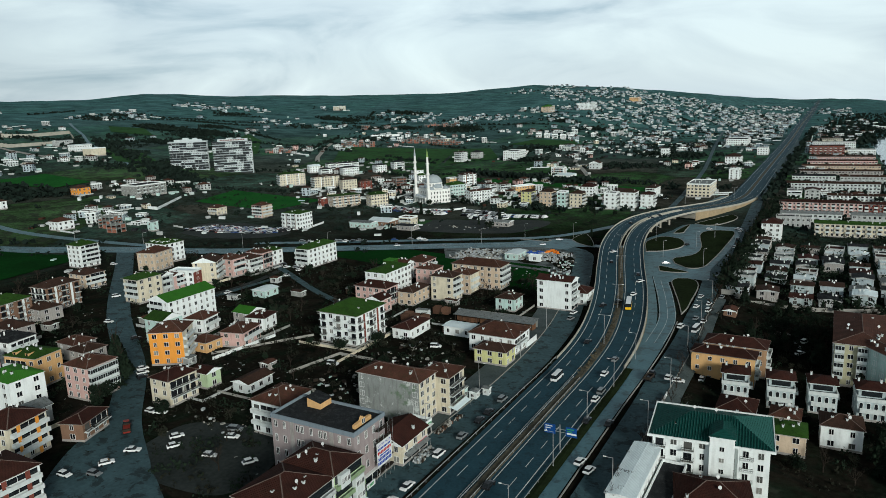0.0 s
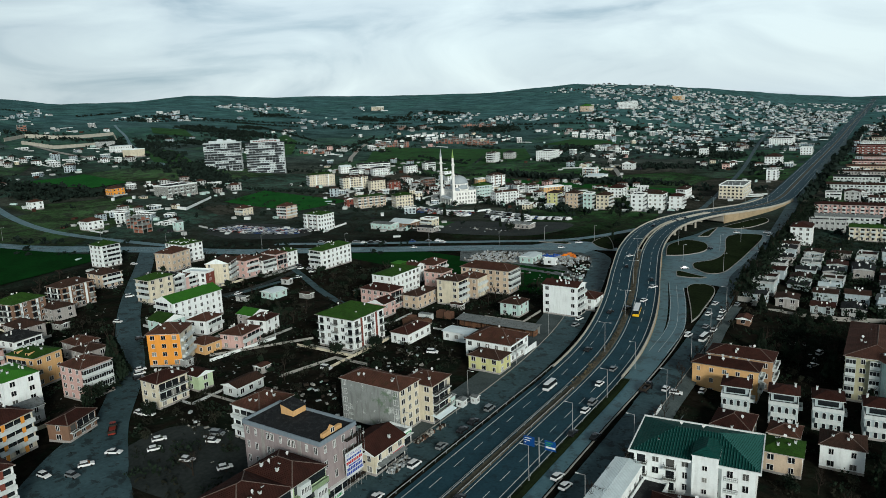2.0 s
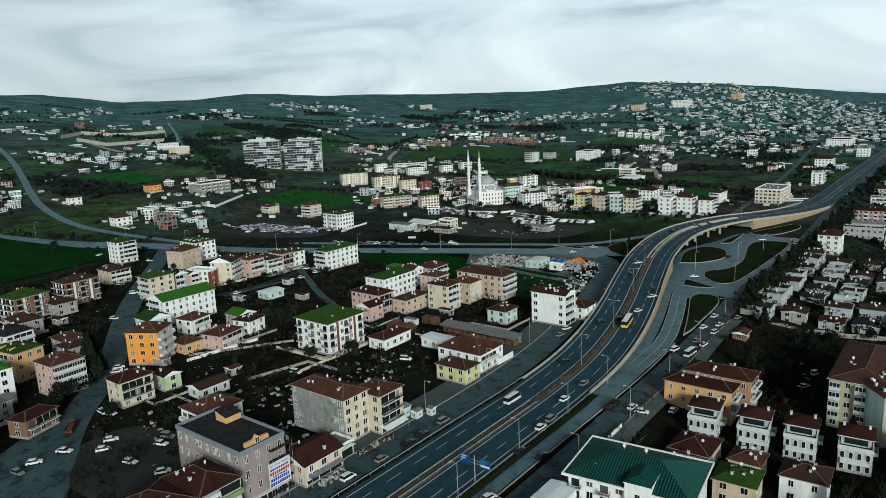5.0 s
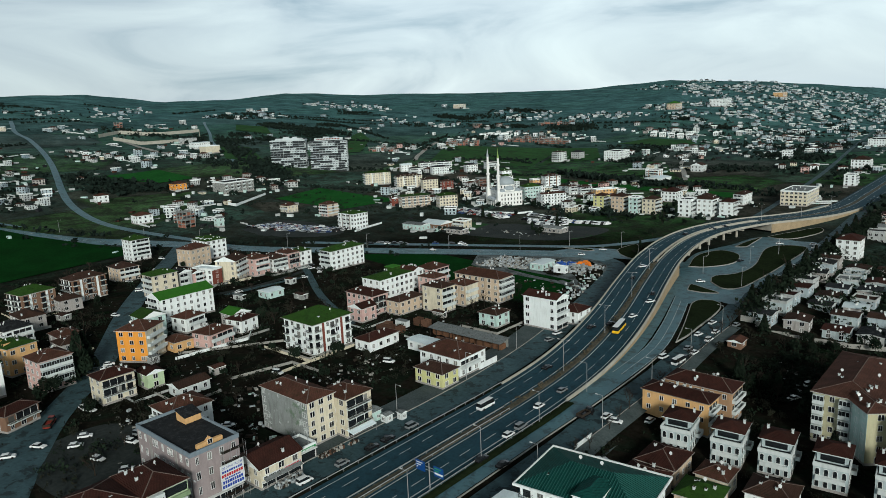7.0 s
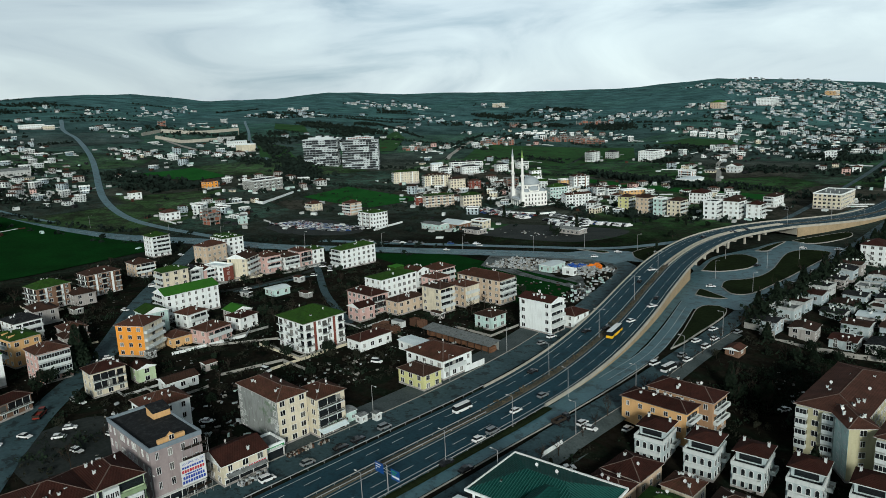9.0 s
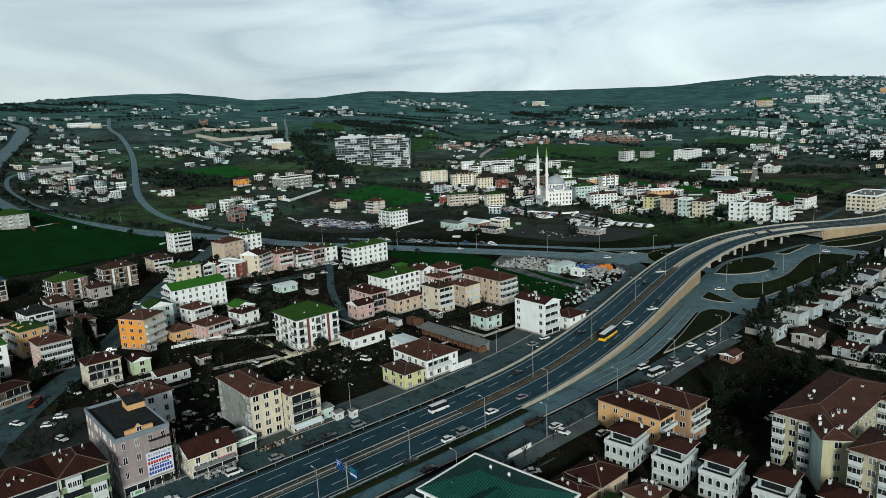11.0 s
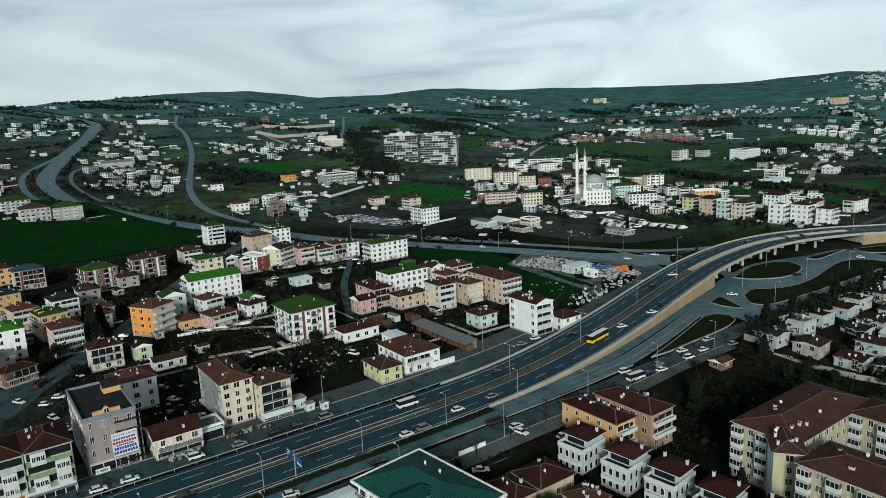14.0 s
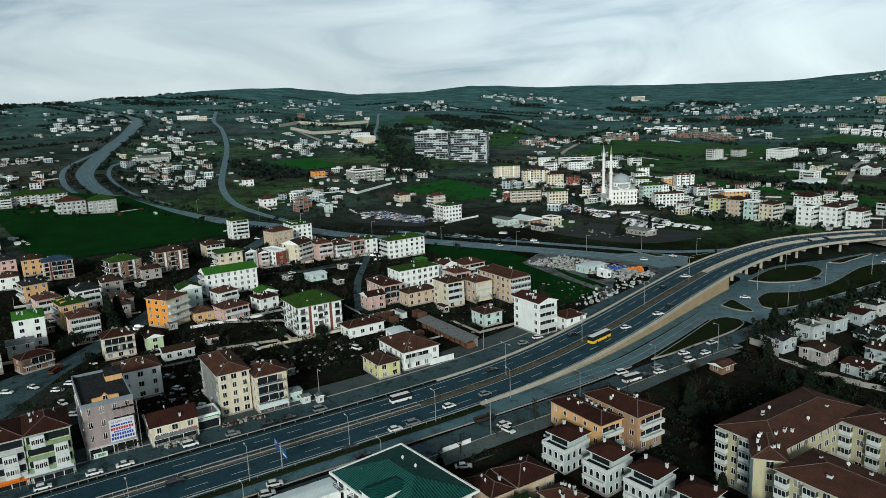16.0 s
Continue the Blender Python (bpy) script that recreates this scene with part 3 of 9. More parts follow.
S0, S_WALL, S_BR0, S_BR1, S_WALL2, S_END = 0, station(222), station(382), station(528), station(650), len(H_LINE) - 1
for name, a, b in (("carriageway_west", 1.2, 11.6), ("carriageway_east", -11.6, -1.2)):
    s = Soup()
    along(S0, S_BR0, [(b, 0), (a, 0)], s)
    along(S_BR1, S_END, [(b, 0), (a, 0)], s)
    tagged(new(name, s.mesh(name, ASPHALT)), "dark asphalt carriageway with two marked lanes", "road", kind="structure")
    # the bridge deck of this carriageway
    s = Soup()
    along(S_BR0, S_BR1, [(b, 0), (a, 0), (a, -0.5), (a + 1.2, -1.3), (b - 1.2, -1.3), (b, -0.5)], s, close=True)
    tagged(new("bridge_deck", s.mesh("bridge_deck", ASPHALT)), "curved concrete flyover deck carrying asphalt lanes", "bridge", kind="structure")
    # markings
    s = Soup()
    mid = (a + b) / 2 + (0.3 if a > 0 else -0.3)
    for e in ((a + 0.9 if a > 0 else a + 1.6), b - (1.6 if a > 0 else 0.9)):
        along(S0, S_END, [(e + 0.12, 0.02), (e - 0.12, 0.02)], s)
    d = 0.0
    for i in range(S0, S_END):
        seg = math.dist(H_LINE[i], H_LINE[i + 1])
        # one dash in every eight metres
        if d <= 0:
            p0, p1 = np.array(h_at(i, mid, 0.025)), np.array(h_at(i + 1, mid, 0.025))
            n = H_NOR[i]
            w = np.array((n[0] * 0.09, n[1] * 0.09, 0))
            if seg > 4.0:
                s.face([p0 - w, p1 - w, p1 + w, p0 + w])
            d = 8.0
        d -= seg
    tagged(new("lane_marking", s.mesh("lane_marking", PAINT)), "white edge lines and lane dashes on the asphalt", "road marking", kind="structure")
# parapets and barriers of the flyover
for name, off in (("west", 11.6), ("east", -11.9)):
    s = Soup()
    along(S_WALL, S_WALL2, [(off, -0.6), (off + 0.3, -0.6), (off + 0.3, 0.85), (off, 0.85)], s, close=True)
    tagged(new("parapet_" + name, s.mesh("parapet", CONC_W)), "pale concrete parapet along the flyover edge", "parapet", kind="structure")
    for n0, n1 in ((S_WALL, S_BR0), (S_BR1, S_WALL2)):
        s = Soup()
        k = 0
        for i in range(n0, n1 + 1):
            x, y, z = h_at(i, off + 0.15)
            nn = H_NOR[i]
            for o in (0.25, -0.25):
                s.v.append((x + nn[0] * o, y + nn[1] * o, T(x, y) - 0.2)); s.v.append((x + nn[0] * o, y + nn[1] * o, max(z - 0.55, T(x, y) - 0.1)))
        for i in range(n1 - n0):
            q = i * 4
            s.f += [(q, q + 4, q + 5, q + 1), (q + 2, q + 3, q + 7, q + 6), (q + 1, q + 5, q + 7, q + 3)]
        s.f += [(0, 1, 3, 2), (q + 4, q + 6, q + 7, q + 5)]
        tagged(new("retaining_wall_" + name, s.mesh("retaining_wall", WALL_TAN)), "tan panelled retaining wall beneath the raised road", "retaining wall", kind="structure")
for off in (0.9, -1.2):
    s = Soup()
    along(S_BR0, S_BR1, [(off, -0.5), (off + 0.3, -0.5), (off + 0.3, 0.85), (off, 0.85)], s, close=True)
    tagged(new("parapet_inner", s.mesh("parapet", CONC_W)), "pale concrete parapet along the gap between the decks", "parapet", kind="structure")
s = Soup()
for i in (S_BR0, S_BR1):
    p0, p1 = h_at(i, 11.5), h_at(i, -11.5)
    n = sides(H_LINE)[i]
    dx, dy = -n[1] * 0.4, n[0] * 0.4
    s.rings([[(p0[0] - dx, p0[1] - dy, z), (p0[0] + dx, p0[1] + dy, z), (p1[0] + dx, p1[1] + dy, z), (p1[0] - dx, p1[1] - dy, z)] for z in (-0.2, p0[2] - 0.05)])
tagged(new("abutment", s.mesh("abutment", CONC_W)), "concrete abutment walls closing the flyover ends", "abutment", kind="structure")
s = Soup()
along(S0, S_BR0, [(1.2, 0.0), (0.9, 0.18), (-0.9, 0.18), (-1.2, 0.0)], s)
along(S_BR1, S_END, [(1.2, 0.0), (0.9, 0.18), (-0.9, 0.18), (-1.2, 0.0)], s)
tagged(new("median_strip", s.mesh("median_strip", SOIL_TAN)), "raised planted central reservation of the highway", "median", kind="structure")
# piers
pier_s = Soup()
pier_s.lathe([(0.75, -0.3), (0.75, 3.8), (1.1, 4.2)], 14)
pier_me = pier_s.mesh("pier", CONC_W)
cap_s = Soup()
cap_s.box(-4.6, 4.6, -0.8, 0.8, 4.2, 5.0)
cap_me = cap_s.mesh("pier_cap", CONC_W)
for y in (398, 414, 431, 448, 466, 484, 502):
    i = station(y)
    for off in (6.4, -6.4):
        x, yy, z = h_at(i, off)
        an = math.atan2(H_NOR[i][1], H_NOR[i][0])
        b = thing("bridge_pier", "round concrete flyover pier with a hammerhead cap", "pier", pose(x, yy, z - 1.3 - 5.0, 0, 0, math.degrees(an)), "flyover piers", "")
        part("column", pier_me, b)
        part("cap", cap_me, b)
# service roads and streets
ribbon("road_service_west", [(-88, -200), (-88, 120), (-87.5, 200), (-91, 250), (-99, 290), (-109, 330), (-118, 362), (-126, 388), (-140, 402), (-160, 408)], 5.2, -5.2, ASPHALT_TOWN, "worn grey service road in front of the shops", dz=0.05)
ribbon("pavement_west", [(-97.5, -200), (-97.5, 120), (-97, 200), (-101, 250), (-108, 288)], 4.4, -4.4, PAVING, "dusty paved verge before the shop fronts", "pavement", dz=0.12)
SLIP = [(-54, -200), (-54, 150), (-53.5, 215), (-54, 250), (-55.6, 279), (-61.8, 307), (-68.8, 332), (-76.6, 358), (-83.6, 378), (-88, 392)]
ribbon("road_slip_east", SLIP, 3.4, -3.4, ASPHALT_OLD, "pale grey slip road beside the highway", dz=0.05)
ribbon("road_slip_shoulder", [(-57.6, 228), (-58.4, 250), (-62.2, 279), (-68.7, 307), (-75.5, 332), (-82.8, 358), (-88.5, 380)], 2.6, -2.6, ASPHALT_OLD, "pale grey shoulder of the slip road below the retaining wall", dz=0.045)
for edge in (3.2, 0.07, -3.05):
    ribbon("lane_marking_slip", SLIP[3:], edge, edge - 0.14, PAINT, "thin worn white line on the slip road", "road marking", dz=0.085, step=3.0)
ribbon("road_east", [(-44, -200), (-44, 160), (-44.5, 210), (-44.5, 255), (-46, 290), (-46.5, 310), (-48, 333), (-50, 360), (-49.5, 391), (-49.5, 425), (-50, 465), (-50, 505), (-54, 600), (-58, 700), (-59, 900), (-60, 1400)], 4.0, -4.0, ASPHALT_TOWN, "grey side road lined with parked cars", dz=0.07)
ribbon("pavement_east", [(-37.8, -200), (-37.8, 160), (-38.2, 210), (-38.4, 255), (-40, 290), (-40.4, 320)], 2.0, -2.0, PAVING, "paved footway beside the side road", "pavement", dz=0.16)
ribbon("road_under_bridge", [(-90, 398), (-98, 412), (-114, 416), (-140, 412), (-165, 410)], 4.0, -4.0, ASPHALT_OLD, "grey road passing beneath the flyover", dz=0.09)
ribbon("road_cross", [(-1620, 130), (-1539, 215), (-1450, 275), (-1370, 312), (-1300, 328), (-1232, 327), (-1068, 287), (-935, 244), (-825, 211), (-731, 187), (-679, 183), (-634, 188), (-601, 199), (-567, 213), (-531, 229), (-488, 244), (-450, 262), (-400, 287), (-340, 318), (-290, 346), (-240, 372), (-200, 392), (-160, 409)], 8.5, -8.5, ASPHALT_OLD, "wide grey country road crossing the plain", dz=0.10)
ribbon("road_cross_north", [(-345, 345), (-300, 366), (-250, 392), (-205, 414), (-165, 436), (-140, 480), (-118, 540), (-96, 600), (-84, 660)], 3.6, -3.6, ASPHALT_OLD, "narrow grey ramp road", dz=0.12)
ribbon("road_hill", [(-1403, 510), (-1310, 482), (-1222, 456), (-1100, 435), (-985, 408), (-890, 383), (-785, 350), (-712, 326), (-645, 306), (-585, 293), (-535, 287), (-490, 288), (-440, 294), (-395, 302)], 3.4, -3.4, ASPHALT_OLD, "narrow grey road climbing the hill", dz=0.16)
ribbon("road_side_west", [(-1165, 325), (-985, 264), (-848, 206), (-754, 170), (-670, 161), (-617, 167), (-570, 190)], 2.8, -2.8, ASPHALT_OLD, "narrow grey side road past the fields", dz=0.14)
ribbon("road_inner_west", [(-800, 236), (-769, 218), (-712, 207), (-666, 208), (-617, 216), (-560, 236)], 2.0, -2.0, ASPHALT_OLD, "narrow lane beside the houses", dz=0.14)
ribbon("road_hill_upper", [(-1304, 842), (-1253, 812), (-1100, 730), (-1000, 673), (-900, 625), (-815, 588), (-760, 560)], 2.4, -2.4, ASPHALT_OLD, "narrow pale lane across the fields", dz=0.2)
ribbon("road_north", [(-116, 580), (-121, 660), (-138, 883), (-181, 1254), (-230, 1700)], 2.4, -2.4, ASPHALT_TOWN, "grey town street running north", dz=0.2)
ribbon("street_a", [(-120, 70), (-147, 97), (-178, 118), (-217, 150), (-280, 191), (-356, 250), (-403, 286)], 5.0, -5.0, ASPHALT_TOWN, "patched grey town street", dz=0.06)
ribbon("street_b", [(-172, 236), (-219, 258), (-265, 286), (-318, 318)], 1.9, -1.9, ASPHALT_TOWN, "narrow grey street to the main road", dz=0.055)
ribbon("street_c", [(-275, 205), (-264, 240), (-266, 270), (-272, 291)], 2.0, -2.0, GRAVEL, "unpaved lane between plots", dz=0.05)
ribbon("street_plots", [(-261.2, 230.9), (-260.8, 246.3), (-259.9, 263.1), (-258.6, 281.2)], 1.8, -1.8, ASPHALT_TOWN, "narrow grey lane between the plots", dz=0.06)
blob("junction_apron", [(-140, 398), (-165, 400), (-182, 404), (-170, 424), (-150, 432), (-138, 420)], ASPHALT_OLD, "grey asphalt apron of the junction", "road", 0.11)
blob("street_apron", [(-150, 70), (-168, 88), (-181, 108), (-172, 118), (-158, 108), (-140, 100), (-118, 84), (-115, 60)], ASPHALT_TOWN, "open patched asphalt where the streets meet", "road", 0.075)
blob("yard_shops", [(-160, 100), (-160, 128), (-128, 132), (-122, 104)], GRAVEL, "gravel parking yard", "yard", 0.04)
blob("yard_parking", [(-33.1, 194.2), (-34.7, 200.9), (-33.7, 212.7), (-30.1, 220.9), (-25.2, 221.9), (-26.8, 208.1), (-27.4, 200.9), (-28.0, 195.4)], PAVING, "pale paved parking yard below the side road", "yard", 0.06)
blob("junk_ground", [(-199.0, 351.0), (-215.2, 383.3), (-194.4, 390.8), (-165.2, 406.9), (-139.8, 397.6), (-121.9, 374.9), (-108.7, 345.8), (-102.4, 320.5), (-113.2, 326.8), (-129.4, 339.5), (-163.1, 345.0)], RUBBLE, "pale rubble ground of the building yard", "yard", 0.05)
blob("boat_ground", [(-310, 470), (-217, 500), (-186, 492), (-200, 440), (-290, 430)], GRAVEL, "gravel ground of the vehicle yard", "yard", 0.05)
blob("car_ground", [(-420, 345), (-392, 343), (-354, 366), (-356, 392), (-416, 405), (-438, 384)], GRAVEL, "gravel ground of the car lot", "yard", 0.045)
patch("field_wheat_west", [(-640, 90), (-385, 120), (-405, 262), (-610, 205)], WHEAT, "dark green winter wheat field", "field", 0.6, 30)
patch("field_wheat_mid", [(-285, 334), (-118, 300), (-132, 350), (-236, 366)], WHEAT, "dark green winter wheat field", "field", 0.03)
patch("field_wheat_north", [(-530, 456), (-444, 470), (-446, 545), (-562, 538)], WHEAT_YOUNG, "bright green winter wheat field", "field", 0.25)
patch("field_wheat_hill", [(-770, 384), (-690, 420), (-690, 462), (-775, 462)], WHEAT_YOUNG, "green wheat strip on the slope", "field", 0.5)
patch("field_wheat_east", [(-387, 728), (-150, 678), (-158, 706), (-392, 752)], WHEAT_YOUNG, "green wheat strip behind the houses", "field", 0.4)
patch("field_wheat_far", [(-625, 785), (-485, 840), (-560, 1045), (-745, 965)], WHEAT_PALE, "green wheat field beyond the mosque", "field", 0.5, 24)
patch("field_wheat_track", [(-480, 850), (-440, 950), (-508, 1065), (-560, 1040)], WHEAT_PALE, "green wheat field beside the farm track", "field", 0.5)
patch("field_wheat_slope", [(-800, 720), (-770, 790), (-880, 915), (-965, 970)], WHEAT_PALE, "green wheat field on the rising ground", "field", 0.6, 24)
patch("field_wheat_tower", [(-800, 572), (-735, 590), (-880, 664), (-950, 655)], WHEAT_PALE, "olive green pasture on the slope", "field", 0.6, 24)
patch("field_wheat_upper", [(-1110, 790), (-1000, 792), (-1116, 862), (-1200, 850)], WHEAT_PALE, "green pasture below the hilltop houses", "field", 0.8, 24)
patch("field_wheat_row", [(-500, 1118), (-395, 1132), (-405, 1230), (-480, 1200)], WHEAT_PALE, "dark green field before the row of houses", "field", 0.8, 24)
patch("field_wheat_yard", [(-300, 437), (-190, 452), (-186, 470), (-300, 478)], WHEAT_PALE, "rough green grass of the vehicle yard", "field", 0.06, 24)



def island(name, pts, label, up=0.3, base=0.2):
    """A grass island with a pale kerb round it."""
    line = spline(list(pts) + [pts[0]], 2.5)[:-1]
    n = len(line)
    cx, cy = sum(p[0] for p in line) / n, sum(p[1] for p in line) / n
    k, g = Soup(), Soup()
    rows = []
    for i, p in enumerate(line):
        a, b = line[i - 1], line[(i + 1) % n]
        dx, dy = b[0] - a[0], b[1] - a[1]
        d = math.hypot(dx, dy) or 1.0
        nx_, ny_ = -dy / d, dx / d
        if nx_ * (cx - p[0]) + ny_ * (cy - p[1]) < 0:
            nx_, ny_ = -nx_, -ny_
        z = T(p[0], p[1]) + base
        rows.append(((p[0], p[1], z - 0.3), (p[0], p[1], z + up), (p[0] + nx_ * 0.35, p[1] + ny_ * 0.35, z + up), (p[0] + nx_ * 0.35, p[1] + ny_ * 0.35, z)))
    for r in rows:
        k.v += list(r)
    for i in range(n):
        j = (i + 1) % n
        for q in range(3):
            k.f.append((i * 4 + q, j * 4 + q, j * 4 + q + 1, i * 4 + q + 1))
    o = tagged(new(name, k.mesh(name, CONC)), label, "traffic island", kind="structure")
    g.face([(r[3][0], r[3][1], r[3][2] + up - 0.06) for r in rows])
    part("grass", g.mesh("grass", GRASS), o, "rough dark grass")


blob("junction_apron_east", [(-80, 352), (-91, 383), (-97, 402), (-104, 440), (-100, 462), (-95, 480), (-91, 505), (-80, 511), (-66, 505), (-53, 503), (-51, 480), (-51, 430), (-52, 398), (-53, 372), (-51, 350), (-60, 350), (-68, 340)], ASPHALT_OLD, "grey asphalt of the loop junction beside the flyover", "road", 0.14)
island("island_loop", [(-73, 381), (-75.7, 393), (-68, 405), (-67, 428), (-74.5, 470), (-71, 486), (-60, 489), (-54.5, 480), (-54.5, 430), (-55.5, 398), (-57.5, 377), (-64, 372)], "large grass island inside the loop road with a pale kerb")
island("island_bridge", [(-94.6, 407), (-101, 436), (-96, 456), (-84, 452), (-78, 437), (-78.5, 423), (-86, 411)], "oval grass island beside the flyover piers with a pale kerb")
island("island_triangle", [(-76.6, 361), (-79, 372), (-70.5, 368), (-62.5, 363.2), (-69, 360)], "small grass triangle between slip road and loop")
island("island_south", [(-51.9, 289), (-57.2, 309), (-61.9, 325), (-66.6, 342), (-65, 349), (-60.5, 350.6), (-56.4, 348), (-53.4, 339), (-52.2, 326), (-51.8, 312), (-51.2, 299)], "grass triangle between the slip road and the side road", base=0.06)
island("island_sign", [(-91.5, 471), (-91, 488), (-87.5, 508), (-86.2, 486), (-86, 473.5)], "narrow grass island with a road sign")
island("island_north", [(-85, 512), (-79, 528), (-66.5, 556), (-60.4, 542), (-67, 516), (-76, 507)], "grass island north of the loop road")
island("island_west", [(-147.5, 429), (-148.5, 438), (-144.8, 452), (-128, 414), (-138, 417)], "grass island at the western side of the flyover", base=0.12)
island("island_splitter", [(-181, 421.5), (-162, 425.5), (-161, 419)], "small grass splitter island of the cross road", base=0.12)
# pale kerbs beside the service roads
for name, pts, off in (("kerb_west", [(-92.9, -200), (-92.9, 120), (-92.4, 200), (-96, 248), (-103, 288)], 0), ("kerb_east", [(-39.9, -200), (-39.9, 160), (-40.3, 210), (-40.5, 255), (-42, 290), (-42.4, 320)], 0), ("kerb_slip", [(-50, -200), (-50, 150), (-49.6, 215), (-49.8, 250), (-51.5, 279)], 0)):
    line = spline(pts, 6.0)
    nor = sides(line)
    s = Soup()
    for p, q in zip(line, nor):
        z = T(p[0], p[1])
        s.v += [(p[0] - q[0] * 0.14, p[1] - q[1] * 0.14, z - 0.1), (p[0] - q[0] * 0.14, p[1] - q[1] * 0.14, z + 0.22), (p[0] + q[0] * 0.14, p[1] + q[1] * 0.14, z + 0.22), (p[0] + q[0] * 0.14, p[1] + q[1] * 0.14, z - 0.1)]
    for i in range(len(line) - 1):
        for q in range(3):
            s.f.append((i * 4 + q, i * 4 + q + 1, i * 4 + q + 5, i * 4 + q + 4))
    tagged(new(name, s.mesh(name, CONC)), "concrete kerb beside the road", "kerb", kind="structure")

# ---- building kit ----
TAKEN = []  # spots of the plan that are built on
_cache = {}


def keyed(key, make):
    if key not in _cache:
        _cache[key] = make()
    return _cache[key]


def window_mesh(w, h):
    """A two-light casement on the plane y = 0, looking to -y: one welded frame with set-back panes."""
    def make():
        s = Soup()
        f, d = 0.07, 0.08
        xs = (-w / 2 - f, -w / 2, -0.04, 0.04, w / 2, w / 2 + f)
        zs = (-f, 0, h, h + f)
        s.v = [(x, -d, z) for z in zs for x in xs]
        for r in range(3):
            for c in range(5):
                a = r * 6 + c
                q = (a, a + 1, a + 7, a + 6)
                if r == 1 and c in (1, 3):
                    k = len(s.v)
                    s.v += [(s.v[i][0], -0.012, s.v[i][2]) for i in q]
                    s.f.append((k, k + 1, k + 2, k + 3)); s.m.append(1)
                    for e in range(4):
                        s.f.append((q[e], q[(e + 1) % 4], k + (e + 1) % 4, k + e)); s.m.append(0)
                else:
                    s.f.append(q); s.m.append(0)
        k = len(s.v)
        rim = (0, 5, 23, 18)
        s.v += [(s.v[i][0], 0.03, s.v[i][2]) for i in rim]
        for e in range(4):
            s.f.append((rim[(e + 1) % 4], rim[e], k + e, k + (e + 1) % 4)); s.m.append(0)
        return s.mesh("window", PVC, GLASS)
    return keyed(("win", round(w, 2), round(h, 2)), make)


def tray(s, x0, x1, y0, y1, zb, zf, zt, t, slot=0):
    """An open tray, welded: outside box, wall thickness t, floor at zf."""
    k = len(s.v)
    o = ((x0, y0), (x1, y0), (x1, y1), (x0, y1))
    i = ((x0 + t, y0 + t), (x1 - t, y0 + t), (x1 - t, y1 - t), (x0 + t, y1 - t))
    for pts, z in ((o, zb), (o, zt), (i, zt), (i, zf)):
        s.v += [(x, y, z) for x, y in pts]
    s.f.append((k + 3, k + 2, k + 1, k)); s.m.append(slot)
    for r in range(3):
        for e in range(4):
            a, b = k + r * 4 + e, k + r * 4 + (e + 1) % 4
            s.f.append((a, b, b + 4, a + 4)); s.m.append(slot)
    s.f.append((k + 12, k + 13, k + 14, k + 15)); s.m.append(slot + 1 if slot == 0 else slot)


def balcony_mesh(w, d, rail):
    """A slab with a solid front, or a slab with low upstand, standing out to -y from y = 0."""
    def make():
        s = Soup()
        tray(s, -w / 2, w / 2, -d, 0.02, -0.16, 0.0, 0.12 if rail == "bars" else 0.95, 0.1)
        if rail == "glazed":
            s.box(-w / 2 + 0.04, w / 2 - 0.04, -d + 0.04, 0.0, 0.95, 2.2, 2)
            k = max(2, int(w / 0.85))
            for i in range(k + 1):
                x = -w / 2 + i * (w - 0.09) / k
                s.box(x, x + 0.09, -d, -d + 0.039, 0.95, 2.2, 0)
            s.box(-w / 2, w / 2, -d, 0.0, 2.2, 2.32, 0)
        return s.mesh("balcony", W_DIM, CONC, CAR_GLASS)
    return keyed(("bal", round(w, 2), round(d, 2), rail), make)


def railing_mesh(w, d):
    def make():
        s = Soup()
        for z in (0.5, 1.0):
            s.box(-w / 2, w / 2, -d, -d + 0.06, z - 0.05, z)
            for x in (-w / 2, w / 2 - 0.06):
                s.box(x, x + 0.06, -d + 0.06, 0, z - 0.05, z)
        k = max(3, int(w / 0.4))
        for i in range(k + 1):
            x = -w / 2 + i * (w - 0.05) / k
            s.box(x, x + 0.05, -d, -d + 0.05, 0.1, 0.95)
        return s.mesh("railing", BLACK)
    return keyed(("rail", round(w, 2), round(d, 2)), make)


def door_mesh(w, h):
    """A dark glazed balcony door."""
    def make():
        s = Soup()
        s.box(-w / 2, w / 2, -0.03, 0.03, 0, h)
        return s.mesh("balcony_door", GLASS)
    return keyed(("door", round(w, 2), round(h, 2)), make)


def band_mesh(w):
    """A run of glazing split by pale posts, the shade of the balcony above put into its dark colour."""
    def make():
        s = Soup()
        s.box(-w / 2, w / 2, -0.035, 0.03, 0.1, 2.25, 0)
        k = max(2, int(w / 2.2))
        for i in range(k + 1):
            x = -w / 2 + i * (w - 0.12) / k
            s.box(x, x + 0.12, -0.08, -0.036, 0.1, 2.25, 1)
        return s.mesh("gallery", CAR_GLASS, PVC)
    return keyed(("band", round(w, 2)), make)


def arch_mesh(w, h):
    """A round-headed window, pale surround with a dark pane, looking to -y."""
    def make():
        s = Soup()
        def outline(e, y):
            pts = [(-w / 2 - e, -e), (w / 2 + e, -e)]
            pts += [((w / 2 + e) * math.cos(a), h - w / 2 + (w / 2 + e) * math.sin(a)) for a in [i * math.pi / 6 for i in range(7)]]
            return [(x, y, z) for x, z in pts]
        s.rings([outline(0.12, 0.02), outline(0.12, -0.08)], 0)
        s.rings([outline(0.0, -0.05), outline(0.0, -0.095)], 1)
        return s.mesh("arched_window", PVC, CAR_GLASS)
    return keyed(("arch", w, h), make)


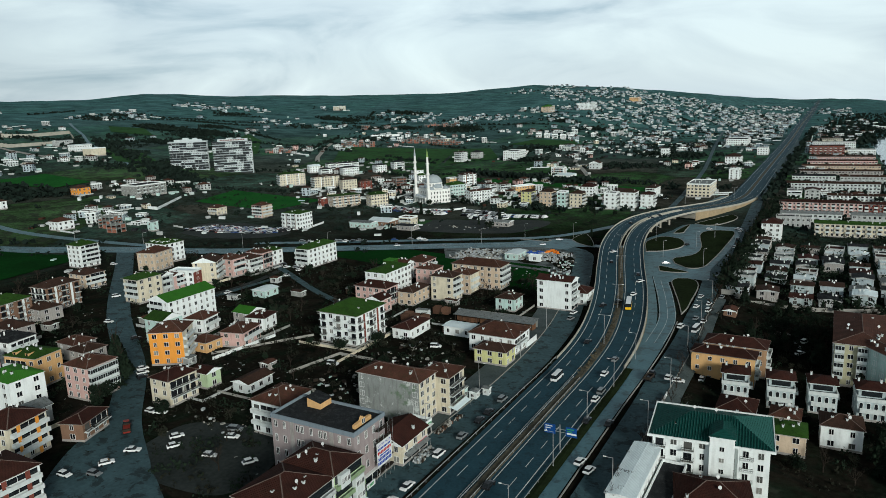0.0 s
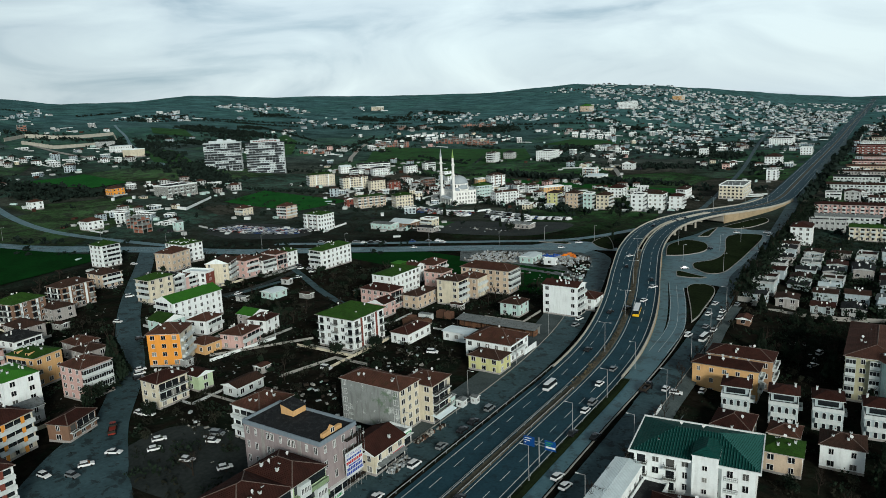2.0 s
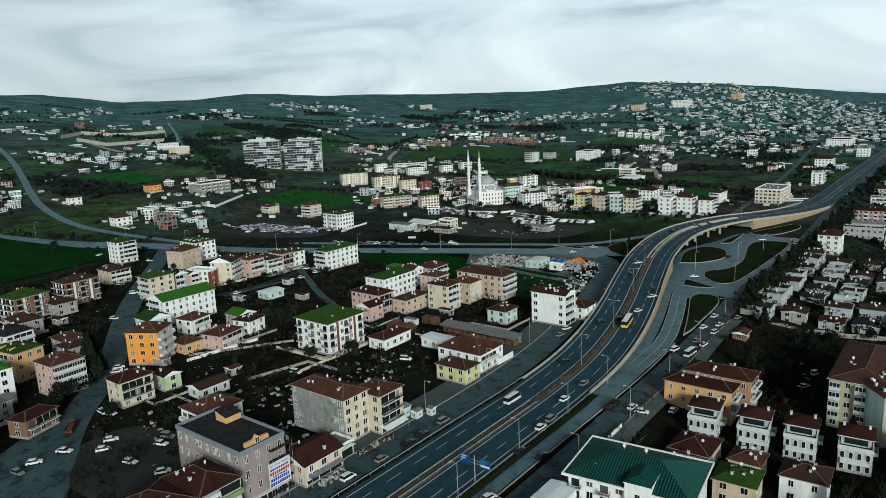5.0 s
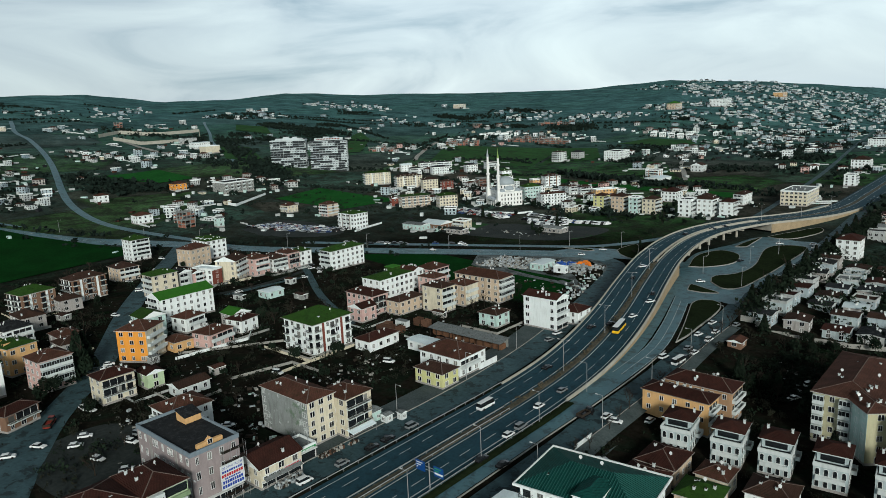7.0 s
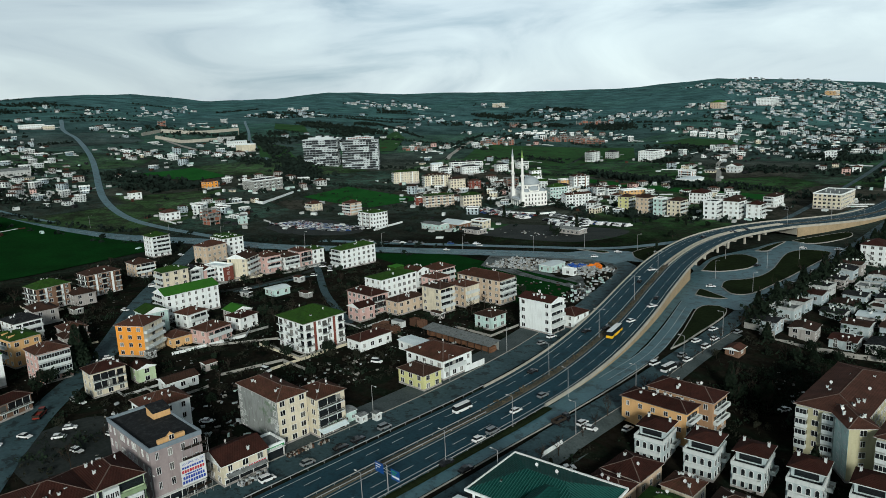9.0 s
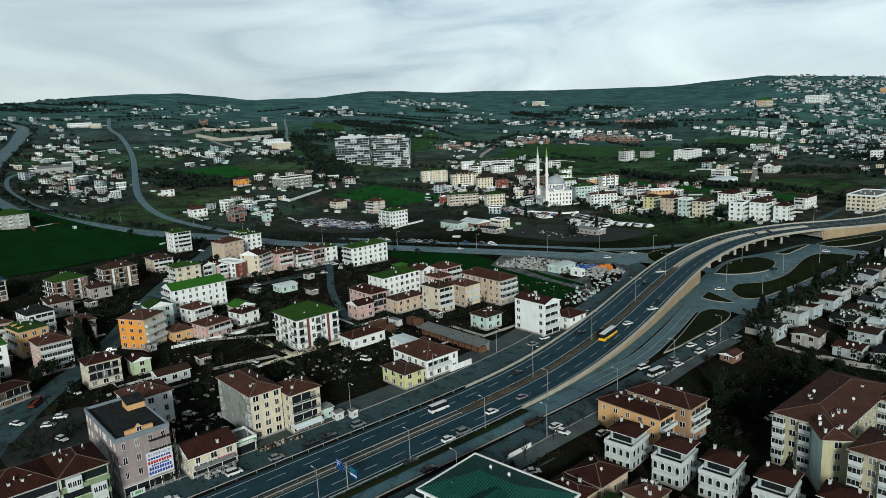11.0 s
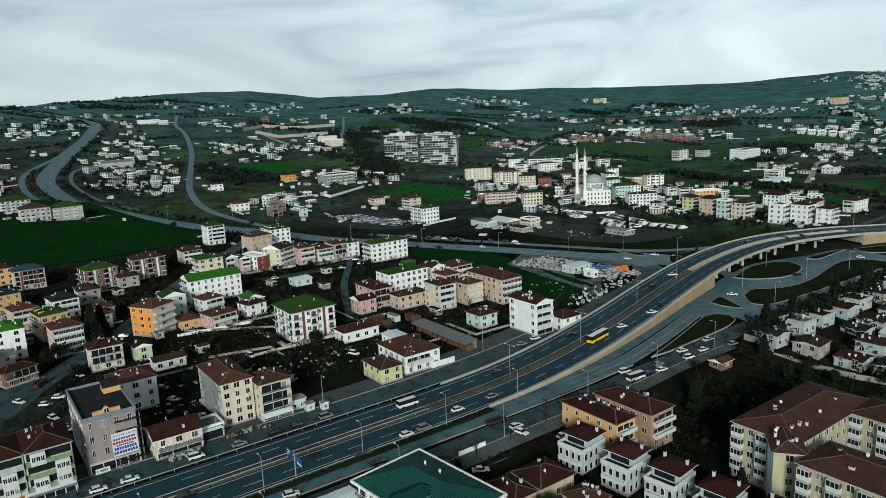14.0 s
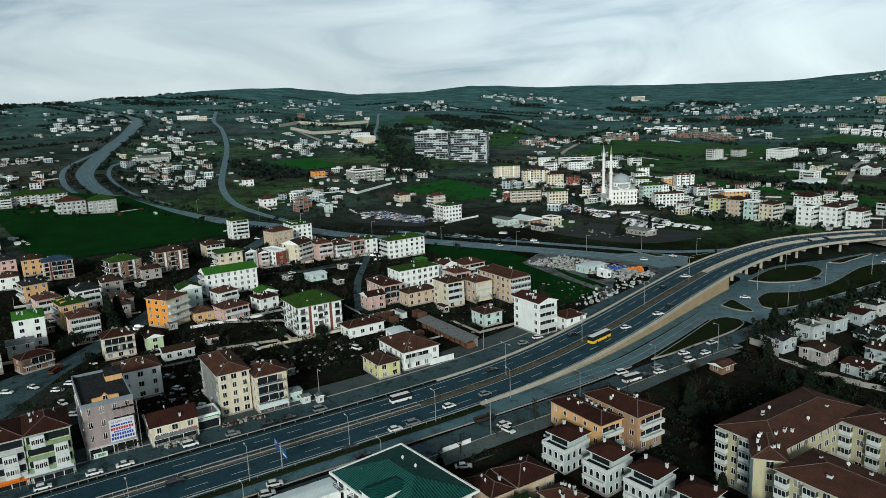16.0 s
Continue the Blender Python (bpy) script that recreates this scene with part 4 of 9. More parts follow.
def chimney_mesh():
    def make():
        s = Soup()
        s.box(-0.27, 0.27, -0.27, 0.27, -1.2, 0.85, 0)
        s.box(-0.35, 0.35, -0.35, 0.35, 0.85, 0.95, 0)
        s.box(-0.16, 0.16, -0.16, 0.16, 0.95, 1.2, 1)
        return s.mesh("chimney", W_DIM, R_BROWN)
    return keyed("chim", make)


def dish_mesh():
    """A small satellite dish on a mast, turned to the south."""
    def make():
        s = Soup()
        s.lathe([(0.03, -0.3), (0.03, 0.75)], 6, slot=0)
        n = 10
        ring = [(0.42 * math.cos(2 * math.pi * j / n), -0.16 + 0.16 * math.sin(2 * math.pi * j / n), 0.85 + 0.40 * math.sin(2 * math.pi * j / n)) for j in range(n)]
        back = [(0.55 * x, y + 0.12, 0.85 + (z - 0.85) * 0.55) for x, y, z in ring]
        s.rings([ring, back])
        return s.mesh("satellite_dish", PVC)
    return keyed("dish", make)


def dormer_mesh(wall, roof):
    """A small gabled dormer with a dark window, looking to -y."""
    def make():
        s = Soup()
        s.box(-0.75, 0.75, 0, 2.4, 0, 1.35, 0)
        s.box(-0.45, 0.45, -0.03, 0.05, 0.35, 1.15, 2)
        s.rings([[(-0.95, -0.2, 1.35), (0.95, -0.2, 1.35), (0, -0.2, 1.95)], [(-0.95, 2.8, 1.35), (0.95, 2.8, 1.35), (0, 2.8, 1.95)]], 1)
        return s.mesh("dormer", wall, roof, CAR_GLASS)
    return keyed(("dormer", wall.name, roof.name), make)


def hip_roof(sx, sy, h, over, ridge, material, kind, trim=None):
    """Welded roof over a plan of sx by sy whose eaves lie at h."""
    s = Soup()
    X, Y = sx / 2 + over, sy / 2 + over
    c = [(-X, -Y), (X, -Y), (X, Y), (-X, Y)]
    if kind == "flat":
        tray(s, -X, X, -Y, Y, h - 0.3, h + 0.1, h + 0.8, 0.3)
        s.m = [1 - q for q in s.m]
        return s.mesh("roof", material, trim or W_WHITE)
    e = 0.16 if kind == "hip" else 0.12
    z = h + e
    s.v = [(x, y, h - 0.02) for x, y in c] + [(x, y, z) for x, y in c]
    s.f = [(3, 2, 1, 0)] + [(q, (q + 1) % 4, 4 + (q + 1) % 4, 4 + q) for q in range(4)]
    s.m = [1] * 5
    long_x = X >= Y
    k = 0.95 if kind == "hip" else 0.0
    m = (Y if long_x else X) * k
    A = (-(X - m), 0, z + ridge) if long_x else (0, -(Y - m), z + ridge)
    Bq = (X - m, 0, z + ridge) if long_x else (0, Y - m, z + ridge)
    s.v += [A, Bq]
    if long_x:
        s.f += [(4, 5, 9, 8), (6, 7, 8, 9), (5, 6, 9), (7, 4, 8)]
    else:
        s.f += [(5, 6, 9, 8), (7, 4, 8, 9), (4, 5, 8), (6, 7, 9)]
    s.m += [0, 0] + ([0, 0] if kind == "hip" else [1, 1])
    return s.mesh("roof", material, trim or (W_WHITE if kind == "gable" else EAVES))


def capping_mesh(sx, sy, h, over, ridge):
    """Pale mortar along ridge and hips."""
    s = Soup()
    X, Y = sx / 2 + over, sy / 2 + over
    z = h + 0.16
    long_x = X >= Y
    m = (Y if long_x else X) * 0.95
    A = (-(X - m), 0, z + ridge) if long_x else (0, -(Y - m), z + ridge)
    Bq = (X - m, 0, z + ridge) if long_x else (0, Y - m, z + ridge)
    P = [(-X, -Y, z), (X, -Y, z), (X, Y, z), (-X, Y, z)]
    ends = (A, Bq, Bq, A) if long_x else (A, A, Bq, Bq)
    for p, q in [(A, Bq)] + list(zip(P, ends)):
        p, q = Vector(p), Vector(q)
        if (q - p).length > 0.3:
            u = (q - p).cross(Vector((0, 0, 1))).normalized() * 0.14
            up = Vector((0, 0, 0.09))
            s.face([p - u, q - u, q + up, p + up]); s.face([p + up, q + up, q + u, p + u])
    return s.mesh("ridge_capping", CAPPING)


class Lump(Soup):
    """A soup that takes in finished meshes."""

    def add(self, me, m):
        k = len(self.v)
        self.v += [tuple(m @ v.co) for v in me.vertices]
        for p in me.polygons:
            ma = me.materials[p.material_index]
            if ma not in self.mats:
                self.mats.append(ma)
            self.f.append(tuple(k + i for i in p.vertices)); self.m.append(self.mats.index(ma))


FACES = {"S": (0, -1, 0), "E": (1, 0, 90), "N": (0, 1, 180), "W": (-1, 0, -90)}


def building(x, y, sx, sy, h, n, wall=None, roof=None, kind="hip", ridge=None, over=0.5, rot=0.0, name="apartment_building", label="", category="building",
             balconies="", rail="solid", shop="", band=None, accent=None, win=(1.5, 1.5), gap=3.2, chimneys=3, skip="", faces="SENW", group="", side_wall=None, cap=False, trim=None, dormers=""):
    """A block of n storeys at (x, y), sx by sy in plan, h to the eaves, with windows on all faces, balconies on the faces named,
    an open shop front on the faces in shop, and window columns left blank on the faces in skip."""
    wall = wall or W_WHITE
    roof = roof or R_RED
    rnd = random.Random(int(x * 13 + y * 7))
    z0 = T(x, y)
    b = thing(name, label, category, pose(x, y, z0, 0, 0, rot), group)
    reach, cr_, sr_ = (sx, math.cos(radians(rot)), math.sin(radians(rot))) if sx > sy else (sy, -math.sin(radians(rot)), math.cos(radians(rot)))
    for k in range(max(1, int(reach / 9))):
        o = (k + 0.5) * reach / max(1, int(reach / 9)) - reach / 2
        TAKEN.append((x + cr_ * o, y + sr_ * o))
    s = Soup()
    s.box(-sx / 2, sx / 2, -sy / 2, sy / 2, -1.0, h, 0)
    part("wall", s.mesh("wall", wall), b)
    st = h / n
    if h > 4.5:
        s = Soup()
        s.box(-sx / 2 - 0.05, sx / 2 + 0.05, -sy / 2 - 0.05, sy / 2 + 0.05, -1.0, 0.7)
        part("plinth", s.mesh("plinth", W_GREY), b)
    if side_wall:
        f, material = side_wall
        dx, dy, an = FACES[f]
        L, off = (sx, sy / 2) if f in "SN" else (sy, sx / 2)
        s = Soup()
        s.box(-L / 2 + 0.02, L / 2 - 0.02, -0.05, 0.01, 0, h - 0.05)
        part("facade", s.mesh("facade", material), b, m=Matrix.Rotation(radians(an), 4, "Z") @ Matrix.Translation((0, -off, 0)))
    if band:
        s = Soup()
        for k in range(1, n):
            s.box(-sx / 2 - 0.06, sx / 2 + 0.06, -sy / 2 - 0.06, sy / 2 + 0.06, k * st - 0.12, k * st + 0.12)
        part("string_course", s.mesh("string_course", band), b)
    if accent:
        fs, material = accent
        for f in fs:
            dx, dy, an = FACES[f]
            L, off = (sx, sy / 2) if f in "SN" else (sy, sx / 2)
            for q in (-0.24, 0.24):
                s = Soup()
                s.box(q * L - 0.55, q * L + 0.55, -0.09, 0.01, 0.2, h - 0.1)
                part("pilaster", s.mesh("pilaster", material), b, m=Matrix.Rotation(radians(an), 4, "Z") @ Matrix.Translation((0, -off, 0)))
    part("roof", hip_roof(sx, sy, h, 0.15 if kind == "flat" else over, ridge if ridge is not None else min(sx, sy) * 0.22, roof, kind, trim), b)
    if cap or (kind == "hip" and roof in (R_RED, R_RUST, R_BROWN) and math.hypot(x - 40, y - 60) < 330 and min(sx, sy) > 6):
        part("ridge_capping", capping_mesh(sx, sy, h, over, ridge if ridge is not None else min(sx, sy) * 0.22), b)
    far = math.hypot(x - 40, y - 60) > 400
    lump = Lump()
    for f, (dx, dy, an) in FACES.items():
        if f not in faces:
            continue
        rear = far or f in "NW"
        L, off = (sx, sy / 2) if f in "SN" else (sy, sx / 2)
        turn = Matrix.Rotation(radians(an), 4, "Z")
        cols = max(1, int((L - 0.8) / gap))
        run = f in balconies and L < 15.5
        for k in range(n):
            if run and k > 0:
                w, at = L * 0.70, turn @ Matrix.Translation((L * (0.13 if (int(x) % 2) else -0.13), -off, k * st + 0.1))
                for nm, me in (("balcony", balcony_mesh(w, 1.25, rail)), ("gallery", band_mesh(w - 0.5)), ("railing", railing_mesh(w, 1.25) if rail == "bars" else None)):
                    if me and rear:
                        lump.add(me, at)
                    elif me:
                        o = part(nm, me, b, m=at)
                        if nm == "railing":
                            o["kind"] = "stuff"
            if k == 0 and f in shop:
                s = Soup()
                s.box(-L / 2 + 0.4, L / 2 - 0.4, -0.05, 0.02, 0.2, st - 0.7, 1)
                for c in range(cols + 1):
                    xx = -L / 2 + 0.4 + c * (L - 0.8) / cols
                    s.box(xx - 0.08, xx + 0.08, -0.1, 0.02, 0, st - 0.6, 0)
                s.box(-L / 2 + 0.2, L / 2 - 0.2, -1.0, 0.02, st - 0.62, st - 0.45, 0)
                part("shop_front", s.mesh("shop_front", PVC, CAR_GLASS), b, m=turn @ Matrix.Translation((0, -off, 0)))
                continue
            for c in range(cols):
                xx = (c + 0.5) * L / cols - L / 2
                if f in skip and c not in (0, cols - 1):
                    continue
                if accent and f in accent[0] and abs(abs(xx) - 0.24 * L) < 0.9:
                    xx += 1.4 if xx < 0 else -1.4
                zz = k * st + st * 0.32
                if run and k > 0 and abs(xx - L * (0.13 if (int(x) % 2) else -0.13)) < L * 0.35 - 0.3:
                    if c % 2 == 0:
                        continue
                    me, at = (door_mesh(1.7, 2.05) if c % 2 else window_mesh(win[0], win[1])), turn @ Matrix.Translation((xx, -off - 0.02, k * st + (0.15 if c % 2 else st * 0.32)))
                    if rear:
                        lump.add(me, at)
                    else:
                        part("balcony_door" if c % 2 else "window", me, b, m=at)
                elif f in balconies and (c % 2 == 0 or cols < 3) and k > 0:
                    w = min(gap * 0.92, L / cols - 0.2)
                    at = turn @ Matrix.Translation((xx, -off, k * st + 0.1))
                    for nm, me in (("balcony", balcony_mesh(w, 1.2, rail)), ("balcony_door", door_mesh(min(1.9, w * 0.7), 2.05)), ("railing", railing_mesh(w, 1.2) if rail == "bars" else None)):
                        if me and rear:
                            lump.add(me, at)
                        elif me:
                            o = part(nm, me, b, m=at)
                            if nm == "railing":
                                o["kind"] = "stuff"
                else:
                    me, at = window_mesh(win[0] * rnd.choice((1, 1, 0.7)), win[1]), turn @ Matrix.Translation((xx, -off - 0.02, zz))
                    if rear:
                        lump.add(me, at)
                    else:
                        part("window", me, b, m=at)
    rz = ridge if ridge is not None else min(sx, sy) * 0.22
    for f in dormers:
        dx, dy, an = FACES[f]
        L, off = (sx, sy / 2) if f in "SN" else (sy, sx / 2)
        for q in range(max(1, int(L / 5.5))):
            nd = max(1, int(L / 5.5))
            part("dormer", dormer_mesh(wall, roof), b, m=Matrix.Rotation(radians(an), 4, "Z") @ Matrix.Translation(((q + 0.5) * L * 0.8 / nd - L * 0.4, -off * 0.86, h + 0.1)))
    if lump.v:
        part("glazing", lump.mesh("glazing", *lump.mats), b)["kind"] = "stuff"
    if not far and chimneys and kind != "flat" and min(sx, sy) > 6:
        for k in range(rnd.randint(1, 3)):
            u, v = rnd.uniform(-0.3, 0.3), rnd.choice((-1, 1)) * rnd.uniform(0.16, 0.3)
            fall = (1 - abs(v) * 2 * sy / (sy + 2 * over)) if sx >= sy else (1 - abs(v) * 2 * sx / (sx + 2 * over))
            px, py = (u * sx * 0.6, v * sy) if sx >= sy else (v * sx, u * sy * 0.6)
            part("satellite_dish", dish_mesh(), b, m=Matrix.Translation((px, py, h + 0.16 + rz * max(0, fall))))
    for k in range(chimneys + (2 if not far and chimneys > 1 else 0)):
        cx, cy = rnd.uniform(-0.36, 0.36) * sx, rnd.uniform(-0.36, 0.36) * sy
        part("chimney", chimney_mesh(), b, m=Matrix.Translation((cx, cy, h + (0.9 if kind != "flat" else 1.0))))
    return b


# ---- the near town: blocks along the highway's west side ----
B = building
mauve = B(-105.8, 124.5, 25.5, 12.5, 14.9, 4, W_MAUVE, R_DARK, "flat", label="mauve grey apartment block with a flat dark roof under renovation", shop="E", win=(0.9, 1.7), gap=2.6, chimneys=0, accent=("S", W_GREY), trim=W_STEELBLUE)
s = Soup()
s.rings([[(-113.5, 126.2, 15.0), (-109.2, 126.2, 15.0), (-109.2, 130.6, 15.0), (-113.5, 130.6, 15.0)], [(-113.5, 126.2, 17.6), (-109.2, 126.2, 16.6), (-109.2, 130.6, 16.6), (-113.5, 130.6, 17.6)]])
AT = Matrix.Translation((105.8, -124.5, -T(-105.8, 124.5)))
rh = part("stair_house", s.mesh("stair_house", W_AMBER), mauve, "apricot stair house", m=AT)
s = Soup()
s.rings([[(-113.7, 126.0, 17.65), (-109.0, 126.0, 16.6), (-109.0, 130.8, 16.6), (-113.7, 130.8, 17.65)], [(-113.7, 126.0, 17.8), (-109.0, 126.0, 16.75), (-109.0, 130.8, 16.75), (-113.7, 130.8, 17.8)]])
part("roof", s.mesh("roof", R_DARK), rh)
s = Soup()
s.rings([[(-95.4, y, 15.0), (-94.6, y, 15.0), (-94.6, y, z), (-95.4, y, z)] for y, z in ((121.0, 16.0), (123.4, 16.1), (124.3, 17.0), (125.2, 16.1), (127.6, 16.0))])
dr = part("roof_dormer", s.mesh("roof_dormer", W_AMBER), mauve, "apricot dormer wall", m=AT)
part("window", window_mesh(1.1, 1.1), dr, m=pose(-94.58, 124.3, 15.3, 0, 0, 90))
pink_block = B(-95.8, 97.2, 14, 14.6, 12.6, 4, W_PINK, R_RED, label="pink and white block of flats over shops", shop="E", chimneys=5, side_wall=("E", W_DIM), faces="SNW", cap=True)
green_block = B(-95.6, 109.8, 14, 10, 12.8, 4, W_WHITE, R_RED, label="pale green block of flats over a shop", shop="E", chimneys=3, side_wall=("E", W_GREEN), faces="SNW", cap=True)
W_SAGE = wall_mat("parapet_sage_green", (0.22, 0.30, 0.17), 0.3)


def loggia_front(host, out, L, n, st, parapet, bay, bay_at, shop_mat):
    """An east front where flat dark slabs paint the galleries' shade behind solid parapets, with a projecting window
    bay.
    """
    b = host
    at = Matrix.Translation((out, 0, 0)) @ Matrix.Rotation(radians(90), 4, "Z")
    for k in range(1, n):
        z = k * st
        s = Soup(); s.box(-L / 2 + 0.2, L / 2 - 0.2, -0.12, 0.0, z + 1.0, z + st - 0.35); part("recess", s.mesh("recess", CAR_GLASS), b, "flat dark slab with the loggia's shade in its colour", m=at)
        s = Soup(); s.box(-L / 2, L / 2, -0.95, 0.0, z - 0.12, z + 0.05, 0); s.box(-L / 2, L / 2, -0.95, -0.83, z + 0.05, z + 0.95, 0); s.box(-L / 2, -L / 2 + 0.12, -0.83, 0, z + 0.05, z + 0.95, 0); s.box(L / 2 - 0.12, L / 2, -0.83, 0, z + 0.05, z + 0.95, 0)
        part("parapet", s.mesh("parapet", parapet), b, m=at)
        for u in (bay_at if k == 1 else bay_at[-1:] if k == 2 else bay_at[:1]):
            s = Soup(); s.box(u * L - 1.6, u * L + 1.6, -1.15, -0.13, z - 0.15, z + st - 0.2, 0); part("bay", s.mesh("bay", bay), b, m=at)
            for q in (-0.95, 0, 0.95):
                part("window", window_mesh(0.7, 1.2), b, m=at @ Matrix.Translation((u * L + q, -1.16, z + 0.95)))
    s = Soup()
    s.box(-L / 2 + 0.3, L / 2 - 0.3, -0.1, 0.0, 0.2, st - 0.7, 1)
    for q in range(5):
        s.box(-L / 2 + 0.3 + q * (L - 0.8) / 4, -L / 2 + 0.5 + q * (L - 0.8) / 4, -0.14, 0, 0, st - 0.7, 0)
    part("shop_front", s.mesh("shop_front", PVC, CAR_GLASS), b, m=at)
    s = Soup(); s.rings([[(-L / 2, -2.0, st - 0.95), (L / 2, -2.0, st - 0.95), (L / 2, 0, st - 0.3), (-L / 2, 0, st - 0.3)], [(-L / 2, -2.0, st - 0.85), (L / 2, -2.0, st - 0.85), (L / 2, 0, st - 0.2), (-L / 2, 0, st - 0.2)]])
    part("awning", s.mesh("awning", shop_mat), b, m=at)


ORANGE_AWN = mat("awning_orange", (0.62, 0.17, 0.02), (0.45, 0.12, 0.02), rough=0.7)
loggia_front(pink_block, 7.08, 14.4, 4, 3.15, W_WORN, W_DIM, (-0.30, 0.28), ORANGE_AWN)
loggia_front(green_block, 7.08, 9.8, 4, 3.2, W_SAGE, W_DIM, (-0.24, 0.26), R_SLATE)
B(-133.4, 137.8, 11, 12.5, 10, 3, W_WHITE, R_RUST, label="white three-storey house with a brown tiled roof", balconies="S")
B(-95.5, 140, 10.5, 12.5, 5.6, 2, W_CREAM, R_RED, "gable", label="cream two-storey shop house with dark red roof", name="shop_house", shop="E", chimneys=1)
B(-96.5, 149.5, 7, 7, 3.6, 1, W_GREY, R_SLATE, "flat", label="low grey shop with a cluttered flat roof", name="shop", shop="E", chimneys=0)
B(-108, 159.2, 21, 9.4, 13.2, 5, W_CREAM, R_RUST, "hip", label="cream five-storey block with bare concrete side and patched roof", gap=2.3, side_wall=("S", W_PATCH), skip="S")
B(-98.8, 169.3, 10.5, 9.6, 11.6, 4, W_CREAM, R_RUST, label="cream four-storey house with long balconies over a shop", balconies="E", rail="bars", shop="E")
B(-100.1, 209.6, 12, 8, 5.2, 2, W_YELLOW, R_BROWN, label="yellow two-storey house with a brown hipped roof", name="house", chimneys=1)
B(-104.4, 223.0, 18, 14, 6.8, 2, W_WHITE, R_RUST, label="white two-storey house with rust tiled roof and terrace", name="house", balconies="E", chimneys=6)
B(-143.3, 223.7, 8, 15.5, 4.2, 1, W_WHITE, R_RED, label="long low white house with a dark red roof", name="house", chimneys=1)
B(-122.8, 230.9, 16, 6.5, 3.6, 1, W_WHITE, R_WHITE, "gable", ridge=0.3, label="low white outbuilding with a flat roof", name="outbuilding", chimneys=0)
shed = thing("shed", "long open timber shed with a grey sheet roof on posts", "shed", pose(-117.6, 247.4, T(-117.6, 247.4), 0, 0, 0))
s = Soup()
s.rings([[(-18, -3.2, 2.9), (18, -3.2, 2.9), (18, 3.2, 3.7), (-18, 3.2, 3.7)], [(-18, -3.2, 3.0), (18, -3.2, 3.0), (18, 3.2, 3.8), (-18, 3.2, 3.8)]])
part("roof", s.mesh("roof", R_SLATE), shed)
s = Soup(); s.box(-17.5, 17.5, 2.5, 2.7, -0.5, 3.5); part("back_wall", s.mesh("back_wall", W_BARE), shed)
s = Soup(); s.box(-0.09, 0.09, -0.09, 0.09, -0.4, 2.95); post_me = s.mesh("post", BARK)
for k in range(11):
    part("post", post_me, shed, m=Matrix.Translation((-17 + 3.4 * k, -2.8, 0)))
s = Soup(); rs = random.Random(31)
for k in range(46):
    x = rs.uniform(-16, 16); w = rs.uniform(0.8, 2.2)
    s.box(x - w, x + w, rs.uniform(-1.8, -0.5), rs.uniform(0.2, 2.2), -0.1, rs.uniform(0.5, 2.0), 0)
part("stacked_timber", s.mesh("stacked_timber", mat("stacked_boards", (0.20, 0.10, 0.055), (0.09, 0.05, 0.03), rough=0.9, fine=5)), shed, "stacked reddish brown boards")["kind"] = "stuff"
TAKEN += [(-130, 247.4), (-118, 247.4), (-106, 247.4)]
B(-161.9, 210.2, 17.6, 18.5, 12.4, 4, W_WHITE, R_MOSS, label="white four-storey block with moss green hipped roof and dark red stripes", balconies="SE", rail="bars", accent=("E", W_BRICK), chimneys=7, over=0.9)
B(-102.7, 280, 15.5, 9, 12.9, 4, W_WHITE, R_RED, "gable", label="white four-storey block with red roof and stepped terrace", skip="S", shop="E", balconies="E", chimneys=3, ridge=1.6)
B(-96.2, 291.8, 9, 10, 5.4, 2, W_WHITE, R_RED, label="white shop annex with red roof", name="shop", shop="E", chimneys=0)
B(-121.3, 269.8, 9, 9, 5.6, 2, W_CYAN, R_BROWN, label="pale green two-storey house with dark roof", name="house", chimneys=2)
B(-154.5, 273, 11.5, 9, 11.6, 4, W_CREAM, R_BROWN, label="cream four-storey block with white balconies", balconies="E", skip="S")
B(-152.5, 287.2, 11, 9, 9.8, 3, W_BEIGE, R_RUST, side_wall=("E", W_CREAM), label="cream and yellow three-storey house with brown roof", balconies="E")
B(-174.1, 290.7, 10.5, 9, 9.5, 3, W_PINK, R_RUST, label="orange pink three-storey house with tiled roof", balconies="E", rail="bars")
B(-150.4, 300.5, 26, 11, 11.5, 4, W_BEIGE, R_RUST, "hip", label="beige four-storey terrace with gabled tiled roofs", balconies="E", rail="glazed")
B(-189.6, 308, 11, 13, 8.8, 3, W_PINK, R_RUST, label="pink three-storey house with tiled roof", balconies="E")
B(-195.1, 297.3, 10.4, 8, 8.8, 3, W_WHITE, R_RUST, "gable", label="white three-storey gabled house")
lifted = B(-187.0, 273.4, 12, 22, 12, 4, W_WHITE, R_MOSS, "hip", over=0.3, ridge=1.7, chimneys=2, trim=W_WHITE, label="white four-storey block with dormers in a green roof", gap=3.0)
B(-180.6, 253.6, 17, 9.6, 9, 3, W_PINK, R_RED, label="pink three-storey house with dark red roof", balconies="E", rail="bars")
B(-172.8, 243.6, 8, 8.5, 6.2, 2, W_PINK, R_RED, "gable", label="pale pink two-storey gabled house", name="house", chimneys=1)
B(-166.6, 263.8, 8, 15.6, 6.2, 2, W_BEIGE, R_BROWN, label="beige two-storey house with a dark brown roof", name="house", chimneys=2)
B(-262, 309.6, 10, 25, 11.2, 4, W_WHITE, R_MOSS, label="cream four-storey block with a mossy yellow green roof", balconies="S", chimneys=3)
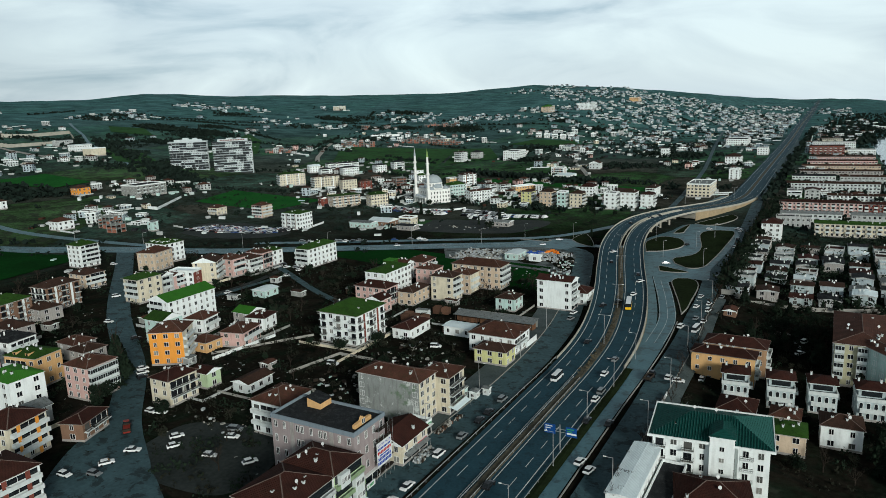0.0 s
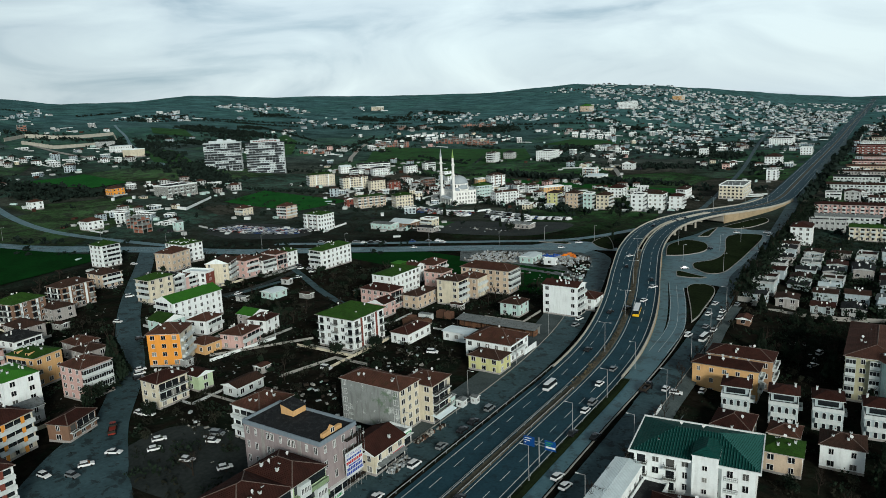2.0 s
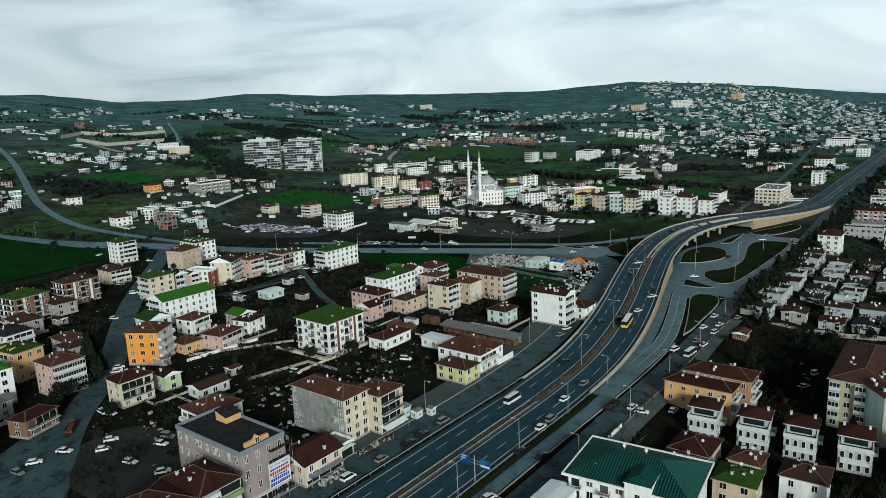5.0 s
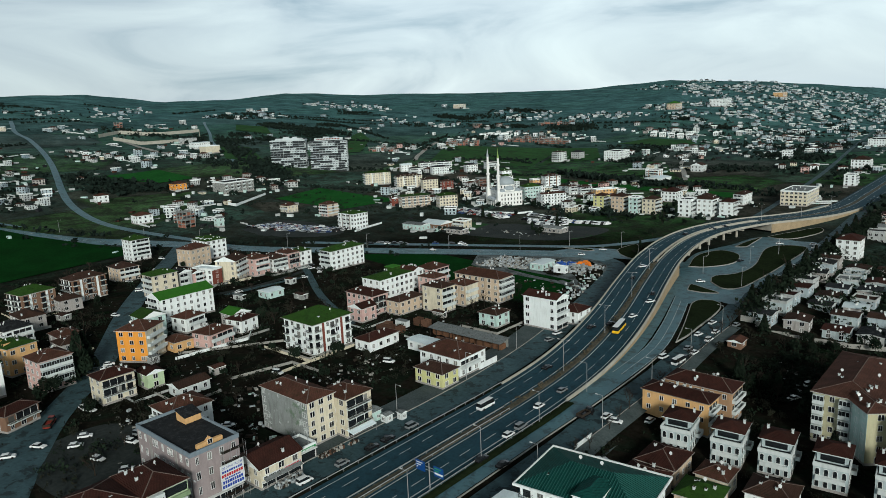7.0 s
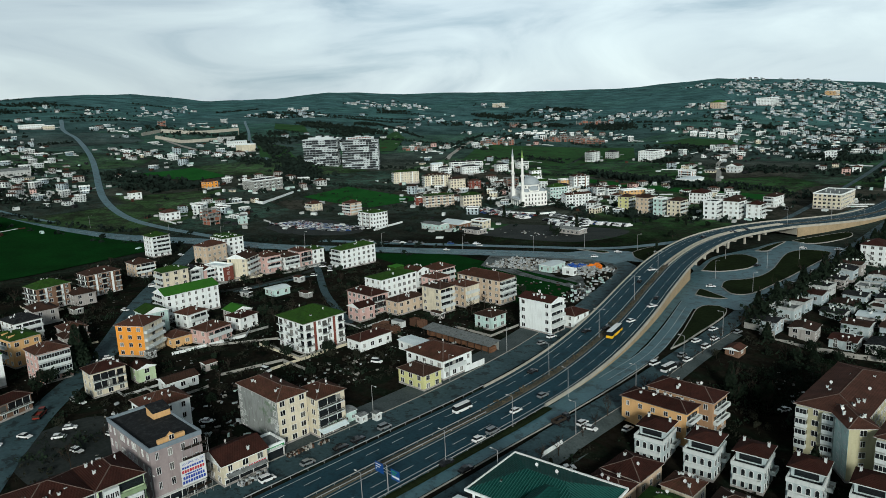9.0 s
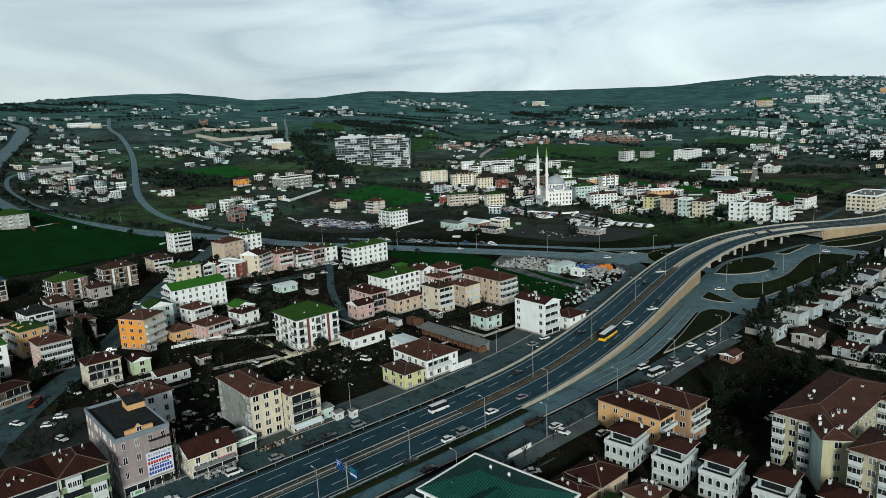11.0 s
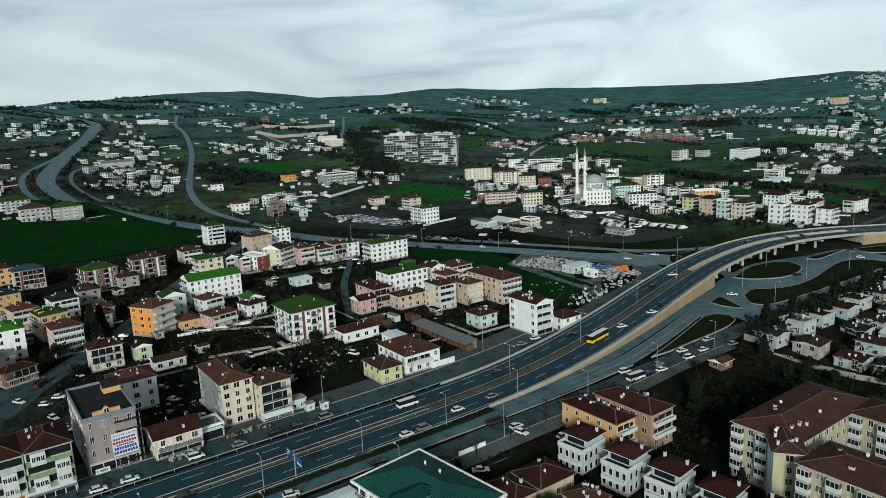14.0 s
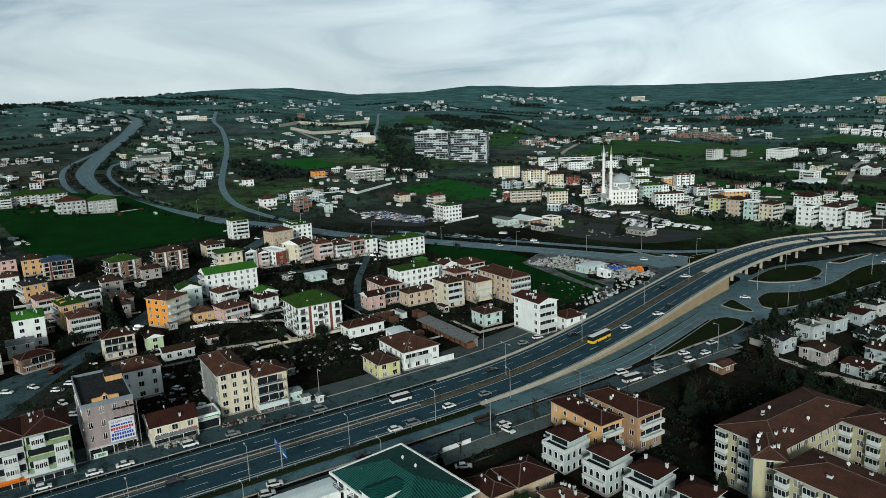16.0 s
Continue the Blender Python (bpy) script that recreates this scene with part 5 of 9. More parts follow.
# west of the town street
B(-246.4, 199.6, 12, 25.5, 11.2, 4, W_WHITE, R_BRIGHT, "gable", label="long white block with a bright green roof", chimneys=0, balconies="S", gap=2.8, win=(1.1, 1.5))
B(-209, 162.5, 12, 12, 12.4, 4, W_ORANGE, R_RUST, label="bright orange four-storey block with white balconies", rot=32, balconies="E", chimneys=4, side_wall=("E", W_CREAM))
B(-230, 176, 10, 10, 9.8, 3, W_CYAN, R_MOSS, "gable", label="pale cyan three-storey house with green roof", chimneys=0)
B(-178.9, 138.0, 8.5, 11, 8.6, 3, W_CREAM, R_RED, label="cream three-storey house with dark red roof", balconies="E", rail="bars", chimneys=4)
B(-178.5, 150.5, 7, 6, 5.4, 2, W_GREEN, R_RED, "gable", label="small light green gabled house", name="house", chimneys=1)
B(-183.5, 110, 7, 11, 5.4, 2, W_BROWN, R_RED, label="dark reddish brown two-storey house with balconies and a dark roof", name="house", chimneys=0, rot=20, balconies="E", rail="bars")
B(-208, 129.4, 11, 11, 11.2, 4, W_PINK, R_RUST, label="pink and lilac four-storey house with hipped roof", balconies="E", rail="glazed", rot=4)
B(-236, 127, 14, 10.5, 10.8, 3, W_AMBER, R_MOSS, "hip", ridge=1.6, dormers="S", label="cream and orange three-storey block with green roof", balconies="S", rot=10)
B(-219, 110.5, 16, 11, 12, 4, W_WHITE, R_BRIGHT, "hip", ridge=1.5, over=0.3, trim=W_WHITE, label="plain white four-storey block with green roof", gap=4)
B(-189, 93, 12, 12, 11, 4, W_CREAM, R_RED, label="cream and orange four-storey block with roof terraces", balconies="E", rot=12, accent=("E", W_ORANGE))
B(-163.4, 76, 14, 11, 11, 4, W_WHITE, R_RED, label="white four-storey block with red balcony panels", balconies="E", accent=("E", W_BRICK))
B(-265.8, 135.8, 13, 11, 9.2, 3, W_WHITE, R_DARK, label="grey white three-storey house with black roof", balconies="E", rot=8)
B(-246, 149, 10, 9, 6.4, 2, W_GREY, R_RUST, label="grey house with brown tiled roof", name="house", chimneys=1)
B(-235, 146, 9, 9, 6.2, 2, W_GREY, R_BROWN, label="grey house with brown tiled roof", name="house", chimneys=1)
B(-312, 159.5, 13, 16, 11, 4, W_BROWN, R_MOSS, label="brown four-storey block with white columns and mossy roof", balconies="SE", rail="bars", rot=10, accent=("ES", W_WHITE))
B(-316.5, 185.5, 11, 17, 11.2, 4, W_BROWN, R_BROWN, label="brown four-storey block with white columns", balconies="SE", rail="bars", rot=5, accent=("ES", W_WHITE))
B(-337, 215, 13, 11.5, 7.6, 3, W_BEIGE, R_BROWN, label="beige three-storey house with brown roof", balconies="E")
B(-385, 245.5, 12, 12, 13.4, 5, W_WHITE, R_MOSS, label="tall white five-storey block with dark green roof", rail="solid", balconies="E", chimneys=2)
B(-353, 277.5, 17, 14, 11.5, 4, W_WHITE, R_MOSS, "hip", ridge=2.2, dormers="SE", label="wide white four-storey block with dark green roof")
B(-338.5, 258.5, 12, 15, 10.6, 3, W_BEIGE, R_RUST, label="apricot three-storey block with brown roof", rot=12)
B(-289, 252.8, 12, 13, 11, 4, W_CREAM, R_BROWN, "gable", rot=30, skip="S", label="cream grey four-storey house with a plain gable wall", balconies="E", chimneys=3)
B(-290, 238.6, 14, 7, 8.4, 3, W_WHITE, R_WHITE, "flat", rot=14, label="white three-storey house with a dark red ground floor", side_wall=("E", W_BRICK), chimneys=0)
B(-287.5, 211, 10, 13.5, 11.6, 4, W_CREAM, R_MOSS, "hip", ridge=2.0, over=0.8, label="cream four-storey block with a green roof and lift house", balconies="S", chimneys=2)
B(-290, 223.6, 9, 7, 9.4, 3, W_WORN, R_DARK, "gable", label="grey three-storey house with a dark gabled roof", balconies="E", chimneys=1)
B(-291, 231, 9, 6.6, 7.6, 3, W_PINK, R_RUST, "gable", label="pale pink three-storey house with a tiled gable", balconies="E", chimneys=1)
B(-287, 267, 12, 10, 10.0, 3, W_PINK, R_RUST, label="white pink three-storey house with arched balconies", balconies="E")
B(-286.5, 279, 13, 10, 8, 3, W_WHITE, R_BROWN, label="white house with a dark brown roof", balconies="E", rail="glazed")
B(-287, 289, 12, 8.5, 9.4, 3, W_PINK, R_RUST, label="pink three-storey house with balconies", balconies="E", rail="bars")
B(-286, 298, 9, 8.6, 9.0, 3, W_WHITE, R_MOSS, label="white three-storey house with green roof")
B(-341, 129.5, 11.5, 15, 10.4, 4, W_BEIGE, R_BLUE, label="tan four-storey block with dark blue roof", balconies="E", rail="bars", accent=("E", W_BRICK))
B(-358, 118, 13, 11, 9.5, 3, W_AMBER, R_BROWN, label="orange three-storey house with a brown roof")
B(-362.7, 104, 15, 12, 9.2, 3, W_PINK, R_DARK, label="pale pink three-storey house with black roof")
B(-330, 105, 12, 10, 7, 2, W_WHITE, R_RUST, label="white two-storey house with tiled roof", name="house")
B(-294, 115, 12, 10.5, 9.6, 3, W_AMBER, R_DARK, label="orange and white three-storey house", balconies="S", rot=12)
B(-258, 119, 11, 10, 9.5, 3, W_PINK, R_RUST, label="red pink three-storey house with terrace", balconies="E", rot=10)
B(-440, 95, 18, 16, 11, 4, W_WHITE, R_MOSS, label="white block with a green roof beside the field")
B(-225.8, 191.2, 9, 10, 6.4, 2, W_WHITE, R_RUST, label="white two-storey house with tiled roof", name="house", balconies="E", rot=12)
B(-199.5, 187, 10, 12, 6.0, 2, W_PINK, R_RUST, label="pink two-storey house with rust roof", name="house", balconies="E", rot=12)
B(-205, 204, 9, 9.3, 5.8, 2, W_WHITE, R_RED, label="white two-storey house with dark red roof", name="house", rot=12)
B(-207, 176, 9, 8, 4.0, 1, W_AMBER, R_RUST, label="orange bungalow with rust roof", name="house", chimneys=0)
B(-216, 208, 9, 9, 5.2, 2, W_GREY, R_BRIGHT, "gable", label="grey house with a green sheet roof", name="house", chimneys=0)
B(-240.2, 243.6, 8, 9.5, 3.4, 1, W_CYAN, R_WHITE, "gable", label="pale blue metal shed", name="shed", chimneys=0, ridge=0.6)
B(-290, 150, 14, 10, 6, 2, W_GREY, R_BROWN, label="grey brown house among trees", name="house")
B(-305, 172, 12, 10, 5.6, 2, W_GREY, R_BROWN, label="weathered brown house with low roof", name="house")
s = Soup()
s.rings([[(-191.5, 276, 13.0), (-186.5, 276, 13.0), (-186.5, 281.5, 13.0), (-191.5, 281.5, 13.0)], [(-191.5, 276, 14.6), (-186.5, 276, 14.6), (-186.5, 281.5, 14.6), (-191.5, 281.5, 14.6)]])
rh = part("lift_house", s.mesh("lift_house", R_MOSS), lifted, "green sheet lift house", m=Matrix.Translation((187.0, -273.4, -T(-187.0, 273.4))))
s = Soup(); s.box(-191.8, -186.2, 275.7, 281.8, 14.6, 14.75); part("roof", s.mesh("roof", R_BRIGHT), rh)
B(-163, 156, 7, 11, 3.3, 1, W_DIM, R_BROWN, "gable", ridge=1.2, label="long low white outbuilding with a dark tiled roof", name="outbuilding", chimneys=0)
B(-204.5, 106.5, 7.5, 9, 5.2, 2, W_WORN, R_SLATE, "gable", ridge=1.5, label="grey gabled house with a sheet roof", name="house", chimneys=0)
# east of the highway, on the lower shelf
B(-28, 235, 19.5, 7.6, 10.2, 3, W_AMBER, R_RED, label="amber three-storey block with dark red roof", balconies="E", chimneys=5, win=(1.1, 1.3))
B(-25.7, 247, 19.7, 9.5, 10.2, 3, W_TAN, R_RED, label="tan three-storey block with dark red roof", balconies="E", chimneys=4)
B(-33, 482, 11.3, 14.5, 11.5, 4, W_WHITE, R_RED, label="white four-storey block with dark red roof", gap=2.8)
B(-6.7, 196, 9.5, 9, 5.8, 2, W_BEIGE, R_MOSS, label="peach house with a green roof and glazed porch", name="house", rot=3)
B(6.2, 205.5, 10, 9, 6.6, 2, W_WHITE, R_BROWN, label="white house with brown roof and arched windows", name="house", rot=3)
B(-20.4, 207, 10, 11, 4.8, 1, W_BEIGE, R_RED, label="beige bungalow with dark red roof", name="house", chimneys=1)
B(-20.5, 196.8, 10, 6.5, 4.8, 1, W_BEIGE, R_RED, label="beige bungalow with red roof", name="house", chimneys=1)
B(-7.6, 208.2, 7.5, 7.5, 4.8, 1, W_CREAM, R_RUST, label="cream bungalow with rust tiled roof and chimneys", name="house", chimneys=3)
B(-19, 152, 16, 14, 6.4, 2, W_BROWN, R_RED, label="house with a large dark red roof", name="house", rot=12)
B(-36.3, 151, 6.4, 26, 5.2, 1, W_WHITE, R_WHITE, "gable", label="long hall with a pale blue white sheet roof", name="hall", chimneys=0, ridge=0.4, over=0.3)
B(-29.6, 153, 5.6, 21, 4.6, 1, W_WHITE, R_DARK, "flat", label="low white annex with a black felt roof", name="outbuilding", chimneys=0)
B(-34.6, 303.8, 4.8, 6.4, 2.3, 1, W_BROWN, R_RUST, "gable", label="small dull brown hut with a rust tiled roof", name="hut", chimneys=0, ridge=0.9)
# the large block round a courtyard, in four wings
BIG = dict(name="apartment_building", cap=True, over=0.6, chimneys=6, gap=3.0, rail="glazed")
B(11.6, 267.5, 16, 37, 14.6, 5, W_STRAW, R_WEATHERED, label="west wing of the cream five-storey block with glazed balconies", balconies="S", ridge=2.2, **BIG)
B(16.6, 249.2, 6.6, 13, 14.6, 5, W_STRAW, R_WEATHERED, label="angled corner wing of the cream five-storey block", rot=38, ridge=1.6, side_wall=("W", W_CYAN), **BIG)
B(38, 248.5, 28, 14.5, 14.6, 5, W_STRAW, R_WEATHERED, label="south wing of the cream five-storey block with glazed balconies", balconies="S", ridge=2.2, **BIG)
B(36, 281.5, 33, 13, 14.6, 5, W_STRAW, R_WEATHERED, label="north wing of the cream five-storey block", balconies="S", ridge=2.2, **BIG)
# green-roofed white block beside the road, with its projecting gable
b = B(-22.9, 174.5, 26.7, 17.8, 11.8, 4, W_WHITE, R_METAL, trim=W_WHITE, label="white block with dark green standing-seam roof", balconies="S", rail="bars", rot=6, win=(1.4, 1.6), chimneys=4, over=1.0, ridge=3.4)
s = Soup()
s.box(0.0, 5.6, -10.4, -2.0, -1, 14.0)
part("stair_tower", s.mesh("stair_tower", W_WHITE), b)
part("stair_roof", hip_roof(9.4, 5.4, 14.0, 0.35, 1.3, R_METAL, "hip", W_WHITE), b, m=Matrix.Translation((2.8, -5.7, 0)) @ Matrix.Rotation(radians(90), 4, "Z"))
for k in range(4):
    part("window", window_mesh(1.0, 1.1), b, m=Matrix.Translation((2.8, -10.42, 1.9 + 2.9 * k)))
s = Soup()
s.box(6.4, 13.35, -9.9, -8.85, -1, 11.8)
wing = part("wing", s.mesh("wing", W_WHITE), b)
for k in range(4):
    for q in (8.1, 11.4):
        part("window", window_mesh(1.2, 1.6), wing, m=Matrix.Translation((q, -9.92, 0.9 + 2.95 * k)))
s = Soup()
for x0, x1, y0, y1 in ((-14.55, 14.55, -10.2, -9.85), (-14.55, 14.55, 9.85, 10.2), (-14.55, -14.3, -9.85, 9.85), (14.3, 14.55, -9.85, 9.85)):
    s.box(x0, x1, y0, y1, 11.7, 12.3)
part("gutter", s.mesh("gutter", W_WHITE), b, "white boxed gutter round the eaves")
# standing seams of the metal roof
SEAM = Soup()
for q in range(-21, 22):
    x = q * 0.66
    top = 3.4 if abs(x) < 4.9 else max(0.05, 3.4 * (14.35 - abs(x)) / (14.35 - 4.95))
    yt = -9.9 + 9.9 * min(1.0, top / 3.4)
    for u in (-0.06, 0.06):
        SEAM.face([(x + u, -9.9, 12.05), (x, -9.9, 12.25), (x, yt, 12.25 + top), (x + u, yt, 12.05 + top)])
for q in range(-14, 15):
    y = q * 0.66
    top = 3.4 * (1 - abs(y) / 9.9)
    xt = 14.35 - (14.35 - 4.95) * top / 3.4
    for u in (-0.06, 0.06):
        SEAM.face([(14.35, y + u, 12.05), (14.35, y, 12.25), (xt, y, 12.25 + top), (xt, y + u, 12.05 + top)])
part("roof_seams", SEAM.mesh("roof_seams", mat("seam_green", (0.026, 0.105, 0.095), (0.02, 0.08, 0.07), rough=0.4)), b)["kind"] = "stuff"

# ---- white villas in a row ----
for x, y in ((-22.9, 223.2), (-10.2, 225.2), (1.0, 227.6), (13.6, 228.4), (26.5, 230.0)):
    b = B(x, y, 7.6, 9.5, 6.4, 2, W_SHORE, R_DARK, "flat", trim=W_DIM, label="white villa with arched windows and a roof terrace", name="villa", group="row of white villas", faces="NW", chimneys=0, gap=2.4, win=(0.8, 1.4), rot=6)
    for k in range(2):
        for q in range(4):
            part("arched_window", arch_mesh(0.85, 1.7), b, m=Matrix.Translation((-2.85 + 1.9 * q, -4.77, 0.9 + 3.1 * k)))
        for q in range(3):
            part("arched_window", arch_mesh(0.85, 1.7), b, m=Matrix.Rotation(radians(90), 4, "Z") @ Matrix.Translation((-3.4 + 2.2 * q, -3.82, 0.9 + 3.1 * k)))
    part("balcony", balcony_mesh(3.6, 1.3, "solid"), b, m=Matrix.Rotation(radians(90), 4, "Z") @ Matrix.Translation((2.6, -3.8, 3.2)))
    part("balcony", balcony_mesh(6.4, 1.0, "solid"), b, m=Matrix.Translation((0, -4.75, 3.0)))
    s = Soup()
    s.box(-3.4, 3.4, -2.4, 4.4, 6.4, 8.9)
    part("attic", s.mesh("attic", W_SHORE), b)
    s = Soup()
    s.box(-2.6, 2.6, -2.46, -2.3, 6.9, 8.4, 0)
    part("terrace_door", s.mesh("terrace_door", CAR_GLASS), b)
    part("attic_roof", hip_roof(7.2, 7.0, 8.9, 0.7, 1.3, R_RED, "hip", W_DIM), b, m=Matrix.Translation((0, 1.0, 0)))
    for q in (-2.9, 2.9):
        part("chimney", chimney_mesh(), b, m=Matrix.Translation((q, 2.6, 9.7)))
# ---- copies for the distance ----


def proto(sx, sy, h, n, wall, roof, kind):
    """Meshes of a distant house: walls, roof, and its windows as one part."""
    a = Soup(); a.box(-sx / 2, sx / 2, -sy / 2, sy / 2, -2.5, h)
    w = Soup()
    st = h / n
    for f, (dx, dy, an) in FACES.items():
        L, off = (sx, sy / 2) if f in "SN" else (sy, sx / 2)
        cols = max(2, int(L / 3.2))
        r = radians(an)
        for k in range(n):
            for c in range(cols):
                xx = (c + 0.5) * L / cols - L / 2
                wd = 0.55 if (c + k) % 3 else 0.9
                w.box(xx - wd, xx + wd, -off - 0.06, -off + 0.05, k * st + 0.6, k * st + st - 0.4, 0, r)
                if n > 2 and k and c % 2 == 0:
                    w.box(xx - 1.3, xx + 1.3, -off - 1.0, -off + 0.02, k * st, k * st + 0.75, 1, r)
    return a.mesh("wall", wall), hip_roof(sx, sy, h, 0.5, min(sx, sy) * 0.2, roof, kind), w.mesh("glazing", CAR_GLASS, wall)


PROTO = []
pr = random.Random(5)
for k in range(26):
    n = (2, 2, 3, 1, 2, 2, 1, 2)[k % 8]
    PROTO.append(proto(pr.uniform(7.5, 11), pr.uniform(8, 13), n * 2.8, n, pr.choice((W_WHITE, W_DIM, W_DIM, W_WORN, W_SLATY, W_CREAM, W_PINK, W_SLATY, W_GREY, W_WORN, W_DIM)), pr.choice((R_RED, R_RUST, R_BROWN, R_SLATE, R_DARK, R_RUST, R_BROWN)), pr.choice(("hip", "hip", "flat", "gable"))))
# ten variants for beyond a kilometre, distance haze put into their wall colour
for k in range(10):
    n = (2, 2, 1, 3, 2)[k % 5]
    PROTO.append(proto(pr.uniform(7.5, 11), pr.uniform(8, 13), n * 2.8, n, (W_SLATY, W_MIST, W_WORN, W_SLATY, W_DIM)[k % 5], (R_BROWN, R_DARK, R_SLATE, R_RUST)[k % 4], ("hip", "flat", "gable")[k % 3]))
NEAR = list(dict.fromkeys((round(q[0], 2), round(q[1], 2)) for q in TAKEN))


def far_house(x, y, k, rot, scale=1.0, label="white rendered house in the distance", name="house", group="", gap=11.0):
    if any(abs(x - a) < gap and abs(y - b) < gap for a, b in TAKEN):
        return
    TAKEN.append((x, y))
    b = thing(name, label, "house", pose(x, y, T(x, y), 0, 0, rot) @ Matrix.Diagonal((scale, scale, scale, 1)), group)
    for nm, me in zip(("wall", "roof", "glazing"), PROTO[k % len(PROTO)]):
        o = part(nm, me, b)
        if nm == "glazing":
            o["kind"] = "stuff"


fr = random.Random(11)
SINGLE, JOINED, HOUSES = 260, [], [0]


def cluster(x, y, az, spread, n):
    """A loose hamlet of n houses round (x, y), wider across the line of az than along it."""
    d = radians(az)
    ang = fr.choice((0, 15, -20, 35))
    for q in range(n):
        for trial in range(6):
            u, v = fr.gauss(0, spread * 0.8), fr.gauss(0, max(18, spread * 1.0))
            px, py = x - math.sin(d) * u + math.cos(d) * v, y + math.cos(d) * u + math.sin(d) * v
            if not on_road(px, py, 9) and not any(abs(px - a) < 13 and abs(py - b) < 13 for a, b in TAKEN) and not (px > 40 and py > 560):
                break
        else:
            continue
        k, rot, sc = fr.randrange(26), ang + fr.choice((0, 90)), fr.uniform(0.58, 0.98)
        if HOUSES[0] < SINGLE:
            HOUSES[0] += 1
            far_house(px, py, k, rot, sc, gap=1)
        else:
            TAKEN.append((px, py))
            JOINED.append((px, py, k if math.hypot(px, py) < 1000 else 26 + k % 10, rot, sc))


# the quarter round the mosque, turned to its own street grid
Q = dict(rot=-31, faces="SE", name="apartment_building")
B(-543.1, 607.6, 12, 29.4, 13.6, 5, W_CREAM, R_MOSS, "hip", ridge=1.8, label="cream five-storey slab block with a mossy roof", balconies="S", chimneys=3, gap=2.6, accent=("E", W_WHITE), **Q)
B(-499.8, 615, 12, 29, 13.3, 5, W_CREAM, R_BROWN, "hip", ridge=2.2, label="cream five-storey block with gabled bays and dark roof", balconies="S", chimneys=4, gap=2.6, accent=("E", W_WHITE), dormers="E", **Q)
B(-468.4, 615.3, 11, 16.8, 11.7, 4, W_CREAM, R_BROWN, "hip", ridge=2.0, label="cream four-storey block with a dark brown roof", chimneys=2, gap=2.8, **Q)
for k in range(4):
    B(-585.3 + 5.6 * k, 733.2 + 9.4 * k, 12, 10.8, 10.4, 3, W_WHITE, R_DARK, "hip", ridge=1.8, label="white three-storey terrace house with dark roof and balconies", balconies="E", chimneys=2, gap=2.6, group="white terrace behind the mosque", **Q)
for x, y, sy in ((-545, 720, 22), (-523.8, 757.7, 15.6), (-521.1, 796.8, 15.4), (-560, 690, 14)):
    B(x, y, 11, sy, 9.6, 3, W_WHITE, R_DARK, "hip", ridge=1.8, label="white three-storey house with a dark roof and balconies", balconies="E", chimneys=2, gap=2.7, **Q)
B(-456.1, 630.2, 8, 13.1, 8.7, 3, W_BRICK, R_RUST, "hip", label="dark red three-storey house with a rust tiled roof", chimneys=1, **Q)
B(-421.4, 512.7, 9, 6.6, 7.5, 2, W_BRICK, R_RUST, "gable", label="brick red two-storey house with a tiled roof", chimneys=1, **Q)
B(-402, 520.1, 13, 27.4, 10.8, 4, W_BEIGE, R_MOSS, "hip", ridge=1.2, over=1.0, label="peach four-storey block with long balconies and pale green roof", balconies="E", rail="glazed", gap=2.6, chimneys=2, **Q)
B(-374.2, 534.5, 12, 17.1, 11.5, 4, W_CREAM, R_MOSS, "hip", ridge=2.2, over=0.9, label="cream four-storey block with a grey green hipped roof", gap=2.6, chimneys=1, **Q)
B(-330.6, 608.1, 12, 17.3, 13.6, 4, W_CYAN, R_MOSS, "hip", label="pale cyan four-storey block with a dark green roof", balconies="E", chimneys=2, gap=2.6, **Q)
B(-340, 632, 11, 14, 11, 4, W_WHITE, R_DARK, "hip", label="white four-storey block with a dark green roof", chimneys=2, gap=2.6, **Q)
B(-294.7, 588.6, 11, 24.4, 11.3, 4, W_WHITE, R_RUST, "gable", ridge=1.2, label="white four-storey block with a low brown roof", balconies="E", chimneys=2, gap=2.7, **Q)
B(-359.9, 691.2, 11, 17.5, 12.7, 4, W_WHITE, R_BROWN, "hip", dormers="E", label="white four-storey block with dormers in a brown roof", accent=("E", W_BROWN), chimneys=3, gap=2.7, **Q)
B(-594, 708.9, 10, 14.6, 8.6, 3, W_WHITE, R_WHITE, "gable", ridge=2.0, label="white three-storey gabled house", chimneys=0, gap=3, **Q)
B(-313.6, 655.8, 9, 8.8, 8.4, 3, W_WHITE, R_BROWN, "hip", label="white three-storey house with dark roof", balconies="E", chimneys=3, **Q)
B(-302.3, 661.6, 9, 12.6, 7.8, 3, W_WHITE, R_BROWN, "hip", label="white three-storey house with dark roof", balconies="E", chimneys=4, **Q)
B(-280, 662.3, 9, 24.3, 6.6, 2, W_AMBER, R_WHITE, "flat", label="peach two-storey row with a pale flat roof", chimneys=1, **Q)
B(-378, 690, 9, 12, 8, 3, W_AMBER, R_BROWN, "flat", label="unpainted orange brick house under construction", chimneys=0, **Q)
B(-395, 668, 10, 14, 8, 3, W_DIM, R_MOSS, "gable", label="grey three-storey house with a green gabled roof", chimneys=1, **Q)
B(-425, 700, 9, 12, 8.4, 3, W_WHITE, R_MOSS, "hip", label="white three-storey house with a green roof", chimneys=1, **Q)
B(-452, 735, 10, 12, 9, 3, W_WHITE, R_MOSS, "hip", label="white three-storey house with a green roof", chimneys=1, **Q)
B(-425.3, 436.1, 11.4, 12.1, 10.8, 4, W_PINK, R_RUST, "hip", side_wall=("E", W_BEIGE), label="salmon four-storey block with a rust tiled roof", name="apartment_building", balconies="SE", faces="SE", chimneys=3)
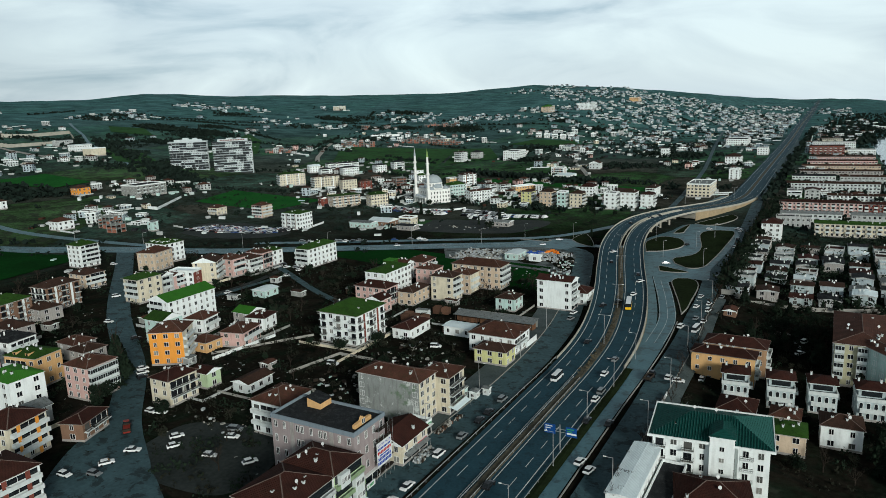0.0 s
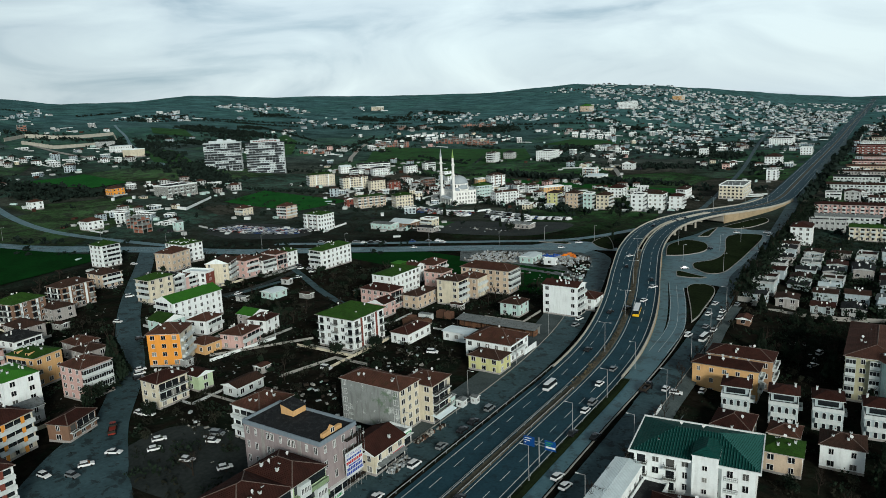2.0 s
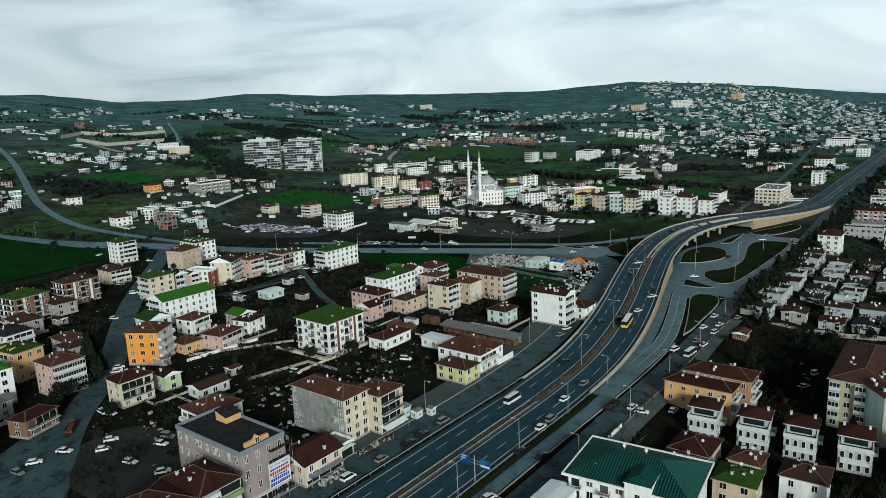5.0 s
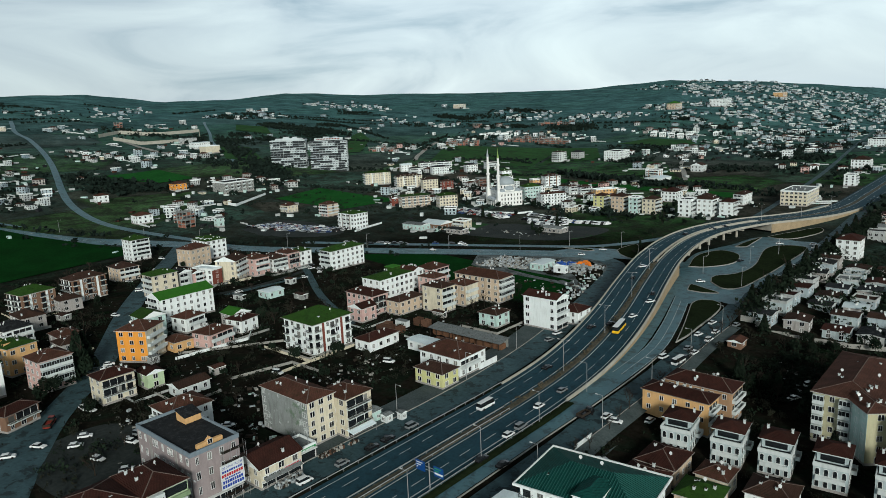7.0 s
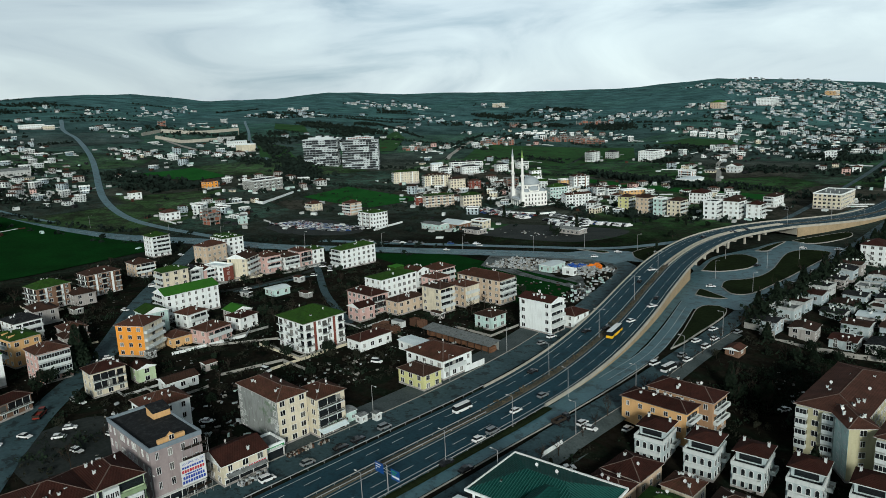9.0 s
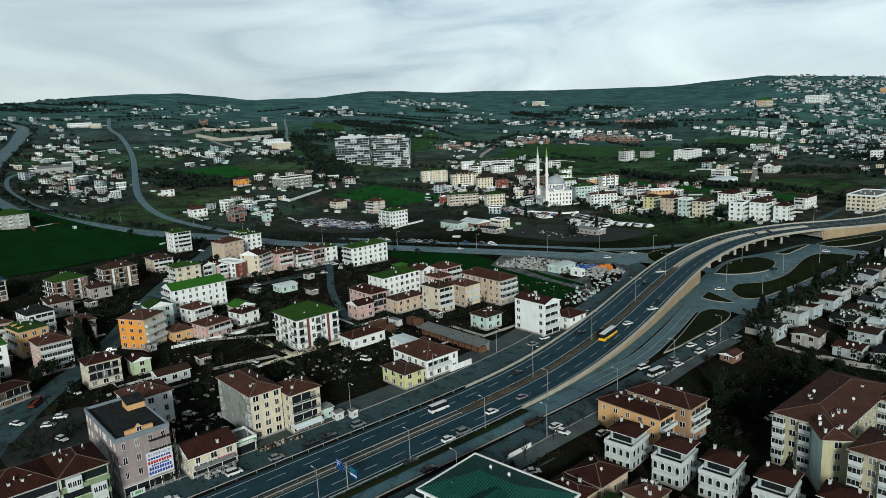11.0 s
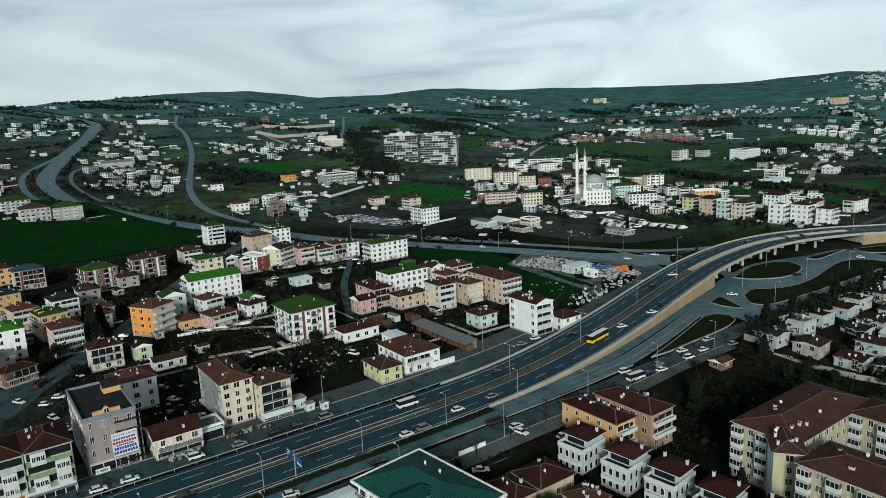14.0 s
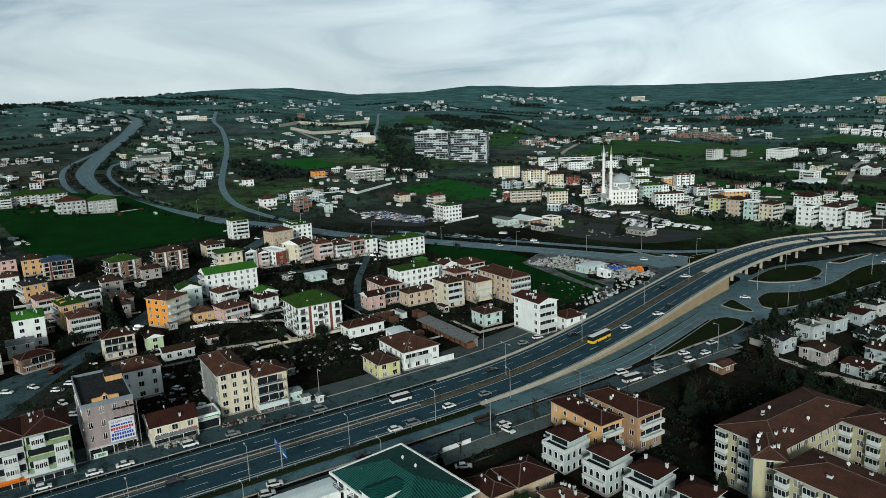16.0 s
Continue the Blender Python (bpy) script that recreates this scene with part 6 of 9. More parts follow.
B(-360.3, 406.1, 17.7, 14.8, 12.4, 4, W_WHITE, R_MOSS, "hip", ridge=2.0, accent=("S", W_GREY), gap=2.6, label="white four-storey block with grey bays and dark green roof", name="apartment_building", balconies="S", faces="SE", chimneys=4, trim=W_WHITE)
B(-465.3, 423.7, 10.7, 11.2, 6.4, 2, W_CREAM, R_RUST, "hip", label="cream two-storey house with a brown tiled roof", name="house", balconies="S", faces="SE", chimneys=2)
B(-313.2, 427.7, 19.4, 10, 4.6, 1, W_CYAN, R_SLATE, "gable", ridge=0.8, label="long grey blue sheet metal workshop", name="shed", faces="SE", chimneys=0)
B(-304.3, 442, 19, 16, 4.2, 1, W_BROWN, R_WHITE, "gable", ridge=2.2, label="brown workshop with a pale blue sheet gable roof", name="shed", faces="SE", chimneys=0)
B(-288, 452, 11.4, 9, 6.1, 2, W_CREAM, R_RUST, "flat", label="cream two-storey house with a roof terrace", name="house", balconies="S", faces="SE", chimneys=1)
B(-172, 634, 11, 24, 7.6, 2, W_WORN, R_BROWN, "hip", ridge=1.4, label="grey two-storey building with a broad dark roof", name="apartment_building", faces="SE", chimneys=1)
B(-146, 651, 9, 20, 9.0, 3, W_WHITE, R_BROWN, "hip", label="white three-storey block with a brown roof", name="apartment_building", balconies="S", faces="SE", chimneys=1)
B(-106, 667, 20, 36, 11.6, 4, W_CREAM, R_SLATE, "flat", win=(1.9, 1.4), gap=2.8, label="cream four-storey building with window bands and flat roof", name="apartment_building", faces="SE", chimneys=4)
B(-291.3, 799.1, 15.4, 11.9, 8.8, 3, W_WHITE, R_SLATE, "flat", accent=("SE", W_RUSTY), label="white and rust striped three-storey building", name="apartment_building", balconies="S", faces="SE", chimneys=0)
B(-271.3, 764.2, 19, 25.9, 5.3, 1, W_WHITE, R_WHITE, "gable", ridge=0.6, label="low white hall with a sheet roof", name="hall", faces="SE", chimneys=0)
B(-268, 870, 13, 15, 7.5, 2, W_DIM, R_BROWN, "gable", label="pale house with a brown gabled roof", name="house", faces="SE", chimneys=1)
B(-478, 900, 13, 17, 14.2, 5, W_WHITE, R_BROWN, "hip", ridge=1.5, label="white five-storey block with stacked balconies", name="apartment_building", balconies="SE", faces="SE", chimneys=2)
B(-474, 944.7, 14, 14, 9.5, 3, W_WORN, R_DARK, "hip", label="grey three-storey block with a dark roof", name="apartment_building", faces="SE", chimneys=1)
# factory halls on the rising ground
B(-933, 612, 16, 26, 9.0, 2, W_WHITE, R_WHITE, "gable", ridge=0.7, label="white factory hall with a pale sheet roof", name="hall", faces="SE", chimneys=0)
B(-872, 592, 18, 22, 10.0, 2, W_CREAM, R_WHITE, "flat", label="cream factory hall with a flat roof", name="hall", faces="", chimneys=0)
B(-1006, 634, 14, 24, 8.0, 2, W_WORN, R_SLATE, "gable", ridge=0.8, label="grey factory hall with a sheet roof", name="hall", faces="SE", chimneys=0)


def shell(x, y, rot, sx, sy, n, label="unfinished brick house with bare floor slabs", top=True):
    """A house under construction: slabs on columns, brick infill with open window holes."""
    z0 = T(x, y)
    b = thing("unfinished_house", label, "house", pose(x, y, z0, 0, 0, rot), "houses under construction")
    st = 2.9
    slabs, cols, fill = Soup(), Soup(), Soup()
    for k in range(1, n + 1):
        slabs.box(-sx / 2 - 0.4, sx / 2 + 0.4, -sy / 2 - 0.4, sy / 2 + 0.4, k * st - 0.28, k * st)
    nx_, ny_ = max(2, int(sx / 3.6)), max(2, int(sy / 3.6))
    for i in range(nx_ + 1):
        for j in range(ny_ + 1):
            if i in (0, nx_) or j in (0, ny_):
                px, py = -sx / 2 + sx * i / nx_, -sy / 2 + sy * j / ny_
                cols.box(px - 0.2, px + 0.2, py - 0.2, py + 0.2, -2, n * st + (1.3 if top else 0))
    rnd = random.Random(int(abs(x) + abs(y)))
    for k in range(n):
        for f, (dx, dy, an) in FACES.items():
            L, off, m_ = (sx, sy / 2, nx_) if f in "SN" else (sy, sx / 2, ny_)
            for c in range(m_):
                w = L / m_
                u = -L / 2 + w * c
                r = radians(an)
                q = rnd.random()
                if q < 0.3:
                    continue
                z1 = k * st + (0.9 if q < 0.75 else st - 0.28)
                fill.box(u + 0.2, u + w - 0.2, -off + 0.05, -off + 0.25, k * st - (2 if k == 0 else 0), z1, 0, r)
    part("floor_slab", slabs.mesh("floor_slab", W_BARE), b)
    part("frame", cols.mesh("frame", W_BARE), b)
    part("brick_infill", fill.mesh("brick_infill", W_RAWBRICK), b)["kind"] = "stuff"


for x0, y0, x1, y1, n in ((-750, 972, -700, 1004, 6), (-690, 1072, -640, 1094, 5), (-632, 1083, -583, 1102, 5), (-785, 1314, -722, 1360, 6), (-775, 812, -752, 850, 3), (-690, 1100, -630, 1130, 5)):
    for k in range(n):
        u = (k + 0.5) / n
        shell(x0 + (x1 - x0) * u, y0 + (y1 - y0) * u, math.degrees(math.atan2(y1 - y0, x1 - x0)), 0.82 * math.hypot(x1 - x0, y1 - y0) / n, 9.0, 2 + (k % 2))
shell(-870, 1215, 20, 16, 12, 3)
shell(-1258, 640, 60, 14, 10, 3)
shell(-438, 672, -31, 12, 13, 3, top=False)
for k in range(5):
    B(-490 + 14.2 * k, 1236 + 4.6 * k, 10.5, 10, 7.5, 2, W_WHITE, R_DARK, "flat", rot=18, label="white two-storey terrace house in a row on the slope", name="house", group="row on the slope", balconies="S", faces="SE", chimneys=0)
B(-244, 589, 9.9, 11.4, 11.8, 4, W_YELLOW, R_BROWN, "hip", label="olive four-storey building with a brown tiled roof", name="apartment_building", balconies="E", faces="SE", chimneys=1)
B(-222, 581, 11.0, 12.6, 13.3, 4, W_BEIGE, R_BROWN, "hip", label="beige four-storey building with a brown tiled roof", name="apartment_building", balconies="E", faces="SE", chimneys=1)
B(-206, 575, 7.6, 8.8, 13.6, 4, W_CYAN, R_DARK, "flat", label="pale blue four-storey building with a dark flat roof", name="apartment_building", balconies="E", faces="SE", chimneys=1)
B(-194, 580, 10.9, 12.5, 12.3, 4, W_CREAM, R_BROWN, "hip", label="cream four-storey building with a brown tiled roof", name="apartment_building", balconies="E", faces="SE", chimneys=1)
B(-163, 575, 10.1, 11.6, 13.5, 4, W_WHITE, R_DARK, "flat", label="white four-storey building with a dark flat roof", name="apartment_building", balconies="E", faces="SE", chimneys=1)
B(-150, 583, 11.9, 13.7, 13.6, 4, W_WHITE, R_BROWN, "hip", label="white four-storey building with a brown tiled roof", name="apartment_building", balconies="E", faces="SE", chimneys=1)
B(-135, 585, 9.9, 11.4, 11.6, 4, W_WHITE, R_RED, "hip", label="white four-storey building with a dark red roof", name="apartment_building", balconies="E", faces="SE", chimneys=1)
B(-207, 650, 13.8, 15.9, 9.3, 3, W_WHITE, R_RED, "hip", label="white three-storey building with a dark red roof", name="apartment_building", balconies="E", faces="SE", chimneys=1)
B(-412, 944, 21.9, 32.8, 13.3, 4, W_WHITE, R_DARK, "flat", label="white four-storey building with a dark flat roof", name="apartment_building", balconies="E", faces="SE", chimneys=1)
B(-589, 447, 22.8, 34.1, 10.2, 3, W_BARE, R_DARK, "flat", label="bare concrete three-storey building with a dark flat roof", name="apartment_building", balconies="E", faces="SE", chimneys=1)
B(-635, 411, 11.4, 13.1, 6.8, 2, W_ORANGE, R_RUST, "hip", label="orange two-storey building with a rust tiled roof", name="house", balconies="", faces="SE", chimneys=0)
B(-577, 109, 9.6, 11.0, 8.8, 4, W_WORN, R_MOSS, "hip", label="white four-storey building with a mossy green roof", name="apartment_building", balconies="SE", faces="SE", chimneys=1)
B(-587, 125, 19.6, 22.5, 8.0, 4, W_WORN, R_MOSS, "hip", label="white four-storey building with a mossy green roof", name="apartment_building", balconies="SE", faces="SE", chimneys=1)
B(-577, 145, 18.3, 21.0, 9.4, 4, W_WORN, R_MOSS, "hip", label="white four-storey building with a mossy green roof", name="apartment_building", balconies="SE", faces="SE", chimneys=1)
B(-544, 155, 18.1, 20.9, 10.2, 3, W_WORN, R_RUST, "hip", label="white three-storey building with a rust tiled roof", name="apartment_building", balconies="E", faces="SE", chimneys=1)
B(-546, 178, 18.8, 21.7, 10.6, 4, W_WORN, R_MOSS, "hip", label="white four-storey building with a mossy green roof", name="apartment_building", balconies="SE", faces="SE", chimneys=1)
B(-505, 308, 11.2, 12.9, 6.8, 2, W_WHITE, R_RUST, "hip", label="white two-storey building with a rust tiled roof", name="house", balconies="", faces="SE", chimneys=0)
shell(-480, 331, 10, 11, 12, 3)
shell(-461, 322, 10, 9, 9, 2)
B(-442, 339, 5.1, 5.9, 6.8, 2, W_CYAN, R_SLATE, "gable", label="grey blue two-storey building with a grey roof", name="house", balconies="", faces="SE", chimneys=0)
B(-625, 328, 8.9, 10.2, 6.8, 2, W_WHITE, R_RUST, "hip", label="white two-storey building with a rust tiled roof", name="house", balconies="", faces="SE", chimneys=0)
B(-800, 268, 18, 34, 6.0, 1, W_WORN, R_SLATE, "gable", ridge=2.6, label="grey hall with a curved sheet roof", name="hall", balconies="", faces="SE", chimneys=0)
B(-1260, 419, 22.6, 33.9, 6.8, 2, W_WHITE, R_WHITE, "flat", label="white two-storey building with a white flat roof", name="house", balconies="", faces="SE", chimneys=0)
B(-1239, 439, 13.0, 15.0, 6.8, 2, W_CREAM, R_WHITE, "flat", label="cream two-storey building with a white flat roof", name="house", balconies="", faces="SE", chimneys=0)
B(-150, 1301, 32.8, 49.2, 10.2, 3, W_WHITE, R_DARK, "flat", label="white three-storey building with a dark flat roof", name="apartment_building", balconies="E", faces="SE", chimneys=1)
B(-93, 789, 10.0, 11.5, 10.1, 4, W_WHITE, R_DARK, "flat", label="white four-storey building with a dark flat roof", name="apartment_building", balconies="E", faces="SE", chimneys=1)
B(-589, 1837, 34.8, 52.1, 17.0, 5, W_WHITE, R_DARK, "flat", label="white five-storey building with a dark flat roof", name="apartment_building", balconies="E", faces="SE", chimneys=1)
B(-576, 2286, 27.8, 41.7, 13.6, 4, W_AMBER, R_DARK, "flat", label="yellow four-storey building with a dark flat roof", name="apartment_building", balconies="E", faces="SE", chimneys=1)
B(-114, 950, 18.0, 20.7, 10.2, 3, W_WHITE, R_BROWN, "hip", label="white three-storey building with a brown tiled roof", name="apartment_building", balconies="E", faces="SE", chimneys=1)
B(-641, 1680, 23.1, 34.6, 13.6, 4, W_BEIGE, R_BRIGHT, "hip", label="beige four-storey building with a green roof", name="apartment_building", balconies="E", faces="SE", chimneys=1)
B(-1193, 1549, 19.6, 29.4, 10.2, 3, W_CREAM, R_DARK, "flat", label="cream three-storey building with a dark flat roof", name="apartment_building", balconies="E", faces="SE", chimneys=1)
B(-93, 1095, 14.0, 16.1, 9.9, 3, W_WHITE, R_DARK, "flat", label="white three-storey building with a dark flat roof", name="apartment_building", balconies="E", faces="SE", chimneys=1)
B(-220, 1054, 10.5, 12.1, 10.2, 3, W_WHITE, R_DARK, "flat", label="white three-storey building with a dark flat roof", name="apartment_building", balconies="E", faces="SE", chimneys=1)
cluster(-391, 644, 133, 18, 6)
cluster(-644, 281, 167, 19, 4)
cluster(-435, 664, 134, 13, 4)
cluster(-680, 148, 177, 22, 6)
cluster(-679, 230, 171, 29, 8)
cluster(-599, 490, 151, 20, 7)
cluster(-646, 478, 154, 20, 8)
cluster(-317, 884, 118, 22, 5)
cluster(-814, 129, 179, 19, 6)
cluster(-826, 259, 171, 31, 4)
cluster(-144, 931, 99, 31, 10)
cluster(-840, 316, 168, 31, 7)
cluster(-894, 493, 151, 21, 6)
cluster(-437, 1006, 121, 17, 3)
cluster(-858, 539, 156, 26, 6)
cluster(-906, 452, 161, 26, 5)
cluster(-991, 319, 169, 36, 9)
cluster(-332, 1064, 107, 55, 12)
cluster(-389, 1127, 116, 18, 5)
cluster(-833, 768, 145, 14, 4)
cluster(-769, 880, 138, 28, 7)
cluster(-731, 944, 135, 19, 4)
cluster(-1115, 210, 175, 25, 6)
cluster(-233, 1213, 101, 60, 14)
cluster(-596, 1139, 124, 30, 6)
cluster(-759, 1012, 134, 36, 10)
cluster(-669, 1136, 127, 42, 14)
cluster(-512, 1287, 118, 43, 14)
cluster(-748, 1130, 130, 43, 12)
cluster(-1215, 540, 162, 34, 6)
cluster(-976, 991, 141, 23, 4)
cluster(-364, 1347, 105, 80, 20)
cluster(-1247, 715, 150, 41, 6)
cluster(-1314, 418, 168, 59, 7)
cluster(-844, 1211, 131, 36, 5)
cluster(-941, 1194, 134, 31, 5)
cluster(-183, 1520, 97, 50, 14)
cluster(-787, 1436, 124, 65, 16)
cluster(-1089, 1197, 138, 79, 10)
cluster(-905, 1380, 128, 40, 5)
cluster(-1522, 184, 177, 66, 8)
cluster(-740, 1499, 121, 53, 8)
cluster(-699, 1551, 119, 27, 5)
cluster(-1458, 681, 160, 81, 10)
cluster(-1358, 943, 150, 41, 8)
cluster(-1552, 599, 163, 56, 6)
cluster(-667, 1676, 116, 28, 8)
cluster(-920, 1548, 125, 57, 6)
cluster(-1045, 1524, 129, 30, 4)
cluster(-1453, 1065, 148, 59, 8)
cluster(16, 1827, 89, 60, 14)
cluster(-414, 1790, 103, 120, 28)
cluster(-1653, 871, 157, 31, 4)
cluster(-1356, 1361, 139, 47, 8)
cluster(-1255, 1586, 133, 33, 4)
cluster(-1512, 1379, 142, 67, 18)
cluster(-198, 2111, 95, 86, 26)
cluster(-883, 2264, 111, 59, 12)
cluster(-700, 2431, 106, 124, 22)
cluster(-497, 2562, 101, 212, 46)
cluster(-326, 2677, 97, 154, 36)
cluster(56, 2916, 89, 71, 12)
cluster(-244, 3264, 94, 80, 20)
cluster(-17, 3349, 90, 136, 26)

for x, y, n, sp in ((-380, 600, 12, 40), (-430, 640, 12, 40), (-340, 650, 10, 35), (-250, 610, 10, 30), (-220, 650, 8, 30), (-300, 700, 8, 40), (-470, 600, 8, 30), (-560, 380, 6, 30), (-520, 360, 6, 25), (-700, 300, 5, 45), (-760, 250, 7, 40), (-900, 300, 7, 50), (-620, 100, 8, 20), (-720, 90, 12, 35), (-850, 420, 5, 50), (-1000, 520, 5, 60), (-1150, 250, 10, 60), (-1300, 300, 10, 70), (-900, 800, 8, 60), (-600, 760, 8, 50)):
    cluster(x, y, 140, sp, n)
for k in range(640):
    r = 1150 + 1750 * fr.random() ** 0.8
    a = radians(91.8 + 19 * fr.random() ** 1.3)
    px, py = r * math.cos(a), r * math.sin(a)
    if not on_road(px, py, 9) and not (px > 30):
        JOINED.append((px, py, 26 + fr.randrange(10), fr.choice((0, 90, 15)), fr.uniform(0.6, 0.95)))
        TAKEN.append((px, py))

# the many houses too far to tell apart, as one mesh
jv, jf, jm, jmats = [], [], [], []
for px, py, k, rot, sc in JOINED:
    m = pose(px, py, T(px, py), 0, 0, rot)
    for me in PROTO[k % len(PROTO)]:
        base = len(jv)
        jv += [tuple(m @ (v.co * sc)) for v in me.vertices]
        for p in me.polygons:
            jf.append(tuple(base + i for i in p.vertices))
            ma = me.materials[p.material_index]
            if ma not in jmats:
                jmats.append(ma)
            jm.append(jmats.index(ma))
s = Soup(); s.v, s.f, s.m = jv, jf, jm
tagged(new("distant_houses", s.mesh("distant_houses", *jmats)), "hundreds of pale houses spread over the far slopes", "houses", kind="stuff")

# plot walls, sheds and lean-tos round the far houses, too small to tell apart
ow = Soup()
orr = random.Random(77)
for px, py in TAKEN:
    d = math.hypot(px, py)
    if d < 430 or py < 60:
        continue
    for q in range(3 if d < 1200 else 1):
        ax, ay = px + orr.gauss(0, 16), py + orr.gauss(0, 16)
        if on_road(ax, ay, 4):
            continue
        z = T(ax, ay)
        a, c, h = orr.uniform(1.0, 3.5), orr.uniform(0.8, 2.2), orr.uniform(0.8, 2.8)
        ow.box(-a, a, -c, c, z - 0.6, z + h, orr.choice((0, 0, 1, 2, 2, 3, 4)), orr.choice((0.1, 0.6, 1.6, 2.2)), (ax, ay))
    if orr.random() < 0.45:
        L, an = orr.uniform(10, 34), orr.choice((0.0, 1.571, 0.44, 2.0))
        ax, ay = px + orr.gauss(0, 10), py + orr.gauss(0, 10)
        n = int(L / 5)
        for q in range(n):
            bx, by = ax + math.cos(an) * 5 * q, ay + math.sin(an) * 5 * q
            if not on_road(bx, by, 3):
                z = T(bx, by)
                ow.box(0, 5, -0.15, 0.15, z - 1, z + 1.1, 0 if L > 18 else 2, an, (bx, by))
tagged(new("distant_outbuildings", ow.mesh("distant_outbuildings", W_DIM, R_RUST, W_WORN, R_DARK, W_CYAN)), "small sheds and pale plot walls round the far houses", "outbuildings", kind="stuff")

# ---- bungalows and terraces by the shore ----
for j, y0 in enumerate((338, 354, 371, 388, 405, 421, 437, 452)):
    for i in range(7):
        x = -35.5 + 12.6 * i + fr.uniform(-0.8, 0.8)
        y = y0 + 0.28 * (x + 36) + fr.uniform(-1.5, 1.5)
        if fr.random() < 0.93:
            B(x, y, 9.6 if j % 2 else 9.0, fr.uniform(7.5, 10.5), fr.choice((3.4, 3.8, 5.2)), 1 if j else 2, fr.choice((W_WORN, W_SHORE, W_GREY, W_SLATY)), fr.choice((R_DARK, R_BROWN, R_DARK, R_RED, R_DARK, R_SLATE, R_WHITE)), fr.choice(("flat", "gable", "gable")), label="small white holiday bungalow with a dark low roof", name="bungalow", group="shore bungalows", chimneys=1, ridge=0.8, gap=3.4, faces="SE", rot=fr.uniform(-4, 4), trim=W_WORN)
ROWS_SHORE = dict(name="terrace", group="terraced rows", faces="SE", trim=W_WORN, gap=2.9)
for x, y, sx, sy, h, n, wall, roof, kind, bal, words in (
        (27, 523, 74, 10, 8.6, 3, W_CREAM, R_MOSS, "gable", "S", "long cream row of holiday flats with a green roof"),
        (-24, 545, 22, 9, 7.4, 2, W_WORN, R_DARK, "flat", "", "grey flat-roofed row of holiday flats"),
        (-14, 572, 40, 9, 6.4, 2, W_DIM, R_SLATE, "gable", "S", "weathered row with grey asbestos sheet roofs"),
        (34, 577, 44, 9, 6.4, 2, W_WORN, R_SLATE, "gable", "", "weathered row with grey asbestos sheet roofs"),
        (-9, 603, 56, 11, 10.6, 4, W_PINK, R_RED, "hip", "S", "salmon four-storey row with white balconies and red roof"),
        (47, 608, 54, 11, 10.6, 4, W_BRICK, R_RED, "hip", "S", "brick red four-storey row with white balconies"),
        (-31, 690, 12, 10, 6.4, 2, W_WHITE, R_DARK, "flat", "S", "small white house with a dark flat roof"),
        (-17, 694, 12, 14, 8.2, 3, W_WORN, R_RED, "gable", "", "grey house with a large dark red gabled roof"),
        (18, 690, 46, 8, 5.0, 2, W_WHITE, R_BROWN, "gable", "S", "low white row with a brown roof"),
        (-2, 742, 76, 11, 9.0, 3, W_DIM, R_BROWN, "gable", "S", "long white three-storey row with window bands"),
        (58, 748, 36, 11, 9.0, 3, W_WHITE, R_BROWN, "gable", "S", "white three-storey row with window bands"),
        (-20, 815, 40, 10, 7.0, 2, W_DIM, R_DARK, "gable", "S", "white two-storey row with a dark roof"),
        (26, 822, 44, 10, 7.0, 2, W_WORN, R_BROWN, "gable", "S", "grey white row with a dark roof"),
        (2, 880, 84, 9, 6.4, 2, W_GREY, R_BROWN, "gable", "", "low grey row with a dark brown roof"),
        (4, 940, 80, 9, 6.4, 2, W_BEIGE, R_RUST, "gable", "", "sand coloured row with a rust brown roof"),
        (5, 1000, 76, 9, 6.8, 2, W_PINK, R_RED, "gable", "S", "salmon row with a dark red roof"),
        (6, 1062, 74, 9, 6.8, 2, W_PINK, R_BROWN, "gable", "S", "salmon row with a brown roof"),
        (-14, 1150, 44, 12, 14.0, 4, W_BRICK, R_RED, "gable", "S", "dark red four-storey block with stepped gables"),
        (30, 1168, 34, 11, 8.0, 2, W_WHITE, R_SLATE, "flat", "S", "white two-storey row by the beach"),
        (-6, 1290, 60, 12, 10.0, 3, W_WHITE, R_SLATE, "flat", "S", "white three-storey block with a pale flat roof"),
        (-14, 1400, 40, 12, 9.0, 3, W_CREAM, R_BROWN, "hip", "S", "cream three-storey block with a brown roof")):
    B(x, y, sx, sy, h, n, wall, roof, kind, ridge=1.6, label=words, balconies=bal, chimneys=min(6, int(sx / 9)), rail="solid", rot=3, **ROWS_SHORE)
for k in range(44):
    far_house(fr.uniform(-38, 40), fr.uniform(640, 1290), fr.randrange(26), fr.choice((3, 93)), fr.uniform(0.55, 0.8), "small white holiday house between the rows", gap=8.5)
for k in range(70):
    y = fr.uniform(1330, 2300)
    far_house(fr.uniform(-36, -30 + np.interp(y, COAST_Y, COAST_X) * 1.1), y, fr.randrange(26), fr.choice((3, 93, 40)), fr.uniform(0.7, 1.1), "pale house near the beach", gap=13)

# ---- mosque ----
STONE = wall_mat("mosque_stone", (0.78, 0.78, 0.75), 0.15)
GREEN_TIP = mat("minaret_tip_green", (0.22, 0.34, 0.10), (0.16, 0.26, 0.08), rough=0.6)


def dome(s, x, y, z, r, slot=0, n=20, k=0.85):
    s.lathe([(r * math.cos(a), z + k * r * math.sin(a)) for a in [i * math.pi / 14 for i in range(7)]] + [(0.12 * r, z + k * r * 0.995), (0.05, z + k * r * 1.12)], n, (x, y), slot)


